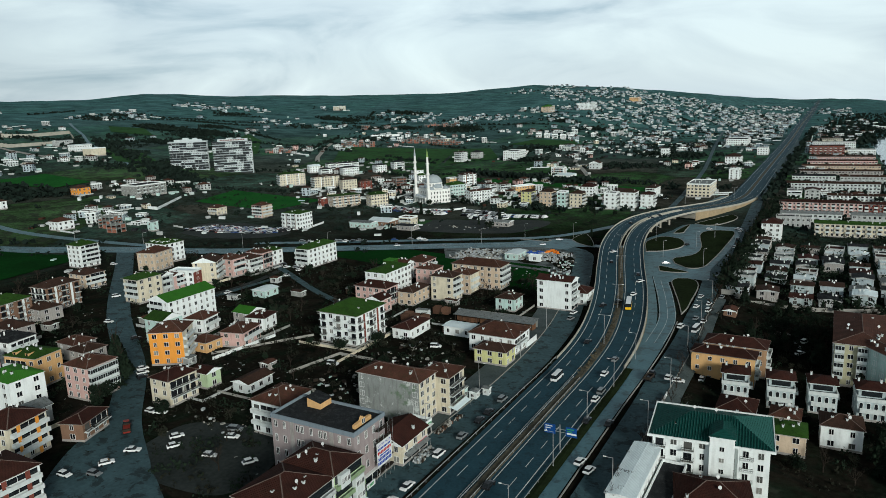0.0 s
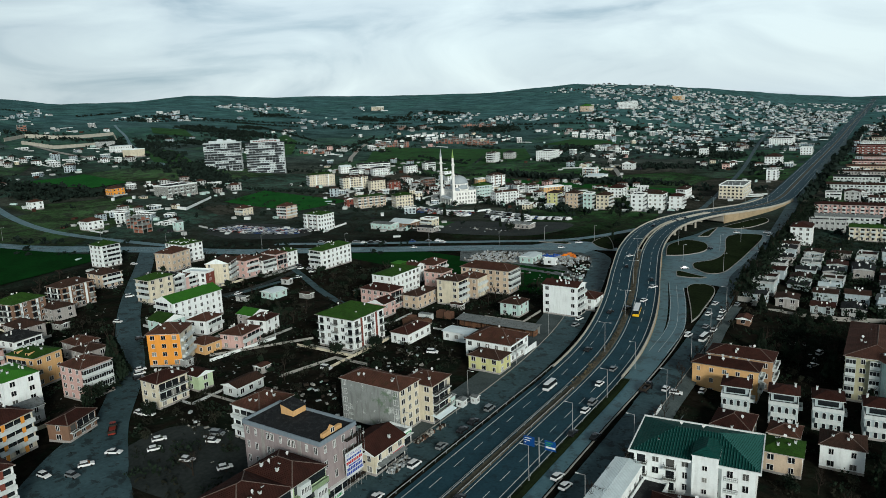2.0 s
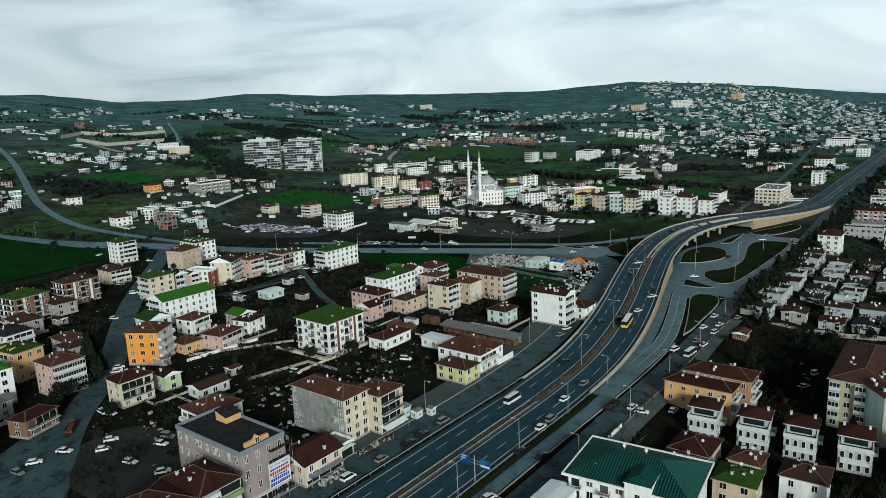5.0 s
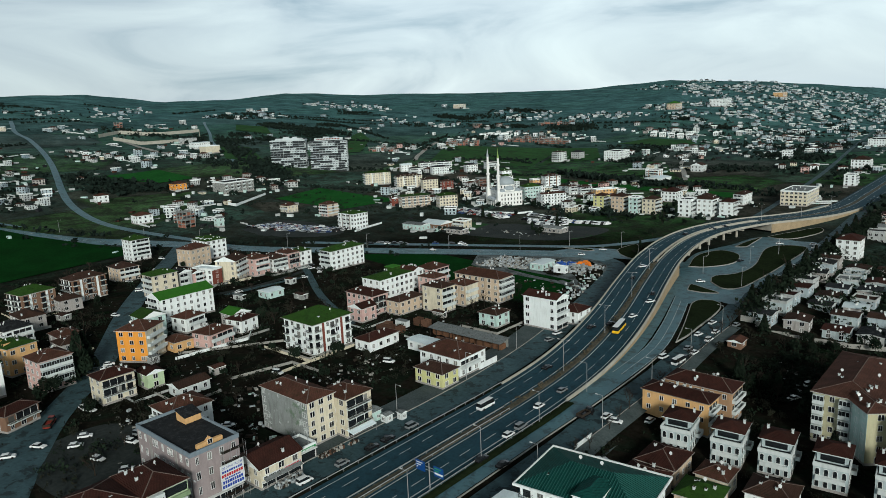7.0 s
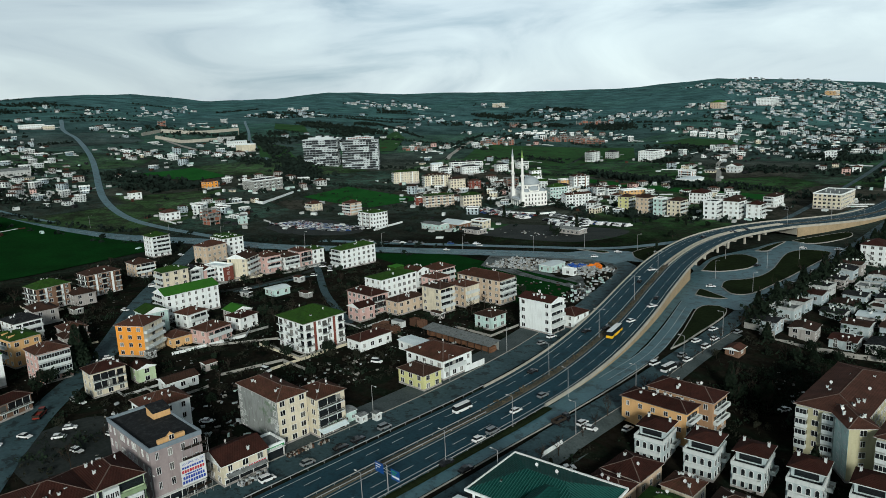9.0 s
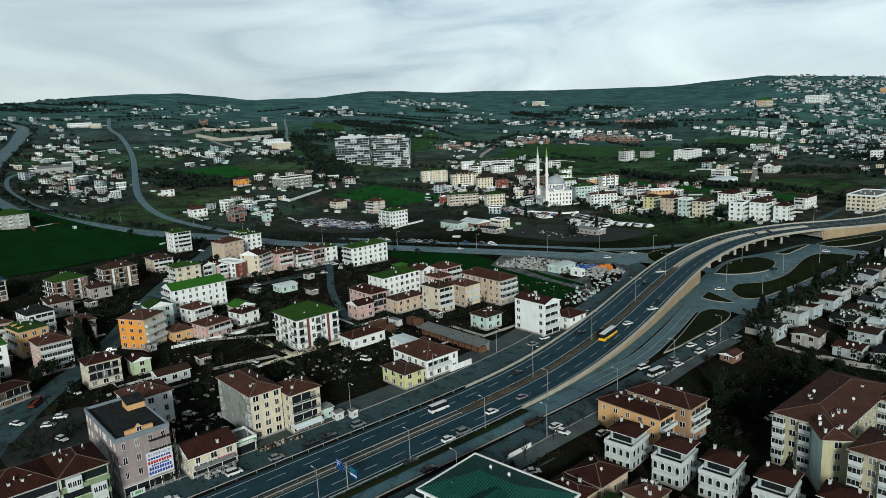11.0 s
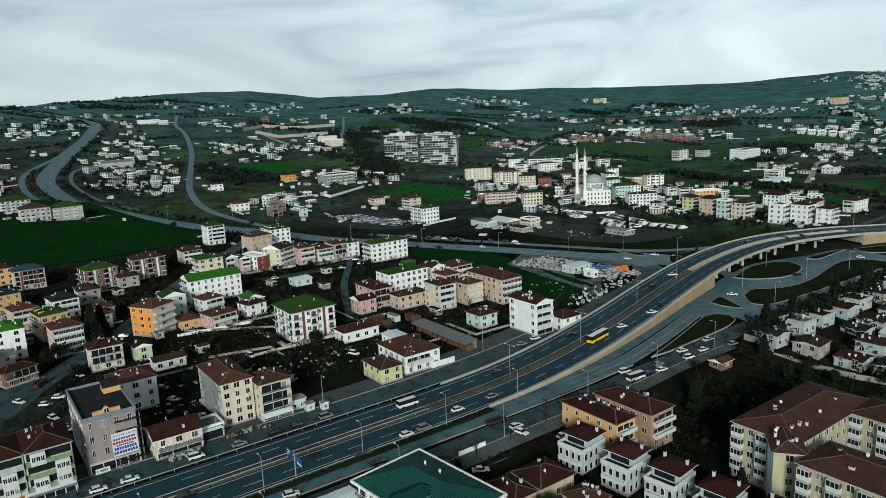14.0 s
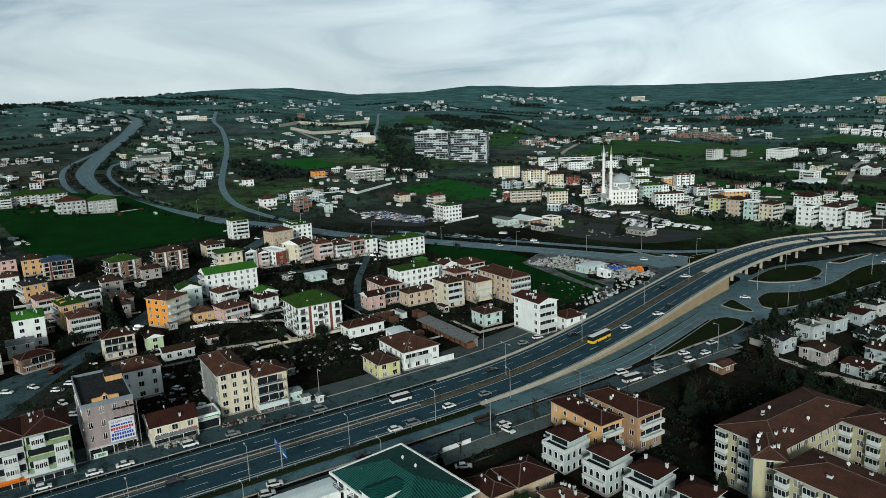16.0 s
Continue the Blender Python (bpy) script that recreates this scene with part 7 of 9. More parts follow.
def mosque(x, y, rot):
    z0 = T(x, y)
    b = thing("mosque", "white stone mosque with grey domes and two slender minarets", "mosque", pose(x, y, z0, 0, 0, rot))
    s = Soup()
    s.box(-13, 13, -11, 11, -1, 12.5)
    s.box(-13.3, 13.3, -11.3, 11.3, 12.5, 13.1)
    part("prayer_hall", s.mesh("prayer_hall", STONE), b)
    s = Soup()
    s.box(-9.5, 9.5, -9.0, 9.0, 13.1, 15.0)
    part("upper_tier", s.mesh("upper_tier", STONE), b)
    s = Soup()
    s.lathe([(8.6, 15.0), (8.6, 18.6), (8.9, 18.6), (8.9, 19.0)], 24)
    part("drum", s.mesh("drum", STONE), b)
    s = Soup(); dome(s, 0, 0, 19.0, 8.4, n=28)
    part("main_dome", s.mesh("main_dome", LEAD, smooth=True), b, "grey lead-covered main dome")
    sm = Soup(); dome(sm, 0, 0, 0, 3.1, n=16)
    sm_me = sm.mesh("small_dome", LEAD, smooth=True)
    for q in (-1, 1):
        for w in (-1, 1):
            part("small_dome", sm_me, b, m=Matrix.Translation((9.6 * q, 7.8 * w, 13.1)))
    hd = Soup(); dome(hd, 0, 0, 0, 5.4, n=18)
    hd_me = hd.mesh("half_dome", LEAD, smooth=True)
    for q, w in ((8, 0), (-8, 0), (0, 6.5), (0, -6.5)):
        part("half_dome", hd_me, b, m=Matrix.Translation((q * 0.75, w * 0.75, 14.2)))
    wm = window_mesh(1.1, 2.0)
    for f, (dx, dy, an) in FACES.items():
        L, off = (26, 11) if f in "SN" else (22, 13)
        for k in range(3):
            for c in range(7):
                part("window", wm, b, m=Matrix.Rotation(radians(an), 4, "Z") @ Matrix.Translation(((c + 0.5) * L / 7 - L / 2, -off - 0.02, 1.6 + 3.7 * k)))
    dw = door_mesh(0.9, 1.9)
    for k in range(18):
        a = 2 * math.pi * k / 18
        part("drum_window", dw, b, m=Matrix.Rotation(a, 4, "Z") @ Matrix.Translation((0, -8.62, 16.0)))
    s = Soup()
    for q in range(5):
        s.box(-10.5 + q * 5.2 - 0.35, -10.5 + q * 5.2 + 0.35, -15.3, -14.7, -0.5, 5.2)
    s.box(-11.5, 11.5, -15.6, -11, 5.2, 6.2)
    part("portico", s.mesh("portico", STONE), b)
    for q in range(4):
        part("portico_dome", sm_me, b, m=Matrix.Translation((-7.9 + q * 5.2, -13.2, 6.2)) @ Matrix.Diagonal((0.72, 0.72, 0.72, 1)))
    m_s = Soup()
    m_s.box(-1.9, 1.9, -1.9, 1.9, -1, 13.5)
    m_s.lathe([(1.55, 13.5), (1.3, 15.5), (1.3, 27.0), (1.95, 28.0), (1.95, 29.0), (1.2, 29.0), (1.15, 37.0), (1.75, 38.0), (1.75, 38.9), (1.0, 38.9), (0.95, 44.0), (1.15, 44.4)], 16)
    shaft = m_s.mesh("shaft", STONE)
    t_s = Soup(); t_s.lathe([(1.15, 44.4), (0.55, 48.5), (0.06, 52.0), (0.02, 53.2)], 14)
    tip = (t_s.mesh("spire", LEAD), t_s.mesh("spire", GREEN_TIP))
    for k, q in enumerate((-1, 1)):
        part("minaret", shaft, b, m=Matrix.Translation((q * 12.6, -12.4, 0)))
        part("spire", tip[k], b, "green lit spire" if k else "", m=Matrix.Translation((q * 12.6, -12.4, 0)))
    return b


mosque(-337.5, 577.3, -31)
ribbon("mosque_court", [(-352, 540), (-330, 528), (-300, 535), (-288, 550)], 8, -8, PAVING, "paved mosque forecourt", "pavement", dz=0.08)

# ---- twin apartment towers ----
T_DARK = wall_mat("tower_near_black", (0.030, 0.036, 0.040), 0.3)


T_PALE = wall_mat("tower_panel_pale", (0.40, 0.44, 0.45), 0.3)


def tower(x, y, z0, rot, sx, sy, n, label, crown):
    """A slab of flats: loggias recessed behind slab edges, their shade put into the near-black core, with pale wall
    bays that shift every two storeys.
    """
    st = 3.1
    h = n * st
    b = thing("residential_tower", label, "tower block", pose(x, y, z0, 0, 0, rot), "twin towers")
    # near-black core carries the loggias' shade in its colour
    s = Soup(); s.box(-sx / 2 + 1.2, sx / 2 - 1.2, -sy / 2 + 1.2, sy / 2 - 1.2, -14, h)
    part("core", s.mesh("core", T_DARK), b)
    rnd = random.Random(int(abs(x)))
    slab = Soup(); slab.box(-sx / 2, sx / 2, -sy / 2, sy / 2, -0.14, 0.14)
    slab_me = slab.mesh("floor_slab", T_PALE)
    for k in range(0, n + 1):
        part("floor_slab", slab_me, b, m=Matrix.Translation((0, 0, k * st)))
    bay = Soup()
    bay.box(-1.9, 1.9, 0.1, 1.25, 0.14, st - 0.14, 0)
    for u in (-0.95, 0.95):
        bay.box(u - 0.42, u + 0.42, 0.04, 0.2, 1.0, 2.35, 1)
    bay_me = bay.mesh("wall_bay", T_WHITE, CAR_GLASS)
    pan = Soup(); pan.box(-1.9, 1.9, 0.1, 0.22, 0.14, 1.15, 0); pan_me = pan.mesh("balcony_panel", T_MID)
    div = Soup(); div.box(-0.12, 0.12, 0.15, 1.3, 0.14, st - 0.14); div_me = div.mesh("partition", T_PALE)
    for f, (dx, dy, an) in FACES.items():
        if f in "NW":
            continue
        L, off = (sx, sy / 2) if f in "SN" else (sy, sx / 2)
        cols = int(L / 4.0)
        for k in range(n):
            for c in range(cols):
                at = Matrix.Rotation(radians(an), 4, "Z") @ Matrix.Translation(((c + 0.5) * L / cols - L / 2, -off, k * st))
                q = random.Random(k * 91 + (c + k // 3) // 2 * 7 + int(abs(x))).random()
                if q < 0.36:
                    part("wall_bay", bay_me, b, m=at)
                elif q < 0.62:
                    part("balcony_panel", pan_me, b, m=at)
                if rnd.random() < 0.4:
                    part("partition", div_me, b, m=at @ Matrix.Translation((2.0, 0, 0)))
    s = Soup(); s.box(-sx / 2 - 0.3, sx / 2 + 0.3, -sy / 2 - 0.3, sy / 2 + 0.3, h + 0.142, h + 1.1)
    part("parapet", s.mesh("parapet", T_WHITE if not crown else T_DARK), b)
    s = Soup()
    s.box(-sx * 0.36, sx * 0.36, -3, 4, h + 1.1, h + 3.4)
    s.box(-sx * 0.14, sx * 0.02, -2, 3, h + 3.4, h + 5.4)
    s.box(sx * 0.12, sx * 0.24, -2, 3, h + 3.4, h + 5.0)
    part("roof_house", s.mesh("roof_house", T_WHITE), b)
    if crown:
        s = Soup(); s.box(-sx * 0.36, sx * 0.40, -sy / 2 + 1, -sy / 2 + 1.3, h + 1.1, h + 4.4)
        g = part("sign_wall", s.mesh("sign_wall", T_WHITE), b)
        s = Soup()
        for k in range(15):
            s.box(-sx * 0.30 + k * 2.0, -sx * 0.30 + k * 2.0 + 1.4, -sy / 2 + 0.93, -sy / 2 + 0.99, h + 2.2, h + 3.6)
        part("lettering", s.mesh("lettering", W_BRICK), g)["kind"] = "stuff"
    return b


T_WHITE = wall_mat("tower_wall_white", (0.50, 0.55, 0.56), 0.2)
T_MID = wall_mat("tower_panel_grey", (0.26, 0.29, 0.30), 0.3)
tower(-713.6, 613.7, 14, 45, 46, 22, 12, "grey and white tower block with stacked balconies", False)
tower(-670.6, 645.4, 6, 45, 48, 22, 14, "grey and white tower block with a lettered roof house", True)

# ---- vegetation ----


def limb(s, p, d, length, r, depth, rnd, slot=0):
    """A tapered branch that forks."""
    q = p + d * length
    u = d.orthogonal().normalized(); v = d.cross(u)
    k = len(s.v)
    for c, rr in ((p, r), (q, r * 0.6)):
        for a in range(4):
            w = u * math.cos(a * math.pi / 2) + v * math.sin(a * math.pi / 2)
            s.v.append(tuple(c + w * rr))
    for a in range(4):
        s.f.append((k + a, k + (a + 1) % 4, k + 4 + (a + 1) % 4, k + 4 + a)); s.m.append(slot)
    if depth:
        for i in range(rnd.randint(2, 4)):
            nd = (d + Vector((rnd.uniform(-1, 1), rnd.uniform(-1, 1), rnd.uniform(-0.15, 0.7))) * 0.75).normalized()
            limb(s, p + d * length * rnd.uniform(0.55, 1.0), nd, length * rnd.uniform(0.55, 0.8), r * 0.55, depth - 1, rnd, slot)


def bare_tree(seed, h):
    rnd = random.Random(seed)
    t = Soup(); limb(t, Vector((0, 0, -0.3)), Vector((rnd.uniform(-.05, .05), 0, 1)).normalized(), h * 0.34, h * 0.028, 0, rnd)
    c = Soup()
    for i in range(4):
        limb(c, Vector((0, 0, h * (0.2 + 0.04 * i))), Vector((rnd.uniform(-.7, .7), rnd.uniform(-.7, .7), 1)).normalized(), h * 0.27, h * 0.017, 4, rnd)
    return t.mesh("trunk", BARK), c.mesh("crown", BARK)


def leafy(seed, shape, h, w, material, n):
    """Trunk and a crown of many small tilted leaf clumps."""
    rnd = random.Random(seed)
    t = Soup(); limb(t, Vector((0, 0, -0.3)), Vector((0, 0, 1)), h * 0.6, h * 0.025, 2, rnd)
    c = Soup()
    lobes = [(rnd.uniform(-.5, .5), rnd.uniform(-.5, .5), rnd.uniform(.35, .8), rnd.uniform(.3, .55)) for _ in range(6)]
    for i in range(n):
        if shape == "cone":
            f = rnd.random() ** 0.8
            a = rnd.uniform(0, 6.283)
            r = w / 2 * (1 - f) * rnd.uniform(0.55, 1.12) + 0.1
            p = Vector((r * math.cos(a), r * math.sin(a), h * (0.08 + 0.92 * f)))
        else:
            lx, ly, lz, lr = rnd.choice(lobes)
            d = Vector((rnd.gauss(0, 1), rnd.gauss(0, 1), rnd.gauss(0, 0.8))).normalized() * lr * rnd.uniform(0.55, 1.0)
            p = Vector(((lx + d.x) * w / 2, (ly + d.y) * w / 2, max(0.12, lz + d.z * 0.6) * h))
        e = h * rnd.uniform(0.028, 0.07)
        nrm = Vector((rnd.uniform(-1, 1), rnd.uniform(-1, 1), rnd.uniform(-0.2, 1))).normalized()
        u = nrm.orthogonal().normalized() * e; v = nrm.cross(u).normalized() * e * rnd.uniform(0.6, 1)
        c.face([p - u - v * 0.5, p + u * 0.3 - v, p + u + v * 0.4, p - u * 0.2 + v])
    return t.mesh("trunk", BARK), c.mesh("crown", material)


TREES = {"bare": [bare_tree(k, 7.0) for k in range(4)], "conifer": [leafy(20 + k, "cone", 11, 6, LEAF_DARK, 900) for k in range(3)], "round": [leafy(30 + k, "round", 5.5, 6, LEAF_DARK, 620) for k in range(4)],
         "scrub": [leafy(40 + k, "round", 3.0, 4.6, LEAF_OLIVE, 380) for k in range(4)], "cypress": [leafy(50, "cone", 9, 2.4, LEAF_DARK, 520)]}
TREE_LABEL = {"bare": "leafless winter street tree", "conifer": "tall dark green conifer tree", "round": "dark evergreen broad-crowned tree", "scrub": "low olive brown winter shrub", "cypress": "narrow dark green cypress tree"}
COUNT = {}
tr = random.Random(3)


def tree(kind, x, y, scale=1.0):
    COUNT[kind] = COUNT.get(kind, 0) + 1
    b = thing({"scrub": "shrub"}.get(kind, "tree"), TREE_LABEL[kind], "shrub" if kind == "scrub" else "tree", pose(x, y, T(x, y), 0, 0, tr.uniform(0, 360)) @ Matrix.Diagonal((scale, scale, scale * tr.uniform(0.85, 1.15), 1)))
    for nm, me in zip(("trunk", "crown"), tr.choice(TREES[kind])):
        part(nm, me, b)
    return b


def clear(x, y, r):
    return not any(abs(x - a) < r and abs(y - b) < r for a, b in TAKEN)


for x, y, k, sc in ((-208, 139, "conifer", 1.5), (-213, 143, "conifer", 1.35), (-204, 134, "conifer", 1.1), (-198, 125, "round", 1.4), (-194, 121, "round", 1.2), (-172, 127.5, "round", 1.1), (-253, 292, "round", 0.9), (-250, 286, "cypress", 0.7), (-248, 298, "round", 0.6)):
    tree(k, x, y, sc)
# street trees of the side road, bare
for y in range(130, 330, 9):
    tree("bare", -38.5 - (y - 200) * 0.03 * (y > 200) + tr.uniform(-0.8, 0.8), y + tr.uniform(-2, 2), tr.uniform(0.6, 1.0))
for y in range(330, 560, 8):
    tree(tr.choice(("round", "round", "bare", "conifer")), -42.6 + tr.uniform(-1, 1.5), y, tr.uniform(0.7, 1.1))
# gardens and waste plots
PLOTS = ((-300, -120, 110, 330, 190), (-400, -300, 100, 300, 60), (-38, 45, 180, 330, 150), (-40, 45, 330, 470, 110))
for x0, x1, y0, y1, n in PLOTS:
    for k in range(n):
        x, y = tr.uniform(x0, x1), tr.uniform(y0, y1)
        if clear(x, y, 8.5) and not (-112 < x < -44) and not on_road(x, y, 2.5) and not (x < -385 and y < 270) and not (x > -290 and x < -118 and y > 318):
            tree(tr.choice(("scrub", "scrub", "bare", "round", "scrub") if x < -100 else ("round", "round", "bare", "scrub", "conifer")), x, y, tr.uniform(0.6, 1.15))
# beyond the cross road
for k in range(150):
    x, y = tr.uniform(-640, -120), tr.uniform(400, 640)
    if clear(x, y, 11) and (x + 160) * -0.5 + 420 < y and not on_road(x, y, 4):
        tree(tr.choice(("round", "scrub", "cypress", "round")), x, y, tr.uniform(0.7, 1.3))

# woods, hedges and orchards in the distance, as one mass of clumps
wv = Soup()
wr = random.Random(8)


def clump(x, y, size):
    z = T(x, y)
    for i in range(9):
        p = Vector((x + wr.gauss(0, size * 0.4), y + wr.gauss(0, size * 0.4), z + wr.uniform(0.15, 1.0) * size))
        e = size * wr.uniform(0.22, 0.5)
        nrm = Vector((wr.uniform(-1, 1), wr.uniform(-1, 1), wr.uniform(-0.1, 1))).normalized()
        u = nrm.orthogonal().normalized() * e; v = nrm.cross(u).normalized() * e
        wv.face([p - u - v * 0.6, p + u * 0.5 - v, p + u + v * 0.4, p - u * 0.3 + v])


for k in range(64):  # hedge lines and shelter belts
    r, a = 620 + 1350 * wr.random() ** 0.8, radians(wr.uniform(93, 178))
    x, y = r * math.cos(a), r * math.sin(a)
    d = radians(wr.choice((25, 115, 25, 70, 160)) + wr.uniform(-6, 6))
    L = wr.uniform(50, 260)
    for q in range(int(L / 3)):
        px, py = x + math.cos(d) * q * 3 + wr.gauss(0, 2), y + math.sin(d) * q * 3 + wr.gauss(0, 2)
        if not on_road(px, py, 5) and clear(px, py, 9):
            clump(px, py, wr.uniform(1.6, 4.0))
for k in range(46):  # groves
    r, a = 600 + 1250 * wr.random() ** 0.8, radians(wr.uniform(93, 178))
    x, y = r * math.cos(a), r * math.sin(a)
    sp = wr.uniform(14, 34)
    for q in range(wr.randint(50, 130)):
        px, py = x + wr.gauss(0, sp), y + wr.gauss(0, sp * 0.7)
        if not on_road(px, py, 5) and clear(px, py, 9):
            clump(px, py, wr.uniform(2, 4.8))
for x, y in list(TAKEN):  # gardens of the far houses
    if math.hypot(x, y) > 520:
        for q in range(wr.randint(1, 4)):
            px, py = x + wr.choice((-1, 1)) * wr.uniform(8, 22), y + wr.choice((-1, 1)) * wr.uniform(8, 22)
            if not on_road(px, py, 5):
                clump(px, py, wr.uniform(1.6, 4.0))
for k in range(160):  # skyline trees and the dark belt beside the highway
    y = 640 + k * 7
    clump(-49 + wr.gauss(0, 1.5), y, wr.uniform(3, 7))
for x0, y0, x1, y1, sp, n in ((-700, 566, -600, 500, 14, 260), (-1150, 890, -960, 915, 12, 380), (-790, 350, -650, 400, 13, 170), (-690, 345, -650, 390, 10, 60), (-405, 790, -216, 728, 7, 260), (-1040, 1577, -950, 1590, 14, 160), (-1105, 1369, -989, 1340, 12, 160), (-1000, 640, -900, 640, 12, 130), (-880, 640, -800, 600, 9, 90)):
    for k in range(n):  # woods and dense groves
        u = wr.random()
        px, py = x0 + (x1 - x0) * u + wr.gauss(0, sp), y0 + (y1 - y0) * u + wr.gauss(0, sp)
        if not on_road(px, py, 4) and clear(px, py, 8):
            clump(px, py, wr.uniform(2.5, 6.0))
for k in range(420):  # gardens between the rows by the sea
    x, y = wr.uniform(-38, 44), wr.uniform(505, 1900)
    if clear(x, y, 5):
        clump(x, y, wr.uniform(1.6, 4.2))
for k in range(900):  # pines behind the far beach
    y = wr.uniform(1350, 2900)
    clump(wr.uniform(-30, 10 + np.interp(y, COAST_Y, COAST_X)), y, wr.uniform(3, 7))
cr = next(q for q, w in ROADS if abs(q[0][0] + 1620) < 3)
for a, b in zip(cr, cr[1:]):  # hedges beside the cross road
    d = math.hypot(b[0] - a[0], b[1] - a[1]) or 1
    for sd in (-1, 1):
        for q in range(3):
            if a[0] < -250 and wr.random() < (0.55 if sd > 0 else 0.3):
                o = sd * wr.uniform(11, 17)
                px, py = a[0] - (b[1] - a[1]) / d * o + wr.gauss(0, 2), a[1] + (b[0] - a[0]) / d * o + wr.gauss(0, 2)
                if not on_road(px, py, 2):
                    clump(px, py, wr.uniform(1.4, 3.6))
tagged(new("distant_trees", wv.mesh("distant_trees", LEAF_FAR)), "dark hedges, groves and garden trees over the far country", "trees", kind="stuff")

# undergrowth of the gardens and waste plots, as two masses of clumps
def thicket(name, material, label, seed, boxes, lo, hi):
    rnd = random.Random(seed)
    s = Soup()
    for x0, x1, y0, y1, n in boxes:
        for k in range(n):
            cx, cy = rnd.uniform(x0, x1), rnd.uniform(y0, y1)
            if not clear(cx, cy, 6.5) or on_road(cx, cy, 2.0) or (-113 < cx < -36 and cy > 60) or (cx > -290 and cx < -118 and cy > 318) or (cx < -385 and cy < 262):
                continue
            for q in range(rnd.randint(1, 5)):
                px, py = cx + rnd.gauss(0, 1.6), cy + rnd.gauss(0, 1.6)
                size = rnd.uniform(lo, hi)
                z = T(px, py)
                for i in range(14):
                    p = Vector((px + rnd.gauss(0, size * 0.42), py + rnd.gauss(0, size * 0.42), z + rnd.uniform(0.05, 1.0) * size))
                    e = size * rnd.uniform(0.10, 0.26)
                    nrm = Vector((rnd.uniform(-1, 1), rnd.uniform(-1, 1), rnd.uniform(-0.1, 1))).normalized()
                    u = nrm.orthogonal().normalized() * e; v = nrm.cross(u).normalized() * e
                    s.face([p - u - v * 0.6, p + u * 0.5 - v, p + u + v * 0.4, p - u * 0.3 + v])
    tagged(new(name, s.mesh(name, material)), label, "undergrowth", kind="stuff")


TOWN = ((-300, -113, 100, 318, 900), (-400, -300, 100, 300, 260), (-36, 60, 180, 330, 420), (-36, 60, 330, 520, 420), (-560, -130, 420, 620, 420))
def belt(name, label, seed, x0, x1, y0, y1, n, lo, hi):
    """A dense belt of evergreen trees and ivy, as one mass of leaf clumps."""
    rnd = random.Random(seed)
    s = Soup()
    for k in range(n):
        px, py = rnd.uniform(x0, x1), rnd.uniform(y0, y1)
        size = rnd.uniform(lo, hi)
        z = T(px, py)
        for i in range(26):
            p = Vector((px + rnd.gauss(0, size * 0.34), py + rnd.gauss(0, size * 0.34), z + rnd.uniform(0.02, 1.0) * size))
            e = size * rnd.uniform(0.06, 0.15)
            nrm = Vector((rnd.uniform(-1, 1), rnd.uniform(-1, 1), rnd.uniform(-0.1, 1))).normalized()
            u = nrm.orthogonal().normalized() * e; v = nrm.cross(u).normalized() * e
            s.face([p - u - v * 0.6, p + u * 0.5 - v, p + u + v * 0.4, p - u * 0.3 + v])
    tagged(new(name, s.mesh(name, LEAF_DARK)), label, "trees", kind="stuff")


belt("tree_belt", "dense dark evergreen belt between road and bungalows", 71, -43.5, -36.5, 330, 640, 420, 3.0, 6.5)
belt("garden_trees", "dark evergreen trees among the bungalows", 72, -36, 50, 335, 510, 260, 2.4, 5.5)
belt("waste_lot_trees", "dark bramble thicket on the waste lot", 73, -30, 8, 268, 332, 150, 1.2, 3.2)
thicket("undergrowth_evergreen", LEAF_DARK, "dark evergreen bushes and brambles of the gardens", 61, [(a, b, c, d, n // 2) for a, b, c, d, n in TOWN], 0.6, 2.2)
thicket("undergrowth_dry", LEAF_OLIVE, "brown winter weeds and hedges of the plots", 62, TOWN, 0.5, 1.7)

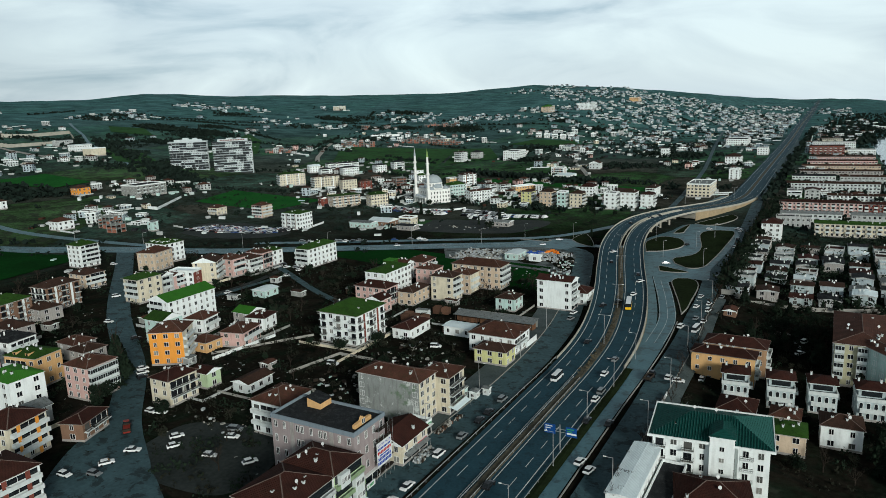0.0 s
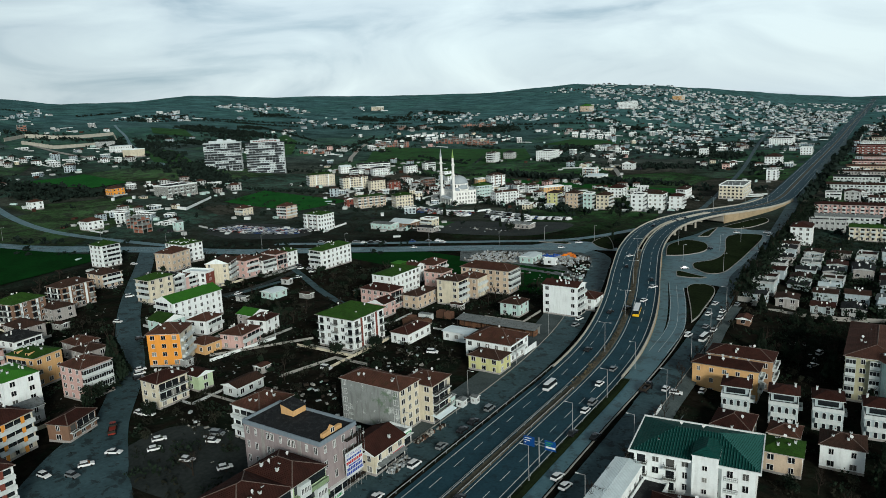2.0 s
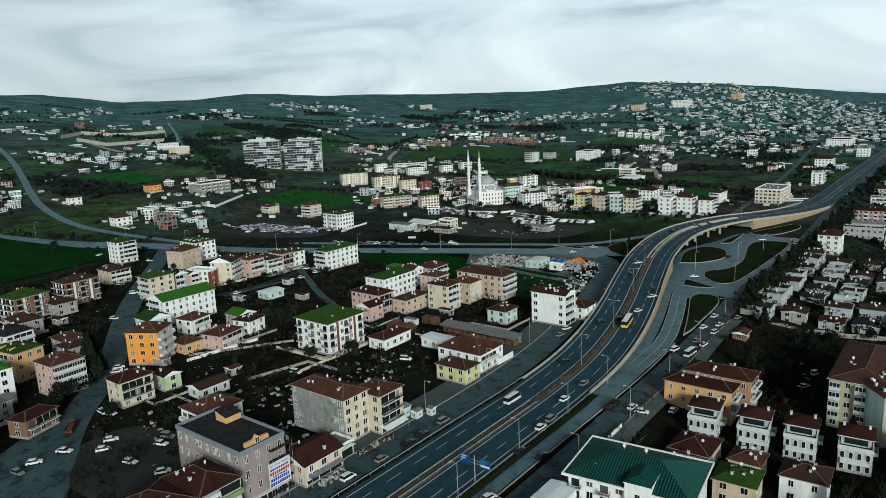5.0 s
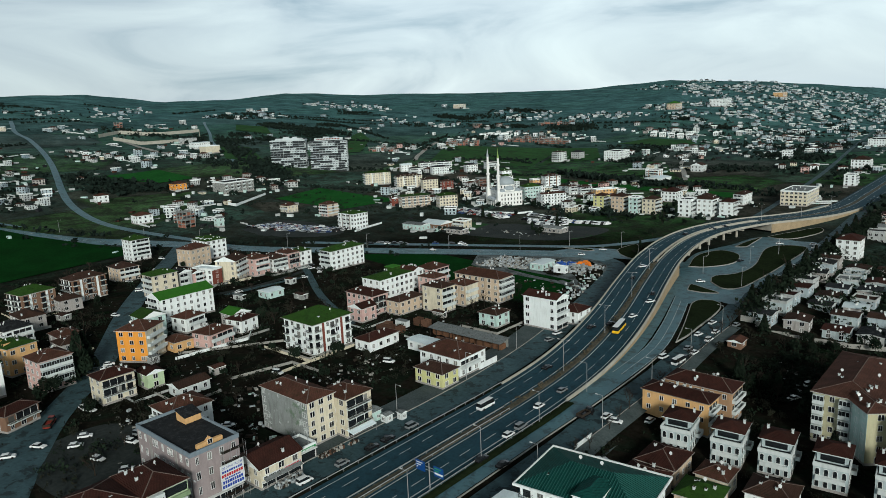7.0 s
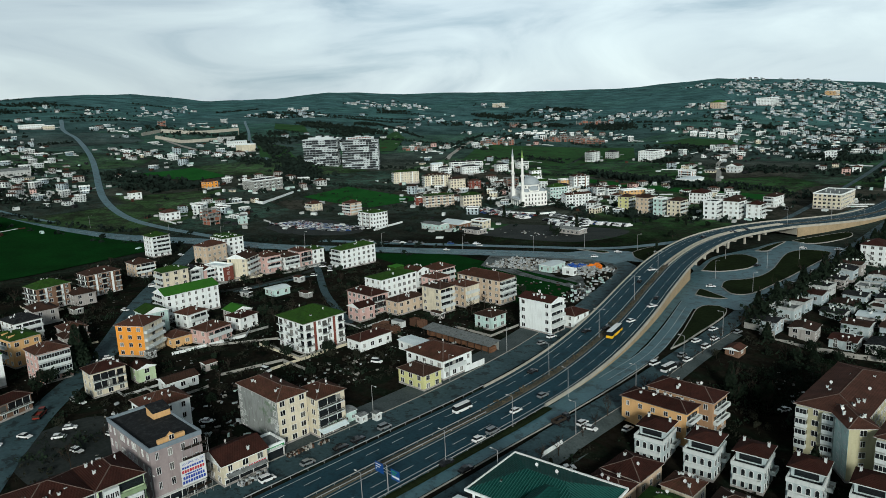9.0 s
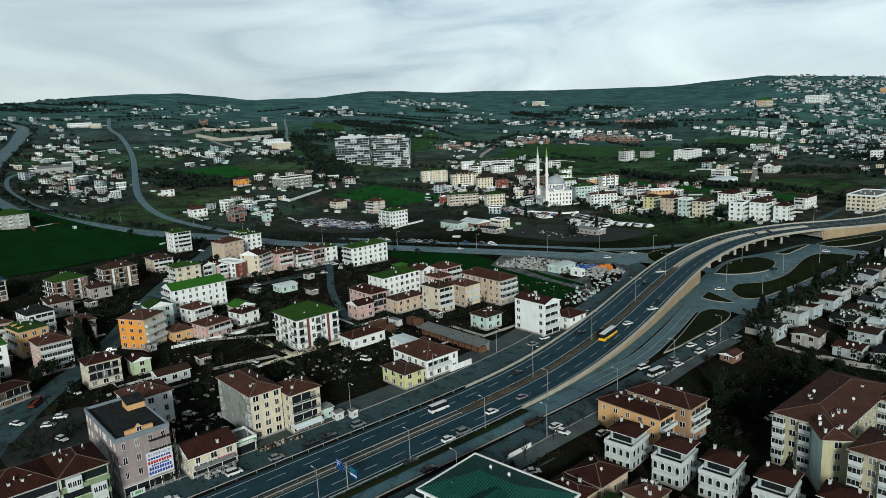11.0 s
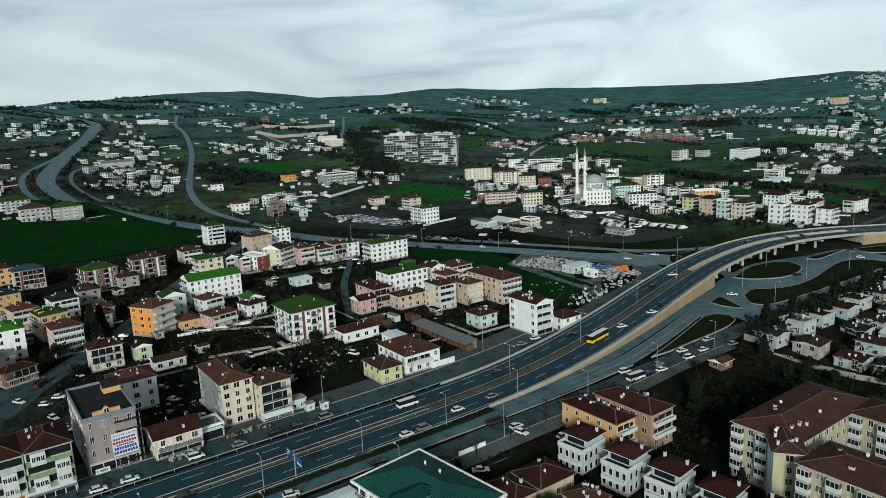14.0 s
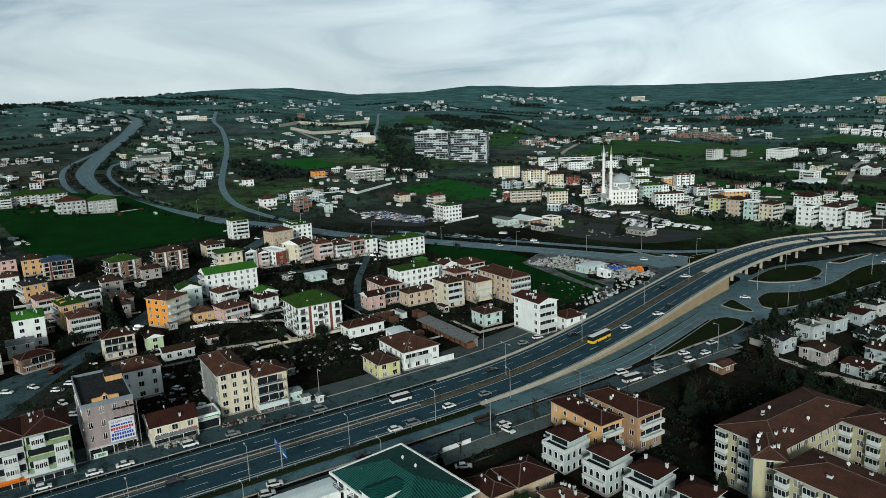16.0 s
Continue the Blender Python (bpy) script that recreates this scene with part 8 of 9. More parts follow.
# ---- vehicles ----
PAINTS = {"white": mat("car_paint_white", (0.72, 0.73, 0.73), (0.66, 0.67, 0.67), rough=0.25, spec=0.5), "black": mat("car_paint_black", (0.012, 0.013, 0.015), rough=0.2, spec=0.5), "grey": mat("car_paint_silver", (0.28, 0.30, 0.31), rough=0.3, metal=0.4), "red": mat("car_paint_red", (0.22, 0.03, 0.02), rough=0.3), "yellow": mat("bus_paint_yellow", (0.80, 0.48, 0.02), (0.72, 0.42, 0.02), rough=0.35), "blue": mat("car_paint_blue", (0.03, 0.07, 0.20), rough=0.3)}
SHAPES = {
    # side outlines of body (x, z), half width, glasshouse outline, wheel places, wheel radius
    "hatch": ([(-2.0, 0.35), (2.0, 0.35), (2.05, 0.62), (1.9, 0.78), (0.95, 0.92), (-1.85, 0.98), (-2.02, 0.7)], 0.86, [(1.0, 0.92), (0.35, 1.42), (-1.35, 1.46), (-1.8, 0.98)], (-1.28, 1.25), 0.31),
    "sedan": ([(-2.25, 0.35), (2.2, 0.35), (2.25, 0.6), (2.05, 0.76), (0.95, 0.9), (-1.5, 0.94), (-2.2, 0.9), (-2.27, 0.6)], 0.87, [(1.0, 0.9), (0.3, 1.38), (-1.0, 1.4), (-1.65, 0.93)], (-1.35, 1.35), 0.32),
    "van": ([(-2.1, 0.35), (2.05, 0.35), (2.1, 0.7), (1.8, 0.95), (1.2, 1.05), (-2.05, 1.1), (-2.15, 0.7)], 0.88, [(1.25, 1.05), (0.55, 1.72), (-1.95, 1.78), (-2.1, 1.08)], (-1.35, 1.3), 0.32),
    "minibus": ([(-3.4, 0.4), (3.3, 0.4), (3.4, 0.9), (3.15, 1.2), (-3.45, 1.3), (-3.5, 0.8)], 1.0, [(3.15, 1.2), (2.6, 2.35), (-3.3, 2.5), (-3.45, 1.3)], (-2.1, 2.1), 0.38),
    "bus": ([(-5.8, 0.4), (5.8, 0.4), (5.9, 1.0), (5.85, 1.45), (-5.85, 1.45), (-5.9, 1.0)], 1.25, [(5.85, 1.45), (5.6, 2.95), (-5.75, 3.0), (-5.85, 1.45)], (-3.2, 3.6), 0.48),
    "truck": ([(-3.2, 0.6), (3.0, 0.6), (3.1, 1.0), (3.0, 1.3), (1.2, 1.35), (-3.2, 1.1)], 1.0, [(3.0, 1.3), (2.6, 2.2), (1.3, 2.3), (1.2, 1.3)], (-2.0, 2.0), 0.42),
}


def slab_of(s, pts, hw, top_in=0.0):
    """Side outline pulled across the width; the upper points may lean in."""
    k, n = len(s.v), len(pts)
    zmin, zmax = min(p[1] for p in pts), max(p[1] for p in pts)
    for sg in (-1, 1):
        for x, z in pts:
            s.v.append((x, sg * (hw - top_in * (z - zmin) / (zmax - zmin)), z))
    s.f.append(tuple(k + i for i in range(n))); s.f.append(tuple(k + n + i for i in reversed(range(n))))
    for i in range(n):
        j = (i + 1) % n
        s.f.append((k + j, k + i, k + n + i, k + n + j))
    s.m += [0] * (n + 2)


def car_meshes(kind, colour):
    def make():
        body, hw, glass, wx, wr_ = SHAPES[kind]
        s = Soup(); slab_of(s, body, hw, 0.06)
        bm = bmesh.new()
        me = s.mesh("body", PAINTS[colour])
        bm.from_mesh(me)
        bmesh.ops.recalc_face_normals(bm, faces=bm.faces)
        bmesh.ops.bevel(bm, geom=[e for e in bm.edges], offset=0.06, segments=1, affect="EDGES", clamp_overlap=True)
        bm.to_mesh(me); bm.free()
        g = Soup(); slab_of(g, glass, hw - 0.05, 0.16)
        r = Soup()
        xs = [p[0] for p in glass[1:3]]
        zt = max(p[1] for p in glass)
        r.box(min(xs) - 0.02, max(xs) + 0.02, -hw + 0.2, hw - 0.2, zt - 0.05, zt + 0.04)
        w = Soup()
        w.rings([[(wr_ * math.cos(a * math.pi / 6), yy, wr_ + wr_ * math.sin(a * math.pi / 6)) for a in range(12)] for yy in (-0.12, 0.12)])
        roof_paint = PAINTS["white"] if kind == "bus" else PAINTS[colour]
        return me, g.mesh("glasshouse", CAR_GLASS), r.mesh("roof", roof_paint), w.mesh("wheel", BLACK)
    return keyed(("car", kind, colour), make)


CAR_WORDS = {"hatch": "small hatchback", "sedan": "saloon car", "van": "compact van", "minibus": "minibus", "bus": "city bus", "truck": "flatbed truck", "boat": "hatchback"}
COLOUR_WORDS = {"white": "white", "black": "black", "grey": "silver grey", "red": "dark red", "yellow": "yellow and white", "blue": "dark blue"}


def car(x, y, rot, kind="hatch", colour="white", z=None):
    kind = "hatch" if kind == "boat" else kind
    if z is None:
        if -83.5 < x < -77 and y < 235:
            x = -83.8
        z = T(x, y) + 0.10
    me, g, r, w = car_meshes(kind, colour)
    nm = {"bus": "bus", "minibus": "minibus", "truck": "truck", "van": "van"}.get(kind, "car")
    b = thing(nm, COLOUR_WORDS[colour] + " " + CAR_WORDS[kind] + (" on the highway" if z > T(x, y) + 0.11 else " standing at the roadside"), nm, pose(x, y, z, 0, 0, rot))
    part("body", me, b); part("glasshouse", g, b); part("roof", r, b)
    hw = SHAPES[kind][1]
    for wx in SHAPES[kind][3]:
        for q in (-1, 1):
            part("wheel", w, b, m=Matrix.Translation((wx, q * (hw - 0.1), 0)))
    if kind == "truck":
        s = keyed(("bed", colour), lambda: (lambda q: (tray(q, -3.2, 1.1, -1.05, 1.05, 1.05, 1.2, 1.8, 0.08), q.mesh("load_bed", BARK, BARK))[1])(Soup()))
        part("load_bed", s, b)
    return b


car(-83.4, 107.0, 88, "hatch", "white")
car(-83.2, 118.5, 88, "hatch", "white")
car(-82.9, 125.8, 88, "sedan", "white")
car(-84.6, 142.5, 88, "van", "white")
car(-82.6, 153.9, 88, "hatch", "grey")
car(-79.9, 164.6, 88, "sedan", "black")
car(-82.3, 170.5, 88, "sedan", "black")
car(-83.4, 180.2, 88, "van", "grey")
car(-56.3, 177.2, 88, "sedan", "black")
car(-58.4, 197.9, 88, "van", "grey", 0.17)
car(-61.6, 212.1, 88, "hatch", "white", 0.21)
car(-78.1, 289.0, 78, "sedan", "black", 2.14)
car(-42.7, 269.5, 85, "minibus", "white")
car(-42.5, 275.4, 85, "hatch", "black")
car(-41.8, 281.4, 85, "hatch", "white")
car(-45.3, 284.4, 85, "hatch", "grey")
car(-42.6, 297.3, 85, "van", "white")
car(-43.8, 307.3, 84, "hatch", "white")
car(-40.4, 320.2, 84, "hatch", "grey")
car(-76.9, 321.8, 68, "sedan", "white", 3.37)
car(-104.0, 372.2, 65, "sedan", "white", 5.22)
car(-108.9, 481.6, 20, "sedan", "black", 6.47)
car(-105.9, 494.4, 15, "hatch", "black", 6.11)
car(-158.8, 406.3, 30, "hatch", "white")
car(-246.4, 371.7, 20, "hatch", "white")
car(-33.5, 227.3, 88, "hatch", "white")
car(-33.8, 198.2, 60, "sedan", "white")
car(-58.4, 192.0, 88, "hatch", "white")
car(-42.4, 217.9, 88, "hatch", "white")
car(-150.5, 182.3, 10, "van", "white")
car(-177.3, 127.3, 0, "hatch", "white")
car(-160.9, 108.4, 30, "sedan", "white")
car(-152.4, 115.1, 60, "hatch", "white")
car(-156.4, 119.3, 60, "hatch", "white")
car(-127.0, 117.8, 60, "hatch", "white")
car(-128.1, 148.5, 40, "sedan", "white")
car(-140.8, 148.3, 40, "hatch", "grey")
car(-125.8, 212.6, 20, "van", "white")
car(-259.3, 237.4, 85, "hatch", "white")
car(-256.3, 276.7, 40, "hatch", "white")
car(-271.0, 293.4, 60, "hatch", "white")
car(-277.7, 298.4, 60, "hatch", "black")
car(-258.9, 290.2, 60, "hatch", "white")
car(-265.5, 295.2, 60, "hatch", "grey")
car(-445.5, 116.3, 20, "hatch", "white")
car(-437.2, 118.5, 20, "hatch", "white")
car(-326.5, 212.2, 20, "hatch", "white")
car(-339.5, 211.1, 20, "hatch", "grey")
car(-370.2, 253.8, 20, "hatch", "white")
car(-161.2, 100.7, 60, "hatch", "white")
car(-159.0, 95.7, 10, "boat", "grey")
car(-165.7, 92.0, 5, "hatch", "white")
car(-173.5, 116.0, 143, "truck", "red")
car(-141.7, 126.0, 20, "hatch", "white")
car(-144.1, 129.6, 20, "van", "grey")
car(-139.2, 115.6, 20, "hatch", "white")
car(-174.0, 128.1, 20, "hatch", "white")
car(-210.8, 150.2, 65, "hatch", "white")
car(-207.4, 147.6, 65, "hatch", "white")
car(-204.0, 144.9, 65, "hatch", "black")
car(-303.2, 206.9, 60, "van", "white")
car(-271.6, 180.1, 20, "hatch", "white")
car(-242.4, 171.3, 60, "hatch", "black")
car(-91.3, 264.6, 80, "hatch", "grey")
car(-92.9, 272.9, 80, "hatch", "white")
car(-82.8, 281.6, 84, "sedan", "black", 1.86)
car(-75.8, 238.8, 86, "sedan", "black", 0.62)
car(-74.8, 301.2, 80, "hatch", "white", 2.59)
car(-66.6, 134.6, 88, "sedan", "black", 0.12)
car(-50.2, 178.1, 88, "sedan", "black")
car(-50.7, 154.4, 80, "hatch", "white")
car(-47.4, 151.4, 80, "hatch", "white")
car(-47.6, 215.1, 84, "truck", "black")
car(-48.7, 271.4, 80, "van", "white")
car(-48.0, 301.2, 80, "hatch", "white")
car(-47.3, 355.8, 80, "hatch", "black")
car(-48.4, 405.1, 80, "hatch", "grey")
car(-49.0, 433.9, 80, "hatch", "white")
car(-50.1, 458.5, 80, "hatch", "black")
car(-52.1, 486.8, 80, "hatch", "white")
car(-48.9, 317.8, 84, "sedan", "white")
car(-39.1, 216.9, 10, "hatch", "white")
car(-154.8, 425.6, 20, "sedan", "white")
car(-6.8, 273.5, 60, "sedan", "white")
car(-5.9, 287.4, 70, "van", "white")
car(-61.8, 225.5, 88, "hatch", "grey", 0.40)
car(-74.5, 202.8, 89, "minibus", "white", 0.19)
# on the flyover, in lane
for yy, off, kind, colour in ((284, -4.2, "bus", "yellow"), (455, 4.4, "sedan", "black"), (352, 4.6, "hatch", "black"), (330, -8.2, "sedan", "black")):
    i = station(yy)
    hx, hy, hz = h_at(i, off, 0.02)
    car(hx, hy, math.degrees(math.atan2(H_NOR[i][1], H_NOR[i][0])) - 90, kind, colour, hz)
car(-77.0, 378.6, 30, "sedan", "white")
car(-76.0, 433.0, 75, "sedan", "black")
car(-72.0, 490.8, 20, "hatch", "white")
car(-54.5, 496.0, 10, "sedan", "white")
# ---- the yards: rows of parked lorries, boats and cars, too many to tell apart ----
lot = Soup()
lr = random.Random(21)
LOT_MATS = [PAINTS["white"], PAINTS["grey"], PAINTS["black"], PAINTS["blue"], CAR_GLASS, PAINTS["red"]]


def parked(x, y, rot, L, W, H):
    z = T(x, y) + 0.05
    c = lr.choice((0, 0, 0, 1, 1, 1, 2, 2, 3, 3, 5) if L < 6 else (0, 0, 0, 1, 2))
    lot.box(-L / 2, L / 2, -W / 2, W / 2, z + 0.25, z + H * 0.55, c, rot, (x, y))
    lot.box(-L * 0.33, L * 0.25, -W * 0.44, W * 0.44, z + H * 0.55, z + H * 0.86, 4 if L < 6 else c, rot, (x, y))
    lot.box(-L * 0.30, L * 0.20, -W * 0.42, W * 0.42, z + H * 0.86, z + H, c, rot, (x, y))


for row, (x0, y0, x1, y1) in enumerate(((-281, 531, -236, 519), (-268, 508, -224, 500), (-232, 512, -197, 515), (-256, 497, -226, 489), (-318, 512, -286, 508))):
    n = 15
    for k in range(n):
        parked(x0 + (x1 - x0) * k / n + lr.gauss(0, .3), y0 + (y1 - y0) * k / n + lr.gauss(0, .5), radians(75 + lr.gauss(0, 5)), 6.4 + lr.uniform(-1, 1), 2.2, 2.3)
for k in range(330):
    u, v = lr.random(), lr.random()
    px, py = -428 + 66 * u + 6 * v, 352 + 30 * v * (1 - 0.25 * u) + 26 * u
    parked(px, py, radians(lr.choice((25, 30, 115))), 4.3, 1.75, 1.45)
for k in range(60):
    parked(-352 + 4.3 * (k % 15) + lr.gauss(0, .6), 512 + 6 * (k // 15) + lr.gauss(0, .6) - 0.4 * (k % 15), radians(60 + lr.gauss(0, 8)), 4.3, 1.75, 1.45)
for k in range(26):
    if lr.random() < 0.45:
        continue
    parked(-318 + 3.6 * k * 0.9 + lr.gauss(0, 1), 342 + 16 + 1.9 * k * 0.9 + lr.gauss(0, 1.5), radians(30 + lr.gauss(0, 12)), 4.3, 1.75, 1.45)
tagged(new("parked_vehicles", lot.mesh("parked_vehicles", *LOT_MATS)), "rows of lorries and cars parked in the gravel yards", "parked vehicles", kind="stuff")
# marble blocks, sacks and timber in the building yard
PALE = mat("pale_stone_blocks", (0.50, 0.53, 0.54), (0.22, 0.25, 0.26), rough=0.8, big=0.5, fine=2)
ORANGE = mat("orange_tarpaulin", (0.75, 0.22, 0.02), (0.60, 0.16, 0.02), rough=0.6)
BLUE = mat("blue_tarpaulin", (0.03, 0.10, 0.40), (0.02, 0.07, 0.28), rough=0.6)
heap = Soup()
for k in range(1500):
    u, v = lr.random(), lr.random()
    px, py = -196 + 62 * u + lr.gauss(0, 2), 352 + 14 * u + 30 * v * (1 - 0.3 * u)
    if (k % 3 == 0) and u > 0.75:
        continue
    e = lr.uniform(0.2, 0.85)
    z = T(px, py)
    heap.box(-e, e, -e * lr.uniform(.3, 1), e * lr.uniform(.3, 1), z - 0.1, z + lr.uniform(0.15, 1.1), lr.choice((0, 0, 0, 1, 1, 4)), lr.uniform(0, 3), (px, py))
for px, py, c, e in ((-147, 384, 2, 2.2), (-143, 385, 2, 1.8), (-145, 388, 2, 2.0), (-156, 379, 3, 2.6), (-151, 381, 3, 2.0), (-140, 382, 2, 1.5), (-153, 377, 3, 1.8)):
    for q in range(7):
        f = e * lr.uniform(0.25, 0.5)
        qx, qy = px + lr.gauss(0, e * 0.5), py + lr.gauss(0, e * 0.5)
        heap.box(-f, f, -f * .7, f * .7, T(qx, qy) - 0.1, T(qx, qy) + lr.uniform(0.7, 1.9), c, lr.uniform(0, 3), (qx, qy))
for px, py in [(-116.3, 339.5), (-123.6, 361.4), (-114.4, 328.3)]:
    for k in range(70):  # pallets, sacks and scrap along the yard's lane
        qx, qy = px + lr.gauss(0, 6), py + lr.gauss(0, 6)
        e = lr.uniform(0.2, 0.9); z = T(qx, qy)
        if not on_road(qx, qy, 1):
            heap.box(-e, e, -e * .5, e * .5, z - 0.1, z + lr.uniform(0.15, 1.2), lr.choice((0, 0, 1, 4, 5)), lr.uniform(0, 3), (qx, qy))
for k in range(900):  # litter, boards and broken walls on the plots of the town
    px, py = lr.uniform(-300, -114), lr.uniform(112, 315)
    if clear(px, py, 7) and not on_road(px, py, 1):
        e = lr.uniform(0.10, 0.34); z = T(px, py)
        heap.box(-e * 1.6, e * 1.6, -e * .6, e * .6, z - 0.1, z + e * lr.uniform(.2, 0.8), lr.choice((0, 1, 4, 4, 4, 4, 6, 6)), lr.uniform(0, 3), (px, py))
for k in range(330):  # rubble on the plots beyond and beside
    px, py = lr.choice(((-300, 440), (-250, 452), (-225, 455), (-128, 205), (-125, 190), (-140, 198), (-115, 268), (-126, 262), (-142, 330), (-150, 130), (-145, 160), (-12, 290), (-20, 300)))
    px += lr.gauss(0, 8); py += lr.gauss(0, 5)
    if clear(px, py, 7) and not (-112 < px < -50):
        e = lr.uniform(0.15, 0.7); z = T(px, py)
        heap.box(-e, e, -e * .6, e * .6, z - 0.1, z + e * lr.uniform(.4, 1.2), lr.choice((0, 1, 1, 4, 4)), lr.uniform(0, 3), (px, py))
for k in range(90):  # scrap sheets and boards behind the shops
    px, py = lr.choice(((-118, 149), (-124, 145), (-112, 147), (-116, 152), (-133, 168), (-128, 176), (-146, 172)))
    px += lr.gauss(0, 4); py += lr.gauss(0, 3)
    if clear(px, py, 4):
        e = lr.uniform(0.3, 1.0); z = T(px, py)
        heap.box(-e, e, -e * .5, e * .5, z - 0.1, z + lr.uniform(0.15, 0.9), lr.choice((0, 1, 4, 4, 4, 4, 5)), lr.uniform(0, 3), (px, py))
tagged(new("yard_clutter", heap.mesh("yard_clutter", PALE, CONC, ORANGE, BLUE, BARK, W_CYAN, R_SLATE)), "stone blocks, sacks and tarpaulins heaped in the yards", "clutter", kind="stuff")
B(-160, 366, 8, 13, 3.6, 1, W_CYAN, R_WHITE, "gable", label="blue grey metal shed in the building yard", name="shed", chimneys=0, ridge=0.5)
B(-146, 362, 7, 3, 3.0, 1, W_WHITE, R_WHITE, "flat", label="white site office in the building yard", name="site_office", chimneys=0)
B(-218, 470, 18, 10, 3.6, 1, W_GREY, R_SLATE, "gable", label="open grey sheet-roofed shelter in the vehicle yard", name="shelter", chimneys=0, ridge=0.8)
B(-276, 432, 14, 9, 3.4, 1, W_GREY, R_DARK, "gable", label="low dark shed beside the cross road", name="shed", chimneys=0, ridge=0.6)

# ---- street furniture ----


def lamp_meshes(h, double):
    s = Soup(); s.lathe([(0.12, 0), (0.07, h)], 8)
    a = Soup()
    for q in ((-1, 1) if double else (1,)):
        a.box(0 if q > 0 else -1.8, 1.8 if q > 0 else 0, -0.04, 0.04, h - 0.05, h + 0.05)
    l = Soup(); l.box(-0.35, 0.35, -0.15, 0.15, -0.05, 0.08)
    return s.mesh("pole", STEEL), a.mesh("arm", STEEL), l.mesh("lantern", PVC)


LAMP1, LAMP2 = lamp_meshes(9.5, False), lamp_meshes(11, True)


def street_lamp(x, y, rot, double=False, z=None):
    h = 11 if double else 9.5
    b = thing("street_lamp", "grey steel street lamp with " + ("two arms" if double else "one arm") + " beside the road", "street lamp", pose(x, y, T(x, y) if z is None else z, 0, 0, rot), "street lamps")
    p, a, l = LAMP2 if double else LAMP1
    part("pole", p, b); part("arm", a, b)
    for q in ((-1.9, 1.9) if double else (1.9,)):
        part("lantern", l, b, m=Matrix.Translation((q, 0, h)))


for k, y in enumerate(range(240, 640, 42)):
    i = station(y)
    if y < 380 or y > 520:
        x, yy, z = h_at(i, 0.0, 0.15)
        street_lamp(x, yy, math.degrees(math.atan2(H_NOR[i][1], H_NOR[i][0])), True, z)
for y in range(96, 235, 27):
    street_lamp(-56.2, y, 180)
for y in range(110, 330, 34):
    street_lamp(-39.6 - max(0, y - 180) * 0.03, y, 180)
for y in range(118, 300, 33):
    street_lamp(-93.5 - max(0, y - 230) * 0.14, y, 0)
for x, y in ((-400, 298), (-340, 328), (-290, 355), (-240, 380), (-200, 402), (-450, 282), (-520, 250), (-180, 428), (-150, 440), (-70, 430), (-64, 460), (-82, 395), (-96, 440), (-58, 380)):
    street_lamp(x, y, 60)

# road sign on a central post
SIGN_BLUE = mat("sign_blue", (0.010, 0.065, 0.24), (0.008, 0.05, 0.2), rough=0.4)
SIGN_GREEN = mat("sign_lettering_green", (0.05, 0.30, 0.10), rough=0.4)
SIGN_WHITE = mat("sign_white", (0.70, 0.72, 0.72), rough=0.4)
g = thing("road_sign", "blue overhead direction sign with two panels on a post", "road sign", pose(-57.6, 158.8, 0, 0, 0, 180))
s = Soup(); s.lathe([(0.16, 0), (0.13, 7.2)], 10); part("post", s.mesh("post", STEEL), g)
s = Soup(); s.box(-4.2, 3.2, -0.05, 0.05, 5.9, 6.0); part("crossbar", s.mesh("crossbar", STEEL), g)
s = Soup(); s.box(-4.2, 3.2, -0.05, 0.05, 5.1, 5.2); part("crossbar", s.mesh("crossbar", STEEL), g)
for x0, x1, z0 in ((1.2, 4.2, 4.4), (-4.6, -1.6, 4.4)):
    s = Soup(); s.box(x0, x1, 0.08, 0.16, z0, z0 + 2.6)
    p = part("panel", s.mesh("panel", SIGN_BLUE), g, "blue sign panel")
    for k, (wd, hh, mm) in enumerate(((1.9, 0.26, SIGN_WHITE if x0 > 0 else SIGN_GREEN), (1.4, 0.26, SIGN_WHITE if x0 > 0 else SIGN_GREEN), (2.6, 0.5, SIGN_WHITE)[:3] if x0 < 0 else (0.4, 0.3, SIGN_WHITE))):
        s = Soup(); zc = z0 + 2.05 - k * 0.62
        s.box(x1 - 0.3 - wd, x1 - 0.3, 0.165, 0.175, zc - hh / 2, zc + hh / 2)
        s.box(x0 + 0.3, x0 + 0.3 + wd, 0.065, 0.075, zc - hh / 2, zc + hh / 2)
        part("lettering", s.mesh("lettering", mm), p)

# advertising banner and scaffold on the mauve block
ban = thing("banner", "white advertising banner with red and blue lines on the scaffold", "banner", pose(-90.85, 127.0, 4.4, 0, 0, 90))
s = Soup(); s.box(-3.1, 3.1, -0.06, 0.0, 0, 6.2); part("cloth", s.mesh("cloth", SIGN_WHITE), ban)
INK_R, INK_B = mat("ink_red", (0.45, 0.02, 0.03), rough=0.5), mat("ink_blue", (0.02, 0.06, 0.35), rough=0.5)
for z, h, w, mm in ((4.2, 0.5, 5.4, INK_B), (3.15, 0.7, 5.7, INK_R), (2.5, 0.4, 4.2, INK_B), (1.5, 0.75, 5.4, INK_B), (0.45, 0.75, 5.8, INK_B)):
    s = Soup()
    n = 9
    for q in range(n):
        s.box(-w / 2 + q * w / n, -w / 2 + (q + 0.78) * w / n, -0.075, -0.061, z, z + h)
    part("lettering", s.mesh("lettering", mm), ban)["kind"] = "stuff"
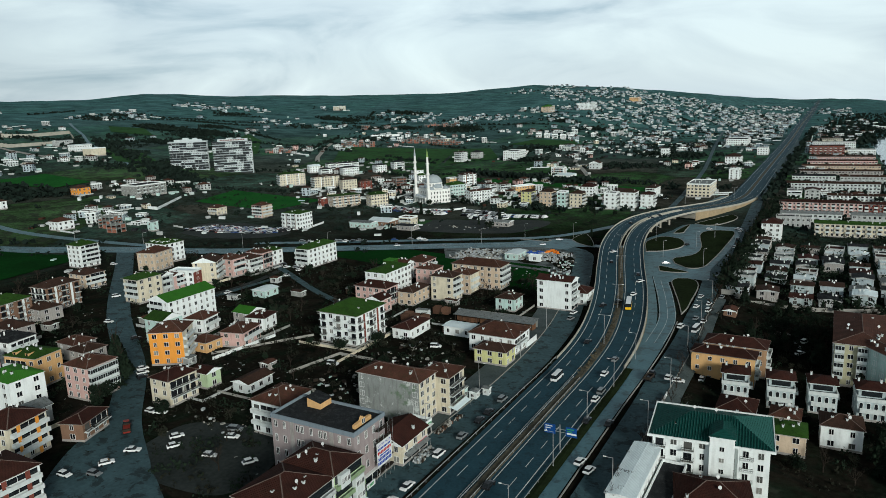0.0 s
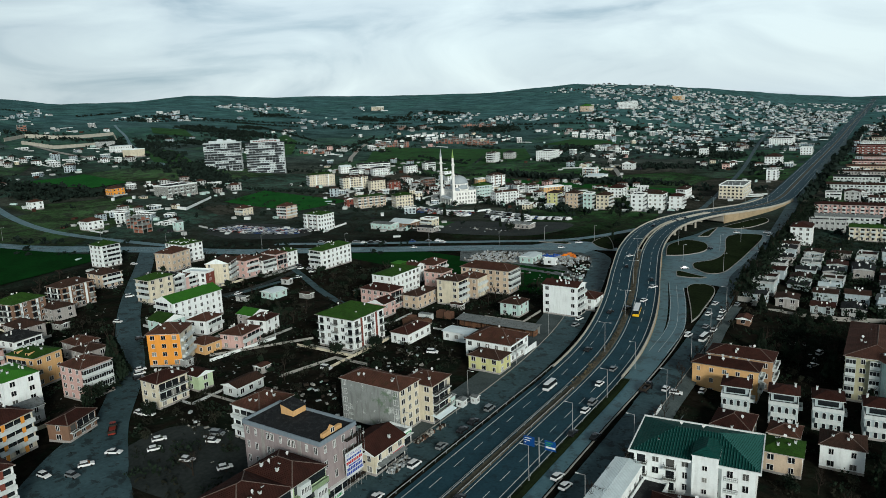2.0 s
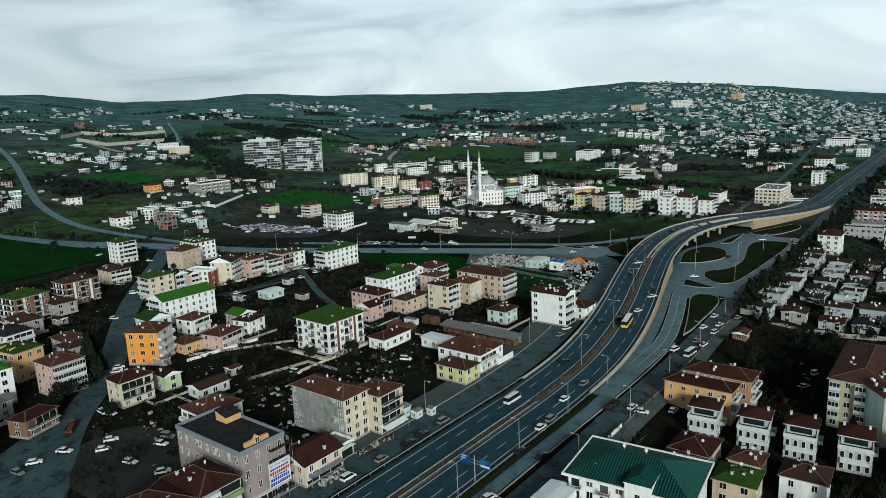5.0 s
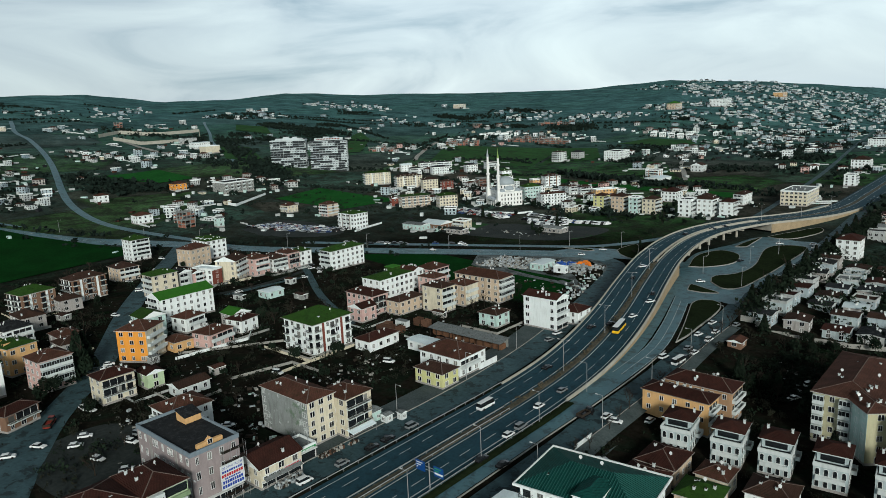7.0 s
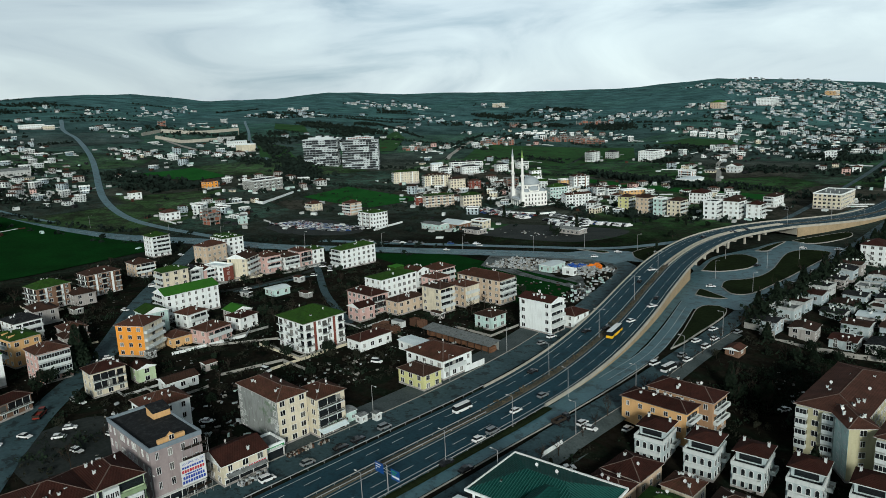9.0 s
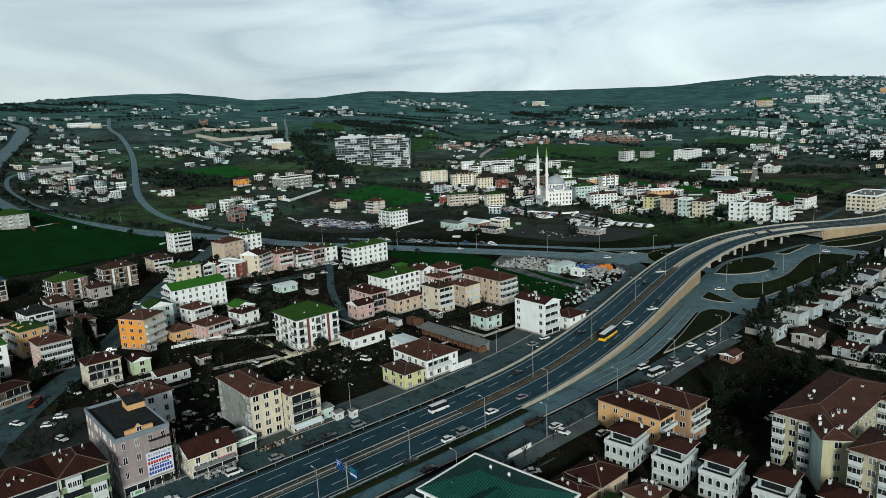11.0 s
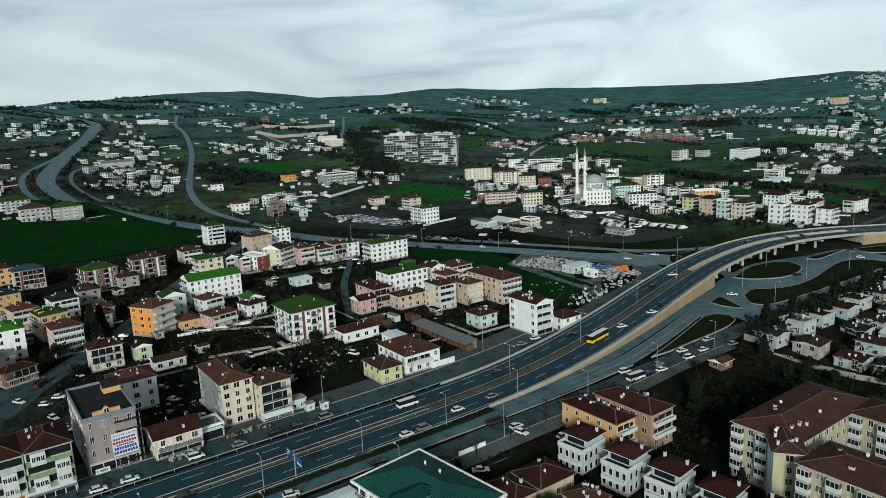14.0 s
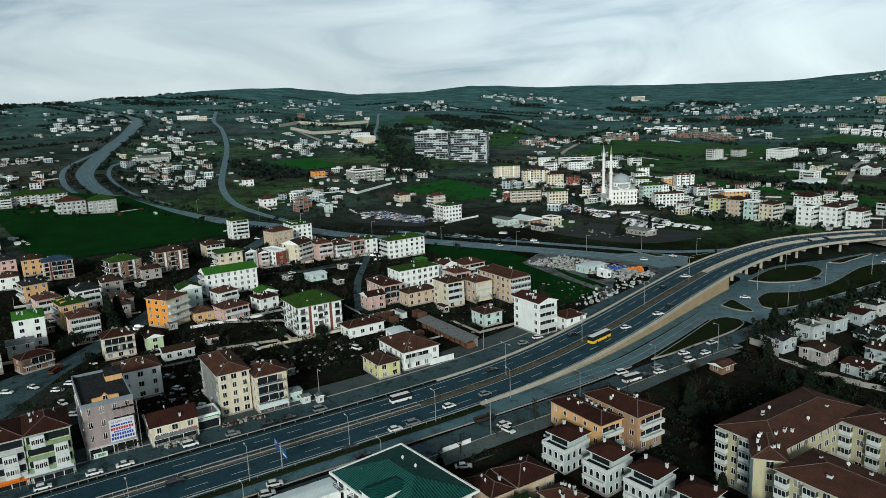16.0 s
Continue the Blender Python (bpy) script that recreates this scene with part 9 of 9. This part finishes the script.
cu = bpy.data.curves.new("banner_text", "FONT"); cu.body = "DIS CEPHE YALITIM"; cu.size = 0.78; cu.align_x = "CENTER"; cu.extrude = 0.004
cu.materials.append(INK_B)
tmp = bpy.data.objects.new("banner_text", cu); scene.collection.objects.link(tmp)
txt = bpy.data.meshes.new_from_object(tmp.evaluated_get(bpy.context.evaluated_depsgraph_get()))
bpy.data.objects.remove(tmp)
part("writing", txt, ban, m=pose(0, -0.07, 5.15, 90, 0, 0) @ Matrix.Diagonal((0.80, 1, 1, 1)))
sc = thing("scaffold", "steel tube scaffold with plank decks against the mauve block", "scaffold", pose(-91.6, 128.3, 0.1, 0, 0, 0))
for k in range(5):
    s = Soup(); s.box(-0.55, 0.55, -3.1, 3.1, 2.7 * k + 2.2, 2.7 * k + 2.28); part("deck", s.mesh("deck", BARK), sc)
for yy in (-3.0, -1.0, 1.0, 3.0):
    for xx in (-0.5, 0.5):
        s = Soup(); s.lathe([(0.04, 0), (0.04, 14.2)], 6, (xx, yy)); part("standard", s.mesh("standard", STEEL), sc)

# ---- walls, kiosks, canopies ----


def fence_wall(pts, h, material, label, t=0.18, name="garden_wall"):
    s = Soup()
    for (x0, y0), (x1, y1) in zip(pts, pts[1:]):
        L = math.hypot(x1 - x0, y1 - y0); a = math.atan2(y1 - y0, x1 - x0)
        z = min(T(x0, y0), T(x1, y1))
        n = max(1, int(L / 6))
        for k in range(n):
            xx, yy = x0 + (x1 - x0) * k / n, y0 + (y1 - y0) * k / n
            zz = T(xx, yy)
            s.box(0, L / n - 0.02, -t / 2, t / 2, zz - 0.6, zz + h, 0, a, (xx, yy))
    return tagged(new(name, s.mesh(name, material)), label, "wall")


WALLP = W_WHITE
fence_wall([(-178, 196), (-150, 196.5), (-150, 224)], 1.0, W_CREAM, "low cream garden wall round the white block")
fence_wall([(-195, 168), (-192, 198), (-210, 214)], 1.2, WALLP, "white garden wall along the lane")
fence_wall([(-200, 172), (-178, 205)], 0.9, CONC, "low grey concrete plot wall")
fence_wall([(-140, 192), (-155, 192), (-160, 170)], 1.0, CONC, "low grey concrete plot wall")
fence_wall([(-95, 226), (-95, 236)], 2.2, WALLP, "white yard wall beside the service road")
fence_wall([(-355, 535), (-325, 521), (-292, 533), (-286, 545)], 1.6, WALLP, "white mosque forecourt wall with railings")
fence_wall([(-40, 196), (-40.1, 205)], 1.4, WALLP, "white panel fence beside the footway")
fence_wall([(-42, 330), (-30, 329), (-4, 333), (30, 345)], 1.8, CONC, "grey wall behind the bungalows")
fence_wall([(-528.2, 399.2), (-513.6, 400.5), (-554.1, 461.0)], 2.2, WALLP, "white wall round the bare concrete building")
fence_wall([(-150.3, 181.0), (-150.3, 192.3), (-150.3, 204.3), (-150.3, 216.3)], 1.0, W_CREAM, "long pale garden wall beside the white block")
fence_wall([(-345.3, 393.8), (-350.5, 408.4), (-356.8, 433.5)], 1.4, WALLP, "white plot wall before the white block")
fence_wall([(-1123, 545), (-1164, 596), (-1129, 653), (-1135, 730)], 5.5, CONC_W, "long pale retaining wall on the hillside", 0.6, "hillside_wall")
fence_wall([(-1135, 730), (-1044, 678)], 4.0, CONC_W, "pale retaining wall on the hillside", 0.6, "hillside_wall")
fence_wall([(-1090, 553), (-1035, 569), (-1030, 645)], 5.0, CONC_W, "long pale retaining wall on the hillside", 0.6, "hillside_wall")
fence_wall([(-779, 1107), (-750, 1159)], 4.0, W_WHITE, "long white plot wall on the slope", 0.5, "hillside_wall")
ribbon("road_factory", [(-1100, 560), (-1000, 553), (-903, 546), (-850, 560)], 4.0, -4.0, CONC, "pale concrete track to the factory", dz=0.4)
ribbon("track_field", [(-659, 796), (-690, 835), (-708, 863), (-745, 920), (-783, 988)], 3.2, -3.2, CONC, "pale farm track between the wheat fields", dz=0.5)
ribbon("track_plots", [(-249, 783), (-282, 860), (-320, 945), (-361, 1084)], 2.8, -2.8, CONC, "pale unpaved track past the plots", dz=0.4)
for x, y, sx, sy, h, mm, lab in ((-92.8, 179.0, 2.4, 2.6, 2.2, W_DIM, "white kiosk hut by the service road"), (-90.3, 182.8, 2.0, 2.0, 2.2, W_DIM, "white cabin on the verge"), (-97, 176.5, 4.0, 5.0, 3.2, W_CYAN, "small pale blue hut beside the block")):
    B(x, y, sx, sy, h, 1, mm, R_SLATE, "gable", label=lab, name="kiosk", chimneys=0, ridge=0.35, gap=1.6, win=(0.9, 0.9), over=0.3)
# shop canopies
for x, y, L, d, z, mm, lab in ((-88.2, 98, 9, 2.2, 3.2, ORANGE, "orange shop awning over the pavement"), (-88.0, 109, 11, 2.4, 3.2, R_WHITE, "pale shop awning over the pavement"), (-92.4, 168.8, 9, 3.0, 2.6, R_WHITE, "sloping pale canopy before the shop"), (-89.6, 140, 11, 1.6, 3.0, R_SLATE, "grey shop canopy over the pavement")):
    a = thing("awning", lab, "awning", pose(x, y, 0.1))
    s = Soup()
    s.rings([[(-d / 2, -L / 2, z), (d / 2, -L / 2, z - 0.6), (d / 2, -L / 2, z - 0.52), (-d / 2, -L / 2, z + 0.08)], [(-d / 2, L / 2, z), (d / 2, L / 2, z - 0.6), (d / 2, L / 2, z - 0.52), (-d / 2, L / 2, z + 0.08)]])
    part("cover", s.mesh("cover", mm), a)
    for q in (-1, 1):
        s = Soup(); s.lathe([(0.05, 0), (0.05, z - 0.55)], 6, (d / 2 - 0.1, q * (L / 2 - 0.2))); part("post", s.mesh("post", STEEL), a)
# guard rails beside the carriageways
for name, off, i0, i1 in (("west", 12.2, S0, S_WALL), ("east", -12.2, S0, S_WALL), ("median_west", 1.05, S0, station(205)), ("median_east", -1.05, S0, station(205))):
    s = Soup()
    along(i0, i1, [(off, 0.5), (off + 0.06, 0.62), (off, 0.8), (off - 0.06, 0.62)], s, close=True)
    for i in range(i0, i1 + 1):
        x, y, z = h_at(i, off)
        s.box(x - 0.06, x + 0.06, y - 0.06, y + 0.06, z - 0.1, z + 0.55)
    tagged(new("guard_rail_" + name, s.mesh("guard_rail", STEEL)), "galvanised steel guard rail beside the carriageway", "guard rail", kind="structure")
# bushes of the central reservation
mb = random.Random(4)
s = Soup()
for i in range(station(205), S_BR0):
    for q in range(14):
        x, y, z = h_at(i, mb.uniform(-0.8, 0.8), 0.15)
        x += mb.uniform(-2, 2) * 0.4; y += mb.uniform(-2.4, 2.4)
        e = mb.uniform(0.12, 0.42)
        p = Vector((x, y, z + e * mb.uniform(0.5, 2.2)))
        nrm = Vector((mb.uniform(-1, 1), mb.uniform(-1, 1), mb.uniform(0, 1))).normalized()
        u = nrm.orthogonal().normalized() * e; v = nrm.cross(u) * 1
        s.face([p - u - v * .5, p + u * .5 - v, p + u + v * .4, p - u * .3 + v])
tagged(new("median_bushes", s.mesh("median_bushes", BUSH_TAN)), "dry tan bushes planted along the central reservation", "bushes", kind="stuff")
# verge between highway and slip road
s = Soup()
along(S0, S_WALL, [(-12.0, 0.05), (-13.2, 0.22), (-14.6, 0.05)], s)
tagged(new("verge_east", s.mesh("verge_east", GRASS)), "rough grass verge beside the carriageway", "verge", kind="structure")

# lean-to sheds and plot walls among the gardens
gr = random.Random(17)
for k in range(34):
    x, y = gr.uniform(-300, -112), gr.uniform(112, 300)
    if clear(x, y, 8) and not on_road(x, y, 5) and not (x < -290 and y < 270):
        B(x, y, gr.uniform(3, 6.5), gr.uniform(2.6, 4.5), gr.uniform(2.2, 2.8), 1, gr.choice((W_GREY, W_BARE, W_BROWN, W_WORN)), gr.choice((R_SLATE, R_RUST, R_BROWN, R_SLATE)), "gable", label="weathered garden shed with a sheet roof", name="garden_shed", chimneys=0, ridge=0.4, over=0.25, gap=3, faces="SE", rot=gr.choice((0, 90, 10)))
for x, y in NEAR:
    if -320 < x < -112 and 105 < y < 300 and gr.random() < 0.6:
        a, c = gr.uniform(9, 12), gr.uniform(8, 11)
        pts = [(x - a, y - c), (x + a, y - c), (x + a, y + c * 0.7)]
        if not any(on_road(px, py, 1.5) or not clear(px, py, 5) for px, py in pts):
            fence_wall(pts, gr.uniform(0.7, 1.3), gr.choice((CONC, W_WORN, W_CREAM, W_BARE)), "low rendered garden wall round the plot", 0.2)

# ---- timber yard, shop signs and goods ----
CRATE = mat("crate_timber", (0.14, 0.075, 0.048), (0.07, 0.040, 0.028), rough=0.9, fine=5, island=0.3)
crate_s = Soup()
for lv in range(8):
    for q in range(7):
        crate_s.box(-1.9 + q * 0.55, -1.45 + q * 0.55, -1.6, 1.6, lv * 0.36, lv * 0.36 + 0.1)
    for q in (-1.55, -0.05, 1.45):
        crate_s.box(-1.9, 1.85, q - 0.08, q + 0.1, lv * 0.36 + 0.1, lv * 0.36 + 0.33)
crate_me = crate_s.mesh("crate", CRATE)
for x, y, r, sc in ((-154.5, 237.0, 4, 1.0), (-150.6, 238.2, 2, 1.1), (-146.8, 240.0, 0, 0.9), (-147.2, 251.5, 5, 1.1), (-143.4, 252.0, 0, 1.0), (-156, 242, 10, 0.8), (-151, 233.5, 0, 0.6), (-131, 231, 0, 0.7), (-126, 240, 5, 0.6)):
    o = tagged(new("crate", crate_me), "tall slatted reddish brown timber crate in the yard", "crate", "timber yard crates")
    o.matrix_world = pose(x, y, T(x, y), 0, 0, r) @ Matrix.Diagonal((0.9, 0.9, sc, 1))
c = thing("container", "grey white steel container in the timber yard", "container", pose(-151.4, 246.0, 0, 0, 0, 3))
s = Soup(); s.box(-3.0, 3.0, -1.25, 1.25, 0.1, 2.6); part("body", s.mesh("body", W_DIM), c)
s = Soup(); s.box(-3.05, 3.05, -1.3, 1.3, 2.6, 2.7); part("roof", s.mesh("roof", R_SLATE), c)


def sign_board(x, y, z, L, h, board, ink, rot, label):
    """A flat fascia board with unreadable writing as bars."""
    b = thing("shop_sign", label, "sign", pose(x, y, z, 0, 0, rot))
    s = Soup(); s.box(-L / 2, L / 2, -0.08, 0, 0, h); p = part("board", s.mesh("board", board), b)
    rnd = random.Random(int(y * 10))
    s = Soup(); u = -L / 2 + 0.3
    while u < L / 2 - 0.5:
        w = rnd.uniform(0.25, 0.45)
        s.box(u, u + w, -0.1, -0.081, h * 0.25, h * 0.75); u += w + rnd.choice((0.12, 0.12, 0.12, 0.5))
    part("lettering", s.mesh("lettering", ink), p)


sign_board(-90.1, 137.0, 2.75, 5.2, 0.75, SIGN_WHITE, BLACK, 90, "white shop sign with black writing")
sign_board(-90.1, 143.2, 2.75, 5.6, 0.75, SIGN_WHITE, INK_R, 90, "white shop sign with dark writing")
sign_board(-92.85, 149.6, 2.8, 6.4, 0.9, SIGN_GREEN, SIGN_WHITE, 90, "dark green shop sign with white writing")
sign_board(-93.4, 170.0, 2.75, 5.0, 0.7, SIGN_WHITE, SIGN_GREEN, 90, "white and green shop sign")
sign_board(-91.0, 121.0, 1.0, 3.4, 1.4, SIGN_WHITE, SIGN_GREEN, 90, "pale poster in the shop window")
goods = Soup(); gd = random.Random(9)
for x0, x1, y0, y1, n in ((-89.2, -86.8, 136.5, 144.8, 150), (-92.0, -90.2, 152.5, 160.5, 120), (-91, -89.5, 162, 165, 30)):
    for k in range(n):
        px, py = gd.uniform(x0, x1), gd.uniform(y0, y1)
        e = gd.uniform(0.1, 0.3)
        goods.box(-e, e, -e * 0.8, e * 0.8, 0.1, 0.1 + e * gd.uniform(1.0, 4.0), gd.choice((0, 0, 0, 1, 3) if y0 < 150 else (1, 3, 3, 4, 1)), gd.uniform(0, 3), (px, py))
tagged(new("shop_goods", goods.mesh("shop_goods", PALE, CONC, BLUE, BARK, CRATE)), "sacks and wares set out before the shops", "goods", kind="stuff")

cross = next(q for q, w in ROADS if len(q) and abs(q[0][0] + 1620) < 3)
s = Soup()
for i in range(0, len(cross) - 1):
    a, b = cross[i], cross[i + 1]
    d = math.hypot(b[0] - a[0], b[1] - a[1]) or 1
    n = (-(b[1] - a[1]) / d, (b[0] - a[0]) / d)
    far = max(0, math.hypot(*a) - 500) * 0.0006
    for o, w in ((3.9, 0.1), (-3.9, 0.1)) + (((0.0, 0.1),) if i % 2 else ()):
        s.face([(p[0] + n[0] * (o + e), p[1] + n[1] * (o + e), T(p[0], p[1]) + 0.2 + far) for p, e in ((a, -w), (b, -w), (b, w), (a, w))])
tagged(new("lane_marking_cross", s.mesh("lane_marking", PAINT)), "white lines on the cross road", "road marking", kind="structure")
